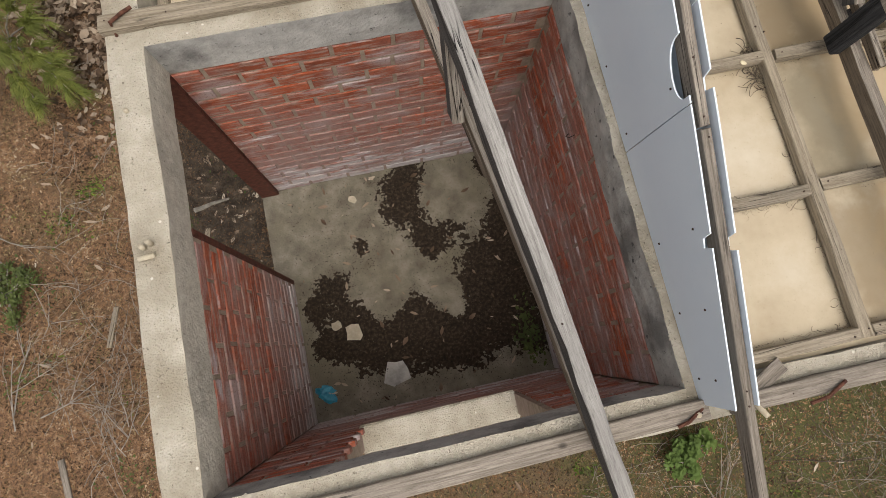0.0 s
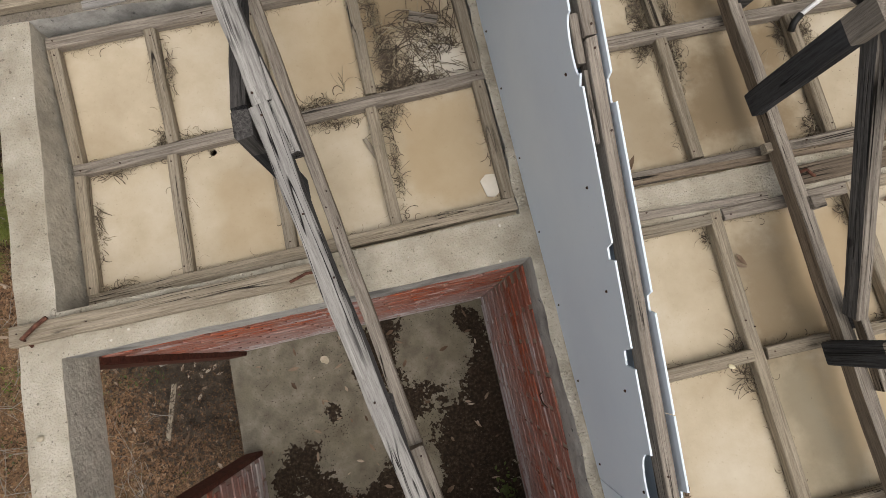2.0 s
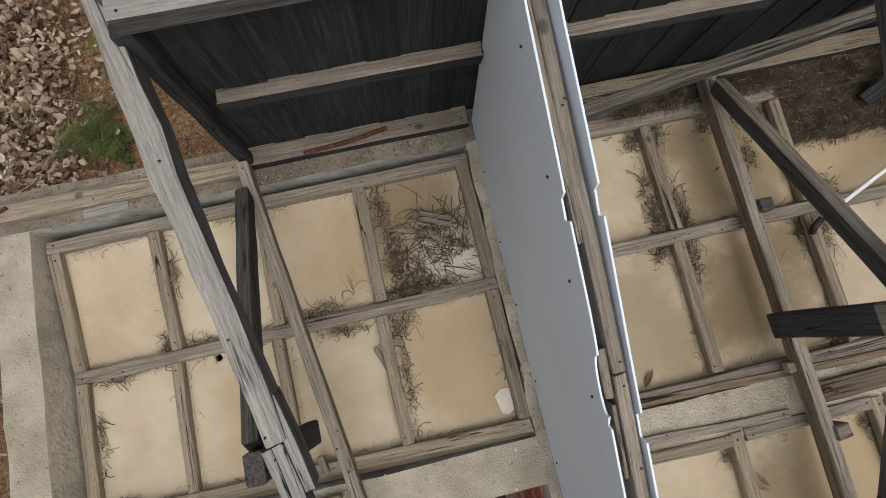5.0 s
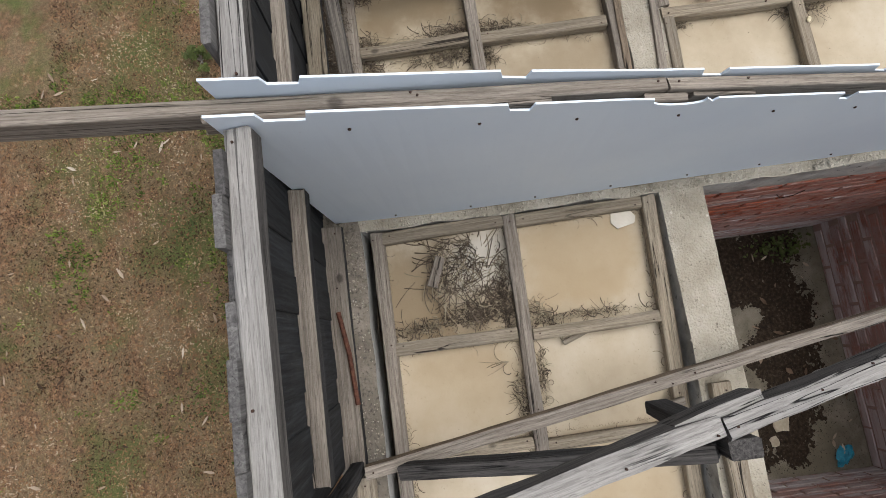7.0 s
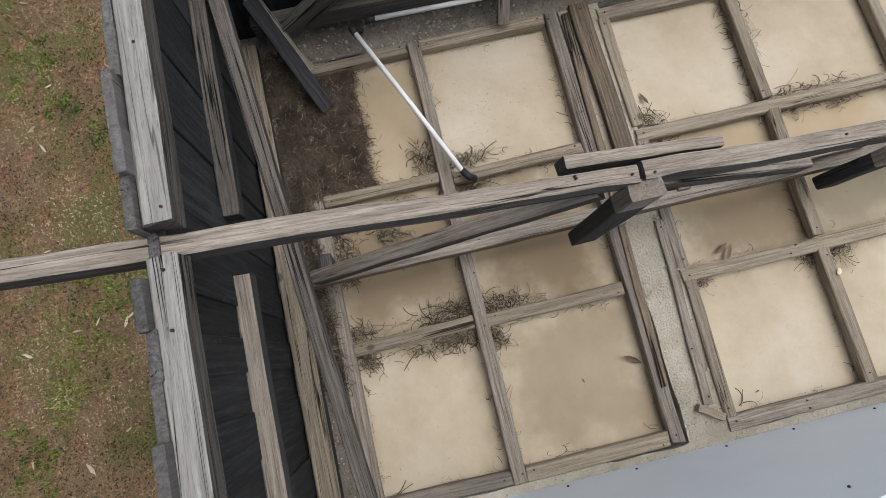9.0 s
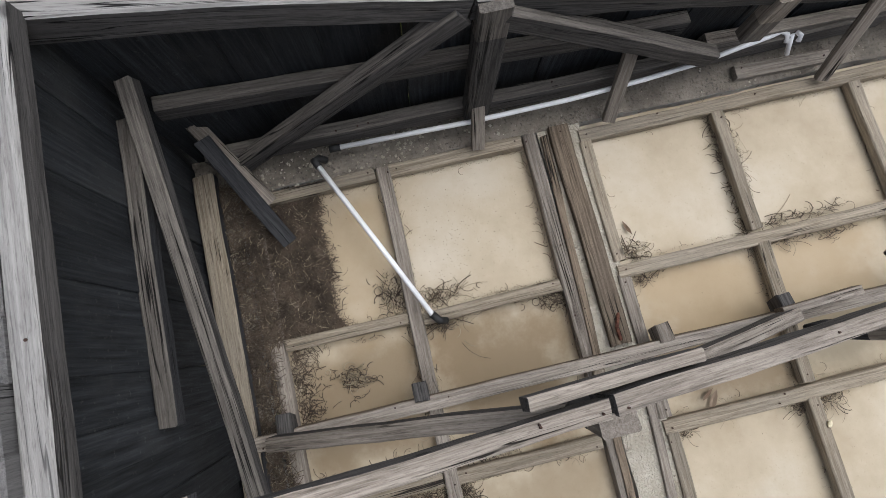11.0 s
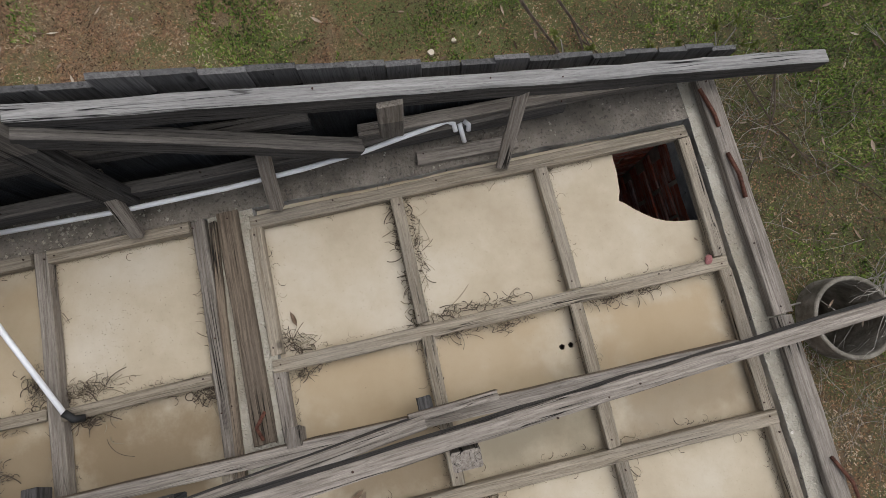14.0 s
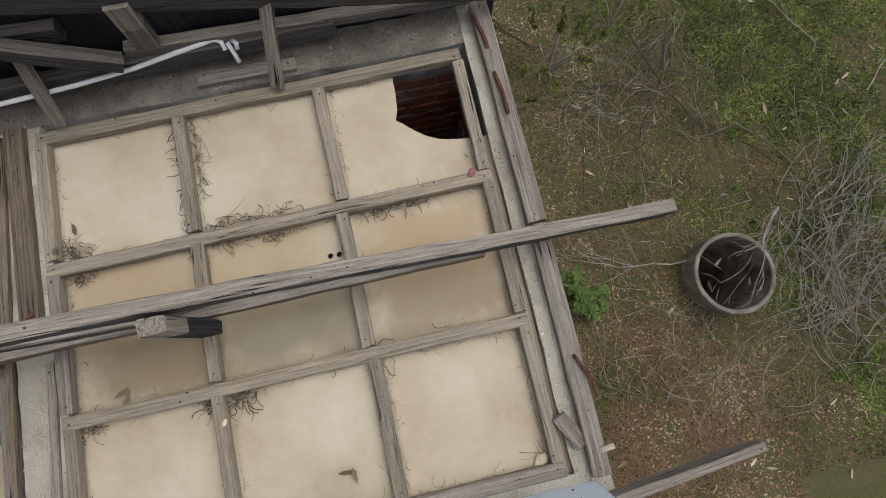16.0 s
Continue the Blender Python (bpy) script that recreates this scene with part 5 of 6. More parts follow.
NEAR = [(-2.9, 0.0, -2.4, 4.4), (0.0, 4.2, 1.68, 5.2), (4.2, 8.0, -2.05, 4.6), (1.0, 7.4, -6.6, -2.05), (-0.4, 1.0, -4.2, -2.05)]


def strewn(per_metre):
    return [(a, b, c, d, int(per_metre * (b - a) * (d - c))) for a, b, c, d in NEAR]


strew("earth_crumbs", earth_bits, "crumbs of red earth, bark and dead leaves", "earth", 301, strewn(4600), (0.006, 0.032), (-0.1, 0.5), lambda x, y: 0.95 if turf(x, y) < -0.12 else 0.25)
strew("dry_turf", turf_bits, "short straw-coloured dry turf on the earth", "grass", 302, strewn(5200), (0.008, 0.028), (0.1, 1.1), lambda x, y: 0.12 if turf(x, y) < -0.22 else (0.9 if y > -2 or turf(x, y) < 0.15 else 0.55))
strew("grass", green_blades, "short green grass growing in patches on the earth", "grass", 303, strewn(7000), (0.010, 0.042), (0.2, 1.2), lambda x, y: max(0.0, min(1.0, (turf(x, y) - 0.10) * 2.6)))


def litter():
    gum = Stuff(11)
    r = random.Random(12)
    for _ in range(900):
        x, y = r.uniform(-4, 8), r.uniform(-7, 6.5)
        if outside(x, y):
            gum.leaf(x, y, gh(x, y), r.uniform(0.05, 0.13), 0.22)
    for _ in range(170):
        x, y = r.gauss(-0.55, 0.32), r.gauss(0.35, 0.45)
        if outside(x, y, 0.03):
            gum.leaf(x, y, gh(x, y) + 0.01, r.uniform(0.025, 0.07), 0.4, 0.5)
    duff = Stuff(14)
    for _ in range(15000):
        x, y = r.gauss(-0.5, 0.30), r.gauss(0.2, 0.5)
        if outside(x, y, 0.01):
            if r.random() < 0.5:
                duff.crumb(x, y, gh(x, y) + r.uniform(0, 0.015), r.uniform(0.006, 0.022))
            else:
                duff.strand(x, y, gh(x, y) + r.uniform(0, 0.015), r.uniform(0.03, 0.10), 1.5, 0.0016, 0.015, segs=3)
    for _ in range(16000):
        x, y = r.uniform(1.0, 6.0), r.uniform(-6.3, -2.1)
        if outside(x, y) and math.hypot(x - WELL[0], y - WELL[1]) > 0.36:
            if r.random() < 0.4:
                duff.strand(x, y, gh(x, y), r.uniform(0.03, 0.10), 1.5, 0.0016, 0.01, segs=3)
            else:
                duff.crumb(x, y, gh(x, y) + 0.003, r.uniform(0.004, 0.016))
    duff.done("brown_duff", needle_mat, "brown crumbled leaves and bark on the earth", "leaves")
    gum.done("leaf_litter", leaf_mat, "slender dry gum leaves scattered on the earth", "leaves")
    broad = Stuff(13)
    for _ in range(2700):
        x, y = r.gauss(-1.60, 0.36), r.gauss(3.6, 0.85)
        if outside(x, y, 0.05):
            broad.leaf(x, y, gh(x, y) + r.uniform(0, 0.07), r.uniform(0.035, 0.115), r.uniform(0.3, 0.6), r.uniform(0.5, 1.5))
    for _ in range(260):
        x, y = r.gauss(-1.35, 0.3), r.gauss(2.1, 0.35)
        if outside(x, y, 0.05):
            broad.leaf(x, y, gh(x, y) + r.uniform(0, 0.05), r.uniform(0.06, 0.12), 0.6, 0.6)
    for _ in range(420):
        x, y = r.gauss(-1.45, 0.22), r.gauss(1.75, 0.5)
        if outside(x, y, 0.05):
            broad.leaf(x, y, gh(x, y) + r.uniform(0, 0.05), r.uniform(0.04, 0.09), 0.5, 0.6)
    broad.done("broad_leaf_litter", leaf_mat, "heap of broad curled dry leaves on the earth", "leaves")


litter()


def branch_bm(bm, p, d, length, radius, depth, r, droop=0.0, spread=0.7, flat=1.0):
    """A forking branch made of tapering rods."""
    pts = [Vector(p)]
    v = Vector(d).normalized()
    n = 4
    for i in range(n):
        v = (v + Vector((r.uniform(-0.25, 0.25), r.uniform(-0.25, 0.25), r.uniform(-0.2, 0.2) * flat - droop))).normalized()
        q = pts[-1] + v * length / n
        q.z = max(q.z, gh(q.x, q.y) + radius)
        pts.append(q)
    if isinstance(bm, list):
        bm.append((pts, radius))
    else:
        rod_bm(pts, radius, 4, bm, 0.45)
    if depth:
        for k in range(r.choice((2, 3, 3))):
            i = r.randint(1, n)
            w = (v + Vector((r.uniform(-1, 1), r.uniform(-1, 1), r.uniform(-0.5, 0.5) * flat)) * spread).normalized()
            branch_bm(bm, pts[i], w, length * r.uniform(0.5, 0.8), radius * 0.55, depth - 1, r, droop, spread, flat)


def dead_branch(at, d, length, radius, depth, seed, label, n=1, jitter=0.3, flat=0.4, mat=None):
    r = random.Random(seed)
    if n == 1:
        th, rods = thing("dead_branch", (at[0], at[1], gh(at[0], at[1])), label, "branch", "dead branches"), []
        branch_bm(rods, (at[0], at[1], gh(at[0], at[1]) + at[2]), Vector(d), length, radius, depth, r, flat=flat)
        for k, (pts, rad) in enumerate(rods):
            part("twig" if k else "stem", rod_bm(pts, rad, 5, None, 0.45), mat or twig_mat, th)
        return th
    bm = bmesh.new()
    for k in range(n):
        x, y = at[0] + r.uniform(-jitter, jitter), at[1] + r.uniform(-jitter, jitter)
        branch_bm(bm, (x, y, gh(x, y) + at[2]), Vector(d) + Vector((r.uniform(-1, 1), r.uniform(-1, 1), 0)) * 0.6, length * r.uniform(0.7, 1.1), radius, depth, r, flat=flat)
    return part("brushwood", bm, mat or twig_mat, None, label, category="branch", kind="stuff")


DB = "grey dead branch with forked twigs lying on the grass"


def brush_pile(label, seed, centres, n, radius, long=(0.2, 0.6), bushy=0.55):
    """Cut brushwood: long thin curved stems lying over one another, with side twigs."""
    r = random.Random(seed)
    bm = bmesh.new()
    for _ in range(n):
        cx, cy, sx, sy, head = r.choice(centres)
        x, y = r.gauss(cx, sx), r.gauss(cy, sy)
        z = gh(x, y) + 0.02 + abs(r.gauss(0, 0.10))
        a, k, length = head + r.gauss(0, 0.5), r.uniform(-2.0, 2.0), r.uniform(*long)
        pts = []
        for i in range(7):
            pts.append((x, y, max(gh(x, y) + 0.01, z)))
            x += math.cos(a) * length / 6; y += math.sin(a) * length / 6; z += r.uniform(-0.03, 0.03)
            a += k / 6 + r.uniform(-0.12, 0.12)
            if i > 1 and r.random() < bushy:
                b, l2 = a + r.choice((-1, 1)) * r.uniform(0.4, 0.9), r.uniform(0.08, 0.25)
                p = Vector(pts[-1])
                q = p + Vector((math.cos(b), math.sin(b), r.uniform(-0.1, 0.2))) * l2 * 0.5
                e = q + Vector((math.cos(b + 0.4), math.sin(b + 0.4), r.uniform(-0.2, 0.2))) * l2 * 0.5
                rod_bm([p, q, e], radius * 0.5, 3, bm, 0.5)
        rod_bm(pts, radius * r.uniform(0.6, 1.3), 4, bm, 0.4)
    return part("brushwood", bm, twig_mat, None, label, category="branch", kind="stuff")


brush_pile("tangled heap of grey dead brushwood beside the well", 21, [(2.25, -4.80, 0.20, 0.16, -0.9), (2.55, -5.1, 0.3, 0.22, -0.6), (2.9, -5.0, 0.3, 0.2, -1.1), (2.15, -5.15, 0.2, 0.25, 0.4), (3.2, -5.2, 0.3, 0.25, -0.8), (2.9, -4.70, 0.2, 0.15, 2.4)], 190, 0.0040, (0.3, 0.95), 0.4)
brush_pile("fine reddish dead twigs strewn on bare earth", 23, [(-1.6, -1.7, 0.2, 0.35, 1.4), (-2.0, -0.9, 0.3, 0.4, 0.6), (-1.2, -0.9, 0.3, 0.4, 2.2), (-1.8, 0.6, 0.3, 0.4, 0.9), (-0.9, 2.6, 0.4, 0.3, 0.3)], 95, 0.0028)
brush_pile("fine dead twigs strewn on the brown grass", 22, [(2.6, -3.5, 0.4, 0.3, 1.2), (3.4, -3.3, 0.5, 0.4, 0.8), (4.3, -3.2, 0.4, 0.4, 0.4), (4.6, -4.0, 0.4, 0.3, 0.9), (2.2, -4.2, 0.4, 0.3, 2.0), (4.2, -5.0, 0.6, 0.4, 0.5), (4.7, -3.4, 0.3, 0.3, 2.0), (4.9, -4.2, 0.3, 0.4, 2.3), (1.9, -3.3, 0.4, 0.4, 0.3)], 230, 0.0026)
dead_branch((3.2, -4.5, 0.36), (-0.7, 0.45, 0.0), 0.42, 0.012, 3, 23, "pale dead twig hanging over the well rim")
dead_branch((2.95, -3.75, 0.06), (-0.1, 0.9, 0.0), 0.6, 0.009, 3, 24, DB)
dead_branch((5.2, -4.0, 0.25), (-0.8, 0.3, -0.1), 1.3, 0.013, 3, 25, "long dark dead limb with bare twigs on the ground", 2, 0.25, mat=needle_mat)
dead_branch((6.2, -2.2, 0.15), (-0.7, -0.6, 0.0), 1.2, 0.020, 2, 26, "curved dark fallen limb beside the house", 2, 0.25, mat=needle_mat)
dead_branch((4.6, -3.4, 0.05), (-0.7, -0.5, 0.0), 0.8, 0.006, 3, 27, DB, 2, 0.4, mat=needle_mat)
dead_branch((4.5, -5.5, 0.05), (0.5, -0.3, 0.0), 0.8, 0.006, 2, 28, DB, 2, 0.5)
dead_branch((-2.2, -1.3, 0.02), (0.5, 0.5, 0.0), 0.55, 0.007, 2, 29, "thin dead twig lying on the red earth", 3, 0.3)
dead_branch((-1.55, -1.75, 0.04), (0.1, 0.8, 0.05), 0.5, 0.004, 3, 30, "clump of fine reddish dead twigs on the earth", 5, 0.2)
dead_branch((-2.1, 0.2, 0.02), (0.6, -0.5, 0.0), 0.6, 0.006, 2, 31, "thin dead twig lying on the red earth", 2, 0.3)
dead_branch((-1.9, 2.9, 0.10), (0.4, 0.4, 0.05), 0.6, 0.006, 3, 32, "bare twigs among dry leaves", 3, 0.4)
dead_branch((-0.75, 0.06, 0.03), (1.0, 0.05, 0.0), 0.32, 0.022, 0, 33, "short broken stick lying outside the doorway")
dead_branch((0.0, 4.4, 0.02), (0.9, 0.2, 0.0), 0.5, 0.006, 1, 34, "thin dead twig lying on the earth", 2, 0.4)


def shrub(at, radius, height, count, leaf, slim, material, label, seed):
    th = thing("shrub", at, label, "shrub", "shrubs")
    r = random.Random(seed)
    bm = bmesh.new()
    tips = []
    for k in range(14):
        a = r.uniform(0, 2 * math.pi)
        rr = radius * math.sqrt(r.random())
        top = Vector((at[0] + rr * math.cos(a), at[1] + rr * math.sin(a), at[2] + height * r.uniform(0.5, 1.0) * (1 - 0.5 * rr / radius)))
        base = Vector(at)
        mid_p = base.lerp(top, 0.5) + Vector((0, 0, 0.1 * height))
        rod_bm([base, mid_p, top], 0.008, 4, bm, 0.4)
        tips += [(mid_p, top)]
    part("stems", bm, twig_mat, th)
    st = Stuff(seed)
    for _ in range(count):
        a, b = r.choice(tips)
        p = a.lerp(b, r.random() ** 0.45) + Vector((r.gauss(0, 1), r.gauss(0, 1), r.gauss(0, 0.7))) * radius * 0.10
        st.leaf(p.x, p.y, p.z, leaf * r.uniform(0.6, 1.2), slim, 0.2)
    me = bpy.data.meshes.new("foliage")
    me.from_pydata(st.v, [], st.f)
    me.materials.append(material)
    part("foliage", me, None, th)
    return th


pine_mat = surface("long_green_needles", [(0.3, (0.075, 0.092, 0.018)), (0.6, (0.16, 0.18, 0.036)), (0.8, (0.27, 0.275, 0.070))], scale=6, bump=0, vary=0.05, shift=False, rough=0.6)
shrub((-0.72, 2.95, GROUND), 0.22, 0.22, 2200, 0.026, 0.45, shrub_mat, "low spreading green shrub growing among dry leaves", 48)
shrub((-0.95, 3.12, GROUND), 0.33, 0.32, 3800, 0.022, 0.35, shrub_mat, "low green shrub growing among dry leaves", 42)
shrub((2.88, -2.80, GROUND), 0.21, 0.28, 1300, 0.05, 0.5, grass_mat, "bright green leafy weed beside the wall", 44)
shrub((-2.35, -0.35, GROUND), 0.28, 0.15, 900, 0.035, 0.5, shrub_mat, "low green weed on the red earth", 45)
shrub((4.3, 3.15, GROUND), 0.14, 0.18, 800, 0.03, 0.5, shrub_mat, "low green weed beside the board wall", 46)


def pine(base, limbs, tufts, needle, per, thick, label, seed, droop=0.35):
    """A young pine: thin limbs from the base to the points given, with bundles of needles along their outer half."""
    th = thing("pine", base, label, "pine", "young pines")
    r = random.Random(seed)
    st = Stuff(seed)
    for tip in limbs:
        a, b = Vector(base), Vector(tip)
        mid_p = a.lerp(b, 0.55) + Vector((r.uniform(-0.05, 0.05), r.uniform(-0.05, 0.05), 0.12 * (b - a).length))
        part("limb", rod_bm([a, a.lerp(mid_p, 0.5) + Vector((0, 0, 0.04)), mid_p, b], 0.010, 5, None, 0.35), twig_mat, th)
        way = (b - mid_p).normalized()
        for k in range(tufts):
            root = mid_p.lerp(b, r.uniform(0.15, 1.0)) + Vector((r.gauss(0, 1), r.gauss(0, 1), r.gauss(0, 0.6))) * 0.22 * needle
            axis = (way * 0.9 + Vector((r.gauss(0, 0.5), r.gauss(0, 0.5), r.gauss(0.1, 0.3)))).normalized()
            for _ in range(per):
                d = (axis + Vector((r.gauss(0, 0.22), r.gauss(0, 0.22), r.gauss(0, 0.22)))).normalized()
                length = needle * r.uniform(0.6, 1.1)
                side = d.cross(Vector((r.uniform(-1, 1), r.uniform(-1, 1), 1))).normalized() * thick
                p1, p2 = root + d * length * 0.5, root + d * length + Vector((0, 0, -droop * length))
                n = len(st.v)
                st.v += [tuple(root + side), tuple(root - side), tuple(p1 + side), tuple(p1 - side), tuple(p2)]
                st.f += [(n, n + 1, n + 3, n + 2), (n + 2, n + 3, n + 4)]
    me = bpy.data.meshes.new("foliage")
    me.from_pydata(st.v, [], st.f)
    me.materials.append(pine_mat)
    part("foliage", me, None, th)
    return th


PN = "young pine with yellow-green needles and thin stems"
pine((-2.15, 1.95, GROUND), [(-1.70, 2.05, 0.25), (-1.62, 1.72, 0.28), (-1.55, 1.38, 0.20), (-1.84, 1.45, 0.32), (-1.95, 2.3, 0.40), (-1.50, 1.20, 0.08), (-2.1, 1.3, 0.3), (-2.12, 2.0, 0.55), (-1.72, 1.08, 0.15), (-1.9, 1.75, 0.42)], 20, 0.19, 30, 0.0028, "young pine with long drooping green needles", 41)
pine((4.95, -3.05, GROUND), [(4.75, -2.85, 0.25), (5.10, -3.30, 0.35), (4.72, -3.25, 0.30), (5.25, -2.85, 0.40), (4.95, -3.45, 0.30), (4.60, -2.95, 0.15), (5.3, -3.2, 0.2), (5.02, -3.05, 0.55)], 34, 0.055, 16, 0.0024, PN, 43, 0.1)
pine((4.70, -2.55, GROUND), [(4.55, -2.75, 0.15), (4.85, -2.40, 0.25), (4.50, -2.45, 0.20), (4.75, -2.70, 0.35)], 30, 0.055, 14, 0.0024, PN, 47, 0.1)
pine((5.55, -2.35, GROUND), [(5.45, -2.15, 0.05), (5.30, -2.40, 0.05), (5.75, -2.25, 0.0), (5.50, -2.55, 0.05)], 24, 0.055, 14, 0.0024, PN, 49, 0.1)
pine((5.30, -3.75, GROUND), [(5.10, -3.65, 0.15), (5.45, -3.60, 0.15), (5.55, -3.90, 0.10), (5.2, -3.95, 0.15)], 22, 0.055, 14, 0.0024, PN, 50, 0.1)


def weeds():
    st = Stuff(70)
    r = random.Random(71)
    for x, y, n in ((-2.2, -0.3, 160), (-2.5, 0.4, 120), (-2.3, -1.1, 120), (-1.0, -1.6, 70), (-1.5, -2.0, 90), (-0.9, 0.0, 60), (-0.45, 0.35, 50), (-1.3, 0.9, 60), (0.6, 2.5, 120), (2.2, 2.6, 160), (3.4, 2.4, 120), (2.8, 3.4, 150), (1.2, 3.3, 120), (5.2, 0.8, 120), (5.0, -0.6, 150), (5.6, 1.6, 100)):
        for _ in range(n):
            px, py = r.gauss(x, 0.13), r.gauss(y, 0.13)
            if outside(px, py):
                st.leaf(px, py, gh(px, py) + r.uniform(0, 0.03), r.uniform(0.012, 0.035), 0.5, 0.3)
    st.done("ground_weeds", shrub_mat, "small green weeds growing in patches on the earth", "weeds")


weeds()


# debris on the ceilings
def debris():
    dark, straw = Stuff(51), Stuff(55)
    r = random.Random(52)
    pick = lambda share: straw if r.random() < share else dark
    bz = lambda x, y: b_top(x, y) - 0.048
    ez = lambda x, y=0.0: E_TOP - 0.058

    def drift(x, y, turn, long, wide, n, zf, share=0.35):
        """A matted drift of looping strands and dust lying along a joist; turn: the way that it runs, in degrees."""
        a = radians(turn)
        c, q = math.cos(a), math.sin(a)
        for _ in range(n):
            u, v = r.gauss(0, long * 0.5), r.gauss(0, wide * 0.45)
            px, py = x + c * u - q * v, y + q * u + c * v
            pick(share).strand(px, py, zf(px, py) + r.uniform(0, 0.014), r.uniform(0.02, 0.075), r.choice((2.0, 4.5, 7.0)), r.choice((0.0008, 0.0011, 0.0016)), 0.012 * r.random(), head=a + r.gauss(0, 0.7) + math.pi * r.randint(0, 1), segs=7)
        for _ in range(2 * n):
            u, v = r.gauss(0, long * 0.55), r.gauss(0, wide * 0.5)
            px, py = x + c * u - q * v, y + q * u + c * v
            pick(0.45).crumb(px, py, zf(px, py) + 0.002 + r.uniform(0, 0.006), r.uniform(0.0012, 0.0042))

    def tuft(x, y, turn, spread, length, n, zf, share=0.55):
        """Long dry needles fanning out of a corner."""
        for _ in range((n + 1) // 2):
            head = radians(turn + r.gauss(0, spread))
            px, py = x + r.gauss(0, 0.008), y + r.gauss(0, 0.008)
            pick(share).strand(px, py, zf(px, py) + r.uniform(0, 0.012), r.uniform(0.45, 1.0) * length * 0.85, r.choice((1.2, 2.4, 4.0)), r.choice((0.0009, 0.0012, 0.0016)), 0.02 * r.random(), head=head, segs=7)

    def ring(x, y, radius, n, zf):
        """A bird's nest: strands wound round a hollow."""
        for _ in range(n):
            a = r.uniform(0, 2 * math.pi)
            d = radius * abs(r.gauss(0.95, 0.5))
            px, py = x + d * math.cos(a), y + d * math.sin(a)
            pick(0.25).strand(px, py, zf(px, py) + r.uniform(0, 0.02), r.uniform(0.05, 0.15), 1.8, r.choice((0.0011, 0.0015, 0.0021)), 0.02 * r.random(), head=a + math.pi / 2 + r.gauss(0, 0.9), segs=6)
    ring(1.70, 1.085, 0.095, 190, bz)
    drift(1.725, 1.06, 20, 0.14, 0.08, 90, bz, 0.15)
    drift(1.495, 1.26, 90, 0.16, 0.022, 150, bz, 0.45)
    drift(1.525, 1.00, 90, 0.17, 0.045, 330, bz, 0.12)
    drift(1.60, 0.895, 0, 0.16, 0.022, 190, bz, 0.15)
    tuft(1.57, 0.90, 55, 28, 0.20, 45, bz, 0.3)
    tuft(1.84, 1.02, 130, 35, 0.13, 26, bz, 0.2)
    tuft(1.30, 0.93, 85, 22, 0.15, 14, bz, 0.5)
    # west room: (x, y, direction, length, width, count)
    for d in ((0.455, 0.885, 75, 0.07, 0.03, 60), (0.60, 0.875, 0, 0.10, 0.018, 60), (0.545, 1.22, 90, 0.10, 0.014, 50), (0.115, 0.56, 90, 0.14, 0.014, 45), (0.17, 0.275, 0, 0.10, 0.02, 50),
              (1.14, 0.888, 0, 0.12, 0.022, 110), (1.22, 0.785, 0, 0.10, 0.018, 80), (1.475, 0.745, 60, 0.08, 0.04, 110), (1.462, 0.55, 90, 0.22, 0.013, 90), (0.21, 0.795, 0, 0.12, 0.010, 30)):
        drift(*d, bz, 0.55)
    for d in ((0.455, 0.88, 110, 18, 0.13, 14), (0.20, 0.80, -60, 35, 0.10, 9), (0.11, 0.62, -75, 14, 0.13, 12), (0.60, 0.80, 200, 30, 0.07, 5), (0.17, 0.28, 25, 25, 0.09, 8), (1.41, 0.77, 250, 20, 0.07, 4), (1.34, 1.37, 240, 8, 0.09, 2)):
        tuft(*d, bz)
    # north-east room
    for d in ((2.80, 0.965, 90, 0.15, 0.05, 260), (2.79, 0.75, 90, 0.15, 0.035, 150), (2.685, 0.99, 90, 0.16, 0.035, 200), (2.675, 0.82, 45, 0.05, 0.03, 60), (2.70, 1.345, 60, 0.07, 0.04, 100), (2.80, 1.35, 90, 0.06, 0.03, 70),
              (3.45, 0.92, 20, 0.09, 0.05, 130), (3.42, 0.765, 90, 0.12, 0.04, 100), (3.31, 0.76, 90, 0.09, 0.02, 80), (3.31, 0.285, 70, 0.06, 0.04, 110), (3.18, 1.15, 60, 0.07, 0.05, 90), (2.73, 0.45, 0, 0.03, 0.03, 10)):
        drift(*d, ez)
    for d in ((2.66, 0.81, -150, 26, 0.12, 16), (2.685, 1.36, -115, 30, 0.10, 14), (2.79, 1.15, 84, 3, 0.27, 3), (3.41, 0.70, -60, 22, 0.18, 9), (3.44, 0.95, 120, 25, 0.10, 12), (3.22, 0.70, 215, 8, 0.16, 3), (3.40, 1.10, 110, 20, 0.12, 6), (2.17, 1.34, -40, 20, 0.10, 6), (2.17, 0.28, 60, 25, 0.09, 8)):
        tuft(*d, ez)
    # south-east room
    for d in ((3.42, -0.075, 60, 0.07, 0.04, 50), (3.305, -0.085, 90, 0.08, 0.02, 34), (3.41, -0.70, 90, 0.10, 0.015, 30), (3.41, -0.90, 90, 0.12, 0.014, 30), (3.325, -0.68, 90, 0.09, 0.014, 34), (3.31, -0.90, 90, 0.12, 0.014, 34),
              (3.70, -0.565, 0, 0.45, 0.010, 170), (3.74, -0.635, 0, 0.22, 0.014, 70), (3.32, -1.42, 90, 0.16, 0.014, 60), (2.68, -0.54, 70, 0.07, 0.03, 70), (2.67, -0.66, 110, 0.08, 0.03, 60), (2.685, -0.05, 90, 0.08, 0.03, 50)):
        drift(*d, ez)
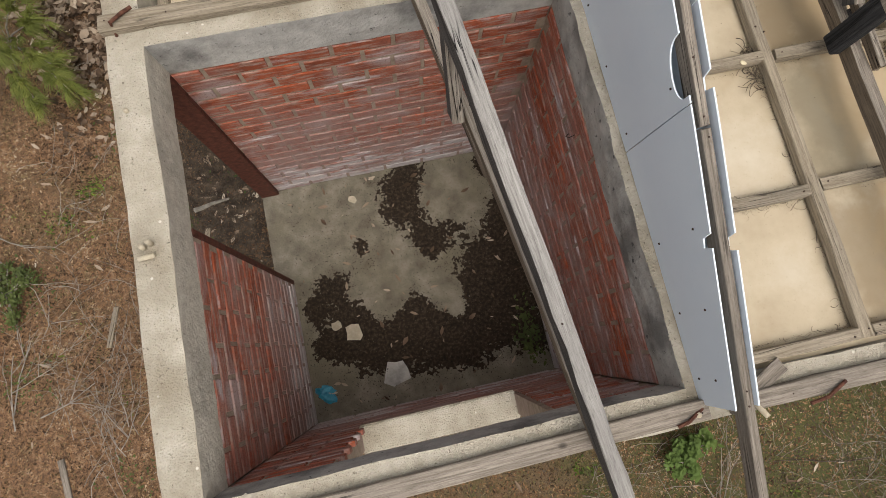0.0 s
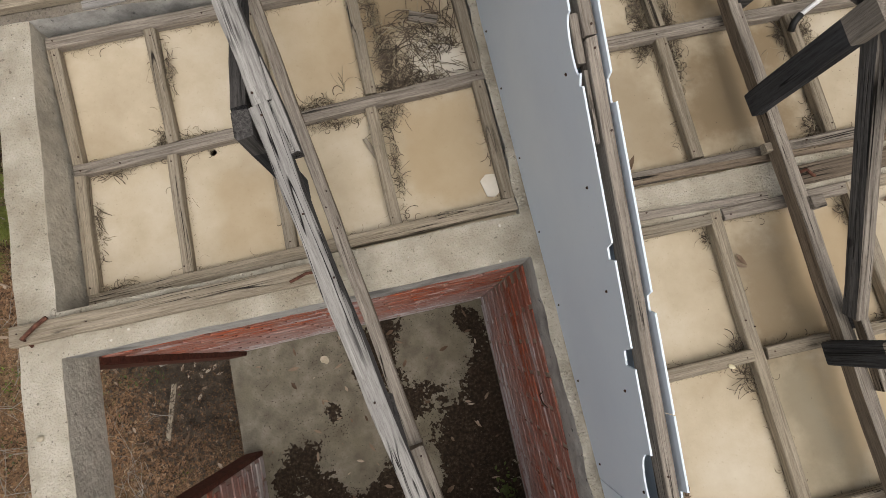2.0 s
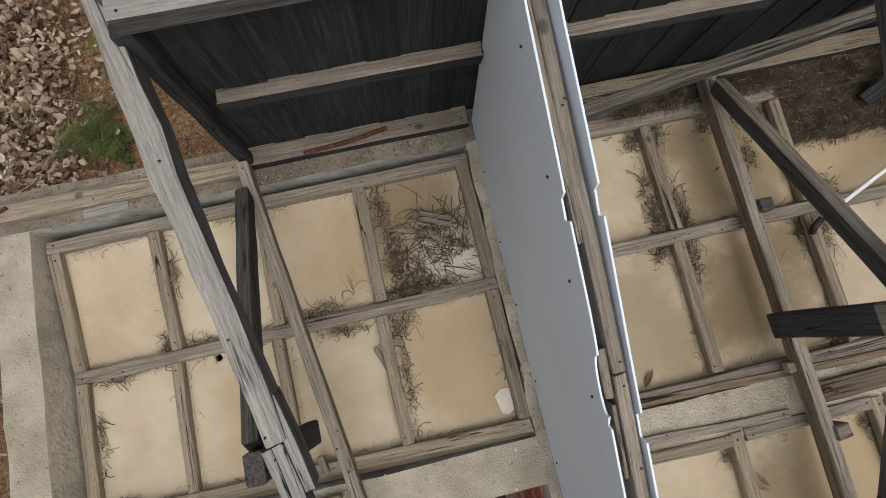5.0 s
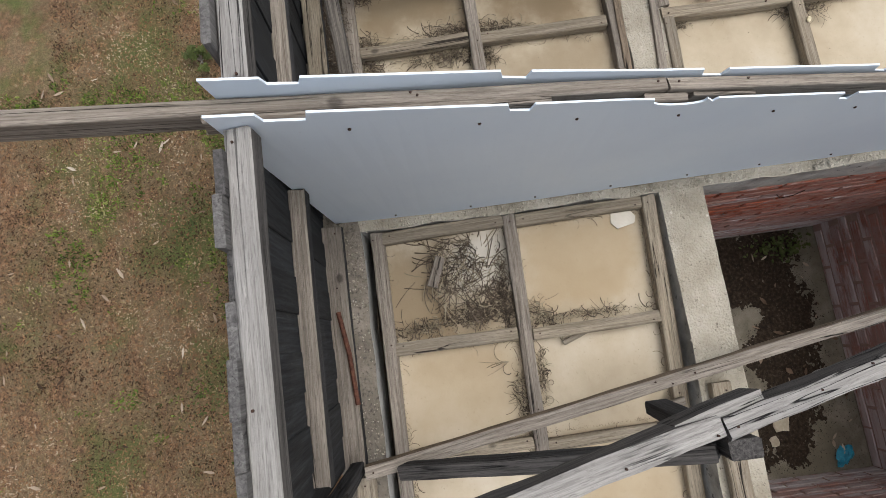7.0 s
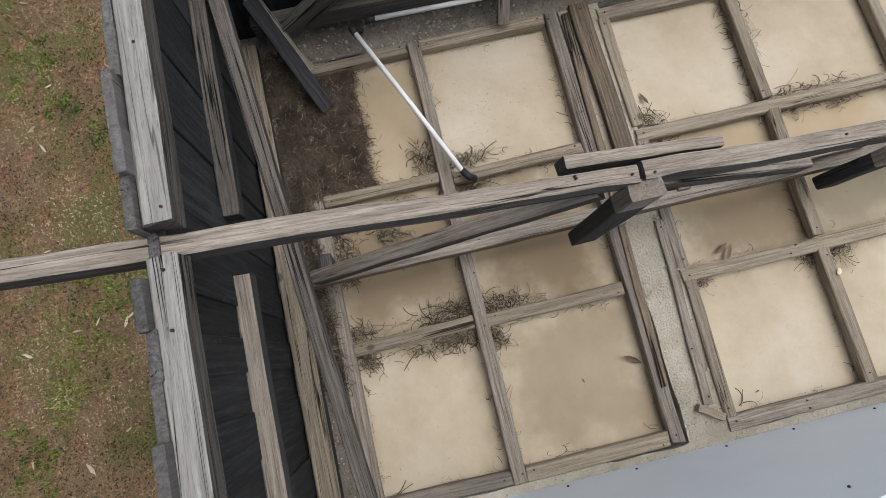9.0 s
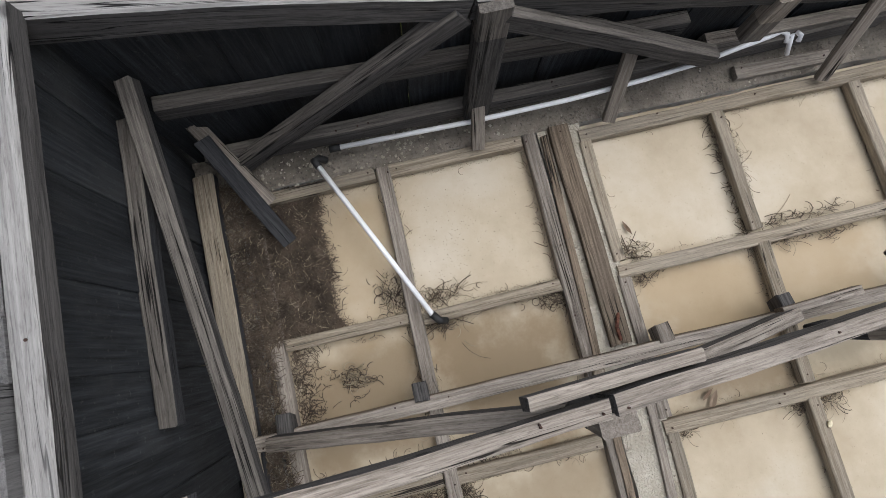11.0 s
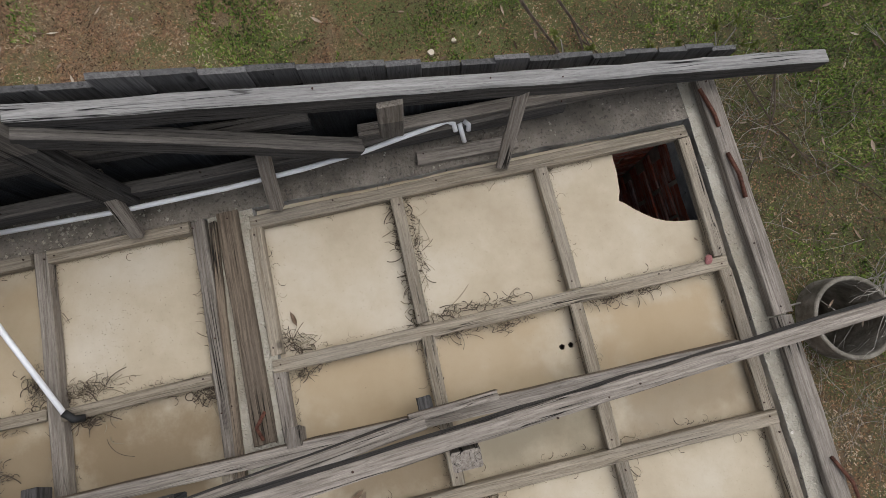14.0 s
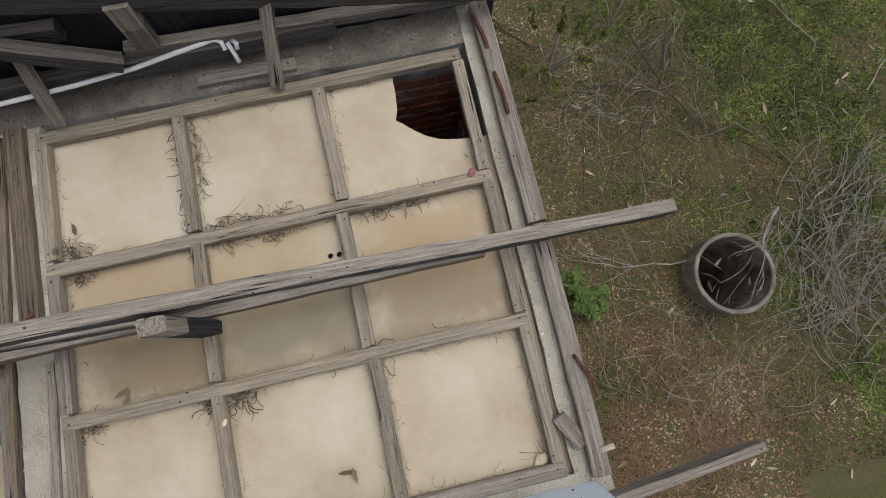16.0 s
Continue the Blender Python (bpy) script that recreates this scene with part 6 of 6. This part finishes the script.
    for d in ((3.43, -0.05, -75, 28, 0.15, 12), (3.30, -0.06, -110, 22, 0.13, 8), (3.42, -0.68, -80, 12, 0.22, 8), (3.30, -0.86, -100, 16, 0.13, 6), (3.32, -0.72, -150, 30, 0.10, 6), (3.84, -0.64, -130, 14, 0.16, 4), (2.66, -0.56, 190, 30, 0.11, 8), (2.66, -0.68, 215, 25, 0.12, 9), (2.20, -1.80, 60, 28, 0.11, 10), (2.66, -1.27, 200, 25, 0.10, 4), (2.18, -0.08, -40, 25, 0.10, 7)):
        tuft(*d, ez)

    def edges(xs, ys, zf, seed, dense):
        """Dust and short strands caught along the edges of the joists."""
        q = random.Random(seed)
        runs = [((x, a), (x, b), 0) for x in xs for a, b in zip(ys, ys[1:])] + [((a, y), (b, y), 1) for y in ys for a, b in zip(xs, xs[1:])]
        for (ax, ay), (bx, by), flat in runs:
            for side in (-1, 1):
                lively, worn = q.random(), q.uniform(0.3, 1.0)

                def spot(wide):
                    t, off = q.random(), side * (0.027 + abs(q.gauss(0, wide)))
                    px, py = ax + (bx - ax) * t, ay + (by - ay) * t
                    px, py = (px, py + off) if flat else (px + off, py)
                    ok = xs[0] < px < xs[-1] and ys[0] < py < ys[-1] and not (px > 3.5 and py < -1.45)
                    return px, py, ok and noise.noise(Vector((px * 9, py * 9, seed))) > 0.35 - worn
                for _ in range(int(dense * (4 + 14 * lively ** 2))):
                    px, py, ok = spot(0.008)
                    if ok:
                        pick(0.55).strand(px, py, zf(px, py) + q.uniform(0, 0.006), q.uniform(0.015, 0.06), 4.0, q.choice((0.0006, 0.0008, 0.0011)), 0.006 * q.random(), head=(0 if flat else math.pi / 2) + q.gauss(0, 0.4) + math.pi * q.randint(0, 1), segs=6)
                for _ in range(int(260 * worn)):
                    px, py, ok = spot(0.007)
                    if ok:
                        pick(0.45).crumb(px, py, zf(px, py) + 0.001, q.uniform(0.0008, 0.0028))
        for _ in range(dense * 60):
            px, py = q.uniform(xs[0] + 0.03, xs[-1] - 0.03), q.uniform(ys[0] + 0.03, ys[-1] - 0.03)
            if not (px > 3.5 and py < -1.45):
                pick(0.3).crumb(px, py, zf(px, py) + 0.001, 0.0006 + 0.0024 * q.random() ** 3)
    edges([0.068, 0.498, 0.96, 1.421, 1.897], [0.236, 0.836, 1.41], bz, 61, 2)
    edges([2.132, 2.730, 3.352, 3.975], [0.232, 0.860, 1.405], ez, 62, 3)
    edges([2.13, 2.732, 3.362, 3.945], [-1.846, -1.222, -0.592, 0.0], ez, 63, 2)
    for _ in range(190):
        px, py = r.gauss(3.63, 0.12), r.gauss(0.60, 0.11)
        if 3.38 < px < 3.9 and 0.26 < py < 0.82:
            dark.crumb(px, py, ez(px) + 0.002, r.uniform(0.001, 0.003))
    dark.done("dry_strands", needle_mat, "loose brown strands and dust caught along the joists", "dry grass")
    straw.done("straw_strands", straw_mat, "pale loose straw and dust caught along the joists", "dry grass")
    mat_, straw_mat_ = Stuff(53), Stuff(59)
    edge = lambda x: 1.155 + 0.035 * noise.noise(Vector((x * 7, 0, 0))) + 0.015 * noise.noise(Vector((x * 31, 3, 0)))
    step = 0.02
    for i in range(31):
        for j in range(16):
            x, y = 3.385 + step * i, 1.41 - step * j
            if y - step > edge(x) and x < 3.97:
                n = len(mat_.v)
                for dx, dy in ((0, 0), (step, 0), (step, -step), (0, -step)):
                    mat_.v.append((x + dx, y + dy, ez(x) + 0.008 + 0.004 * noise.noise(Vector(((x + dx) * 30, (y + dy) * 30, 0)))))
                mat_.f.append((n, n + 1, n + 2, n + 3))
    for _ in range(15000):
        x, y = r.uniform(3.375, 4.0), r.uniform(1.10, 1.44)
        if y > edge(x) or r.random() < 0.03:
            (straw_mat_ if r.random() < 0.06 else mat_).strand(x, y, ez(x) + r.uniform(0.002, 0.022) + (0.045 if y > 1.385 else 0), r.uniform(0.015, 0.045), 2.0, r.choice((0.0007, 0.001, 0.0014)), 0.008, segs=3)
    for _ in range(4200):
        x, y = r.uniform(2.6, 4.05), r.uniform(1.425, 1.54)
        (straw_mat_ if r.random() < 0.06 else mat_).strand(x, y, TOP + r.uniform(0, 0.022), r.uniform(0.015, 0.05), 2.0, 0.0011, 0.008, segs=3)
    for _ in range(420):
        x, y = r.uniform(3.0, 3.36), 1.375 - abs(r.gauss(0, 0.05))
        mat_.strand(x, y, ez(x) + r.uniform(0, 0.012), r.uniform(0.015, 0.05), 2.0, 0.001, 0.008, segs=3)
    mat_.done("needle_mat", needle_mat, "thick mat of brown needles against the board wall", "needles")
    straw_mat_.done("pale_needles", straw_mat, "paler dry needles lying over the brown mat", "needles")
    chips = Stuff(54)
    for _ in range(90):
        x, y = r.uniform(0.1, 1.85), r.uniform(-1.85, -0.05)
        chips.leaf(x, y, 0.010, r.uniform(0.02, 0.085), r.uniform(0.2, 0.45))
    for _ in range(12):
        x, y = r.uniform(2.2, 3.9), r.uniform(-1.85, 1.35)
        if not (x > 3.5 and y < -1.45):
            chips.leaf(x, y, E_TOP - 0.056, r.uniform(0.012, 0.04), r.uniform(0.2, 0.4))
    for x, y in ((2.775, -0.216), (2.80, -0.20), (2.282, -1.056), (2.30, -1.03), (2.36, 0.05), (2.45, 0.30), (3.52, -0.08)):
        chips.leaf(x, y, E_TOP - 0.056, r.uniform(0.06, 0.10), 0.25, 0.4)
    chips.done("fallen_leaves", leaf_mat, "dry leaves and chips fallen into the house", "leaves")
    rubble = Stuff(57)
    for x0, x1, y0, y1, n, big in ((EX0, EX0 + 0.04, SY1, NY0, 900, 0.009), (WX0 + 0.01, WX1 - 0.01, SY1, NY0, 260, 0.006), (WX1, EX0, SY0 + 0.09, SY1, 240, 0.006), (0.05, EX0, MY0 + 0.01, MY1, 240, 0.006),
                                   (EX1, FX0, MY0, MY1, 420, 0.008), (FX0, FX1 - 0.02, SY1, 0.3, 160, 0.006), (FX0, FX1 - 0.02, 0.3, NY0, 420, 0.011), (EX1, FX0, SY0 + 0.08, SY1, 260, 0.007), (0.95, EX0, NY0, NY0 + 0.09, 300, 0.005), (EX1, 2.9, NY0, NY0 + 0.07, 160, 0.005)):
        for _ in range(n):
            rubble.pebble(r.uniform(x0, x1), r.uniform(y0, y1), TOP + r.uniform(-0.002, 0.004), big * r.random() ** 2 + 0.002)
    rubble.done("mortar_rubble", concrete, "crumbled mortar and grit lying on the wall tops", "rubble")
    weed = Stuff(58)
    for _ in range(170):
        x, y = r.gauss(1.80, 0.05), r.gauss(-1.60, 0.13)
        if x < 1.90 and y > -1.86:
            weed.leaf(x, y, r.uniform(0.005, 0.05), r.uniform(0.02, 0.05), 0.5, 0.3)
    weed.done("floor_weeds", shrub_mat, "small green weeds growing from soil at the wall's foot", "weeds")


debris()


def flat_scrap(name, at, size, seed, material, label, category, turn=0.0, z=0.006):
    r = random.Random(seed)
    n = 9
    out = [(size * (0.7 + 0.5 * r.random()) * math.cos(2 * math.pi * i / n), size * (0.7 + 0.5 * r.random()) * math.sin(2 * math.pi * i / n)) for i in range(n)]
    return part(name, plate_bm(out, z, "z"), material, None, label, pose(at[0], at[1], at[2], r.uniform(-3, 3), r.uniform(-3, 3), turn), category=category)


card = surface("dirty_plaster_scrap", [(0.3, (0.35, 0.30, 0.22)), (0.7, (0.55, 0.49, 0.38))], scale=20, bump=0.2, vary=0.1)
foam = surface("yellowed_foam", [(0.3, (0.45, 0.38, 0.22)), (0.7, (0.66, 0.60, 0.44))], scale=40, bump=0.5, fine=120)
rag = surface("faded_red_cloth", [(0.3, (0.16, 0.05, 0.05)), (0.7, (0.34, 0.15, 0.14))], scale=40, bump=0.5, fine=200)
blue = surface("blue_plastic", [(0.3, (0.01, 0.16, 0.26)), (0.7, (0.04, 0.34, 0.48))], scale=25, bump=0.6, fine=40, rough=0.35, spec=0.5)
flat_scrap("plaster_scrap", (0.43, -1.28, 0.014), 0.075, 1, card, "pale triangular plaster scrap on dark soil", "scrap", 20)
flat_scrap("plaster_scrap", (0.30, -1.20, 0.014), 0.04, 2, card, "small pale plaster scrap on dark soil", "scrap", 60)
flat_scrap("stone_slab", (0.70, -1.66, 0.012), 0.11, 3, concrete_grey, "flat broken mortar slab on the floor", "stone", 10, 0.02)
flat_scrap("plaster_scrap", (0.62, -0.20, 0.003), 0.035, 4, card, "small pale plaster scrap on the concrete floor", "scrap", 10)
flat_scrap("board_scrap", (1.85, 0.345, b_top(1.85) - 0.045), 0.05, 5, surface("chalky_white_scrap", [(0.3, (0.6, 0.55, 0.45)), (0.7, (0.72, 0.68, 0.6))], vary=0), "white flake lying on the ceiling board", "scrap", 70)
flat_scrap("pale_stone", (5.87, -1.17, gh(5.87, -1.17) + 0.01), 0.032, 6, card, "white stone lying on the grass", "stone", 70, 0.03)
flat_scrap("pale_stone", (5.95, -1.40, gh(5.95, -1.4) + 0.01), 0.024, 7, card, "white stone lying on the grass", "stone", 10, 0.03)
flat_scrap("pale_stone", (5.6, -0.05, gh(5.6, -0.05) + 0.01), 0.028, 8, card, "white stone lying on the grass", "stone", 30, 0.03)


def crumpled(name, at, size, material, label, category, seed):
    bm = bmesh.new()
    bmesh.ops.create_icosphere(bm, subdivisions=3, radius=size)
    for v in bm.verts:
        d = noise.noise(v.co * 22 + Vector((seed, 0, 0))) * 0.5 + noise.noise(v.co * 55) * 0.3
        v.co *= 1 + d
        v.co.x *= 1.5
        v.co.z = max(v.co.z * 0.5, -0.01)
    return part(name, bm, material, None, label, pose(*at, 0, 0, -35), category=category)


crumpled("plastic_bag", (0.13, -1.70, 0.012), 0.055, blue, "crumpled blue plastic bag in the corner", "plastic bag", 2)
crumpled("foam_lump", (2.167, -1.784, E_TOP - 0.048), 0.022, foam, "lump of yellowed foam on the ceiling board", "foam", 3)
crumpled("foam_lump", (2.596, -0.605, E_TOP + 0.006), 0.010, foam, "lump of yellowed foam on a joist", "foam", 4)
crumpled("cloth_rag", (3.380, -1.786, E_TOP + 0.004), 0.015, rag, "faded red rag lying on a joist", "rag", 5)
crumpled("foam_lump", (3.654, 1.385, E_TOP - 0.035), 0.014, card, "pale plaster crumb among brown needles", "foam", 6)
beam("timber_offcut", (1.66, 1.20, b_top(1.7) - 0.01), (1.78, 1.15, b_top(1.7) - 0.005), 0.045, 0.035, wood_grey, None, label="small grey timber offcut lying in a bird's nest", category="offcut")
beam("timber_offcut", (1.40, 0.55, b_top(1.4) - 0.03), (1.35, 0.68, b_top(1.4) - 0.03), 0.022, 0.014, wood_pale, None, label="thin split of pale timber on the ceiling board", category="offcut")
beam("timber_offcut", (-0.78, -0.55, gh(-0.8, -0.5) + 0.02), (-0.66, -0.12, gh(-0.7, -0.1) + 0.025), 0.04, 0.02, wood_pale, None, label="broken pale plank lying outside the doorway", category="offcut")
beam("timber_offcut", (-1.52, -0.62, gh(-1.5, -0.6) + 0.02), (-1.60, -0.95, gh(-1.6, -0.9) + 0.02), 0.04, 0.02, wood_pale, None, label="weathered piece of plank on the red earth", category="offcut")
beam("timber_offcut", (-2.05, -1.75, gh(-2.05, -1.75) + 0.02), (-2.0, -2.2, gh(-2.0, -2.2) + 0.02), 0.05, 0.02, wood_grey, None, label="weathered piece of plank on the red earth", category="offcut")
beam("timber_offcut", (2.22, 0.12, TOP + 0.03), (2.16, 0.03, TOP + 0.03), 0.03, 0.03, wood_pale, None, label="short block of pale timber on the concrete beam", category="offcut")
beam("timber_offcut", (2.20, -1.955, TOP + 0.03), (2.33, -1.885, TOP + 0.032), 0.06, 0.014, wood_grey, None, label="flat grey board scrap at the corner of the joists", category="offcut")


part("wire", rod_bm([(1.935, -0.591, 1.70), (1.905, -0.61, 1.70), (1.90, -0.64, 1.76), (1.905, -0.655, 1.83)], 0.0025, 5), nail_mat, None, "bent end of dark wire sticking out of the brick wall", category="wire")


# plumbing on the east wall
def pipes():
    th = thing("water_pipe", (4.032, 0.515, TOP), "white plastic water pipe with black rubber elbows", "pipe")
    part("pipe", rod_bm([(4.002, 1.091, 2.318), (3.663, 0.934, 2.283), (3.344, 0.787, 2.234)], 0.0105, 10), pvc, th, smooth=True)
    part("elbow", rod_bm([(4.002, 1.091, 2.318), (4.032, 1.105, 2.313), (4.047, 1.089, 2.293), (4.041, 1.065, 2.268)], 0.015, 10), rubber, th, "black rubber elbow", smooth=True)
    part("elbow", rod_bm([(3.354, 0.792, 2.236), (3.323, 0.767, 2.221), (3.318, 0.742, 2.195)], 0.015, 10), rubber, th, "black rubber elbow", smooth=True)
    th = thing("water_pipe", (4.070, 0.013, TOP), "white plastic water pipe running along the board wall", "pipe")
    part("pipe", rod_bm([(4.076, 1.002, 2.285), (4.060, 0.463, 2.295), (4.060, 0.05, 2.305), (4.070, -0.25, 2.316), (4.086, -0.50, 2.329), (4.108, -0.66, 2.339), (4.124, -0.79, 2.347), (4.136, -0.846, 2.345), (4.124, -0.873, 2.335), (4.101, -0.878, 2.310)], 0.0105, 10), pvc, th, smooth=True)
    part("elbow", rod_bm([(4.077, 1.042, 2.285), (4.076, 0.998, 2.285)], 0.015, 10), rubber, th, "black rubber socket", smooth=True)
    part("outlet", rod_bm([(4.121, -0.897, 2.330), (4.073, -0.911, 2.250)], 0.0105, 10), pvc, th, smooth=True)
    part("outlet", rod_bm([(4.128, -0.917, 2.330), (4.108, -0.932, 2.330), (4.094, -0.928, 2.310)], 0.0105, 10), pvc, th, smooth=True)


pipes()


def conduit_stub(points, label):
    return part("conduit_stub", rod_bm(points, 0.011, 10), card, None, label, category="conduit", group="conduit stubs", smooth=True)


CS = "stub of white conduit sticking out of the concrete beam"
conduit_stub([(-0.095, -0.93, TOP + 0.014), (-0.03, -0.925, TOP + 0.016)], CS)
conduit_stub([(-0.075, -0.885, TOP - 0.01), (-0.070, -0.885, TOP + 0.04)], CS)
conduit_stub([(-0.045, -0.875, TOP - 0.01), (-0.040, -0.872, TOP + 0.045)], CS)
conduit_stub([(-0.075, -0.28, TOP - 0.01), (-0.075, -0.28, TOP + 0.012)], CS)
conduit_stub([(2.165, -1.99, TOP + 0.02), (2.185, -2.06, TOP + 0.07)], CS)
conduit_stub([(1.93, -2.00, TOP - 0.01), (1.932, -2.0, TOP + 0.05)], CS)


rust_mat = surface("flaking_rust", [(0.3, (0.045, 0.018, 0.012)), (0.55, (0.12, 0.050, 0.032)), (0.8, (0.20, 0.095, 0.06))], scale=50, rough=0.9, bump=0.5, fine=150)


def iron_rod(points, label, radius=0.005):
    return part("iron_rod", rod_bm(points, radius * 1.25, 7), rust_mat, None, label, category="iron rod", group="rusty rods")


IR = "bent rusty iron rod holding down a plank"
iron_rod([(-0.075, 0.075, TOP), (-0.07, 0.10, TOP + 0.06), (-0.02, 0.14, TOP + 0.055), (0.02, 0.165, TOP + 0.05)], IR, 0.007)
iron_rod([(-0.10, 1.52, TOP), (-0.08, 1.545, TOP + 0.055), (-0.01, 1.575, TOP + 0.05)], IR, 0.007)
iron_rod([(0.95, 0.10, TOP + 0.045), (1.02, 0.12, TOP + 0.052), (1.08, 0.115, TOP + 0.047)], IR)
iron_rod([(4.10, -1.955, TOP + 0.055), (3.98, -1.980, TOP + 0.06), (3.92, -1.985, TOP + 0.055)], IR, 0.007)
iron_rod([(3.80, -1.985, TOP + 0.055), (3.70, -1.995, TOP + 0.07), (3.60, -2.000, TOP + 0.055)], IR, 0.007)
iron_rod([(2.55, -2.005, TOP + 0.045), (2.45, -2.045, TOP + 0.06), (2.38, -2.055, TOP + 0.05)], IR, 0.006)
iron_rod([(2.02, -1.955, TOP + 0.02), (1.88, -2.015, TOP + 0.055), (1.84, -2.025, TOP + 0.045)], IR, 0.006)
iron_rod([(3.19, 0.075, TOP + 0.03), (3.14, 0.105, TOP + 0.06), (3.09, 0.095, TOP + 0.035)], IR, 0.006)
iron_rod([(1.23, 1.545, 2.239), (1.43, 1.557, 2.244), (1.60, 1.585, 2.241)], "long rusty strap lying on the plate of the board wall", 0.008)


# ---- bricks of the inner wall faces ----
BL, BH, COURSE, PITCH = 0.293, 0.078, 0.0967, 0.313
brick_meshes = {}


def brick_mesh(length):
    key = round(length, 2)
    if key not in brick_meshes:
        bm = box_bm(0, key, -0.03, 0.0, 0, BH, bevel=0)
        bmesh.ops.bevel(bm, geom=[e for e in bm.edges if all(abs(v.co.y) < 1e-6 for v in e.verts)], offset=0.004, segments=1, affect="EDGES")
        me = bpy.data.meshes.new("brick")
        bm.to_mesh(me)
        bm.free()
        me.materials.append(brick_mat)
        brick_meshes[key] = me
    return brick_meshes[key]


def lay_bricks(parent, start, way, out, length, gaps=(), z_to=SPRING, z_from=0.0, seed=1):
    """Bricks in running bond on a wall face: start corner, direction, outward normal; gaps: (from, to, low, high) openings."""
    r = random.Random(seed)
    x, o = Vector(way), Vector(out)
    rot = Matrix((x, -o if x.cross(-o).z < 0 else o, Vector((0, 0, 1)))).transposed().to_4x4()
    flip = x.cross(o).z < 0
    for c in range(int((z_to - z_from + 0.01) / COURSE)):
        z = z_from + c * COURSE + 0.006
        s = -PITCH / 2 * (c % 2) - r.uniform(0, 0.02)
        while s < length:
            a, b = max(s, 0.003), min(s + BL, length - 0.003)
            s += PITCH
            spans = [(a, b)]
            for g0, g1, lo, hi in gaps:
                if lo < z + BH / 2 < hi:
                    spans = [q for u, v in spans for q in ((u, min(v, g0)), (max(u, g1), v)) if q[1] - q[0] > 0.04]
            for u, v in spans:
                if v - u < 0.04:
                    continue
                d = r.uniform(0.006, 0.011)
                me = brick_mesh(v - u)
                if flip:
                    m = Matrix((-x, o, Vector((0, 0, 1)))).transposed().to_4x4()
                    m.translation = Vector(start) + x * v + o * d + Vector((0, 0, z))
                else:
                    m = Matrix((x, o, Vector((0, 0, 1)))).transposed().to_4x4()
                    m.translation = Vector(start) + x * u + o * d + Vector((0, 0, z))
                m = m @ Matrix.Rotation(r.uniform(-0.006, 0.006), 4, "Y")
                part("brick", me, None, parent, m=m)


lay_bricks(wall_cross, (WX1, MY0 + IN, 0), (1, 0, 0), (0, -1, 0), EX0 - WX1, seed=2)
lay_bricks(wall_mid, (EX0 + IN, SY1, 0), (0, 1, 0), (-1, 0, 0), MY0 - SY1, seed=3)
lay_bricks(wall_west_a, (WX1 - IN, SY1, 0), (0, 1, 0), (1, 0, 0), -0.80 - SY1, seed=4)
lay_bricks(wall_south, (WX1, SY1 - IN, 0), (1, 0, 0), (0, 1, 0), EX0 - WX1, [(WIN[0], WIN[1], WIN[2], 2.946)], seed=5)
lay_bricks(wall_east, (FX0 + IN, SY1, 0), (0, 1, 0), (-1, 0, 0), 0.6, z_from=0.967, seed=6)
lay_bricks(wall_south_b, (3.35, SY1 - IN, 0), (1, 0, 0), (0, 1, 0), FX0 - 3.35, z_from=0.967, seed=7)
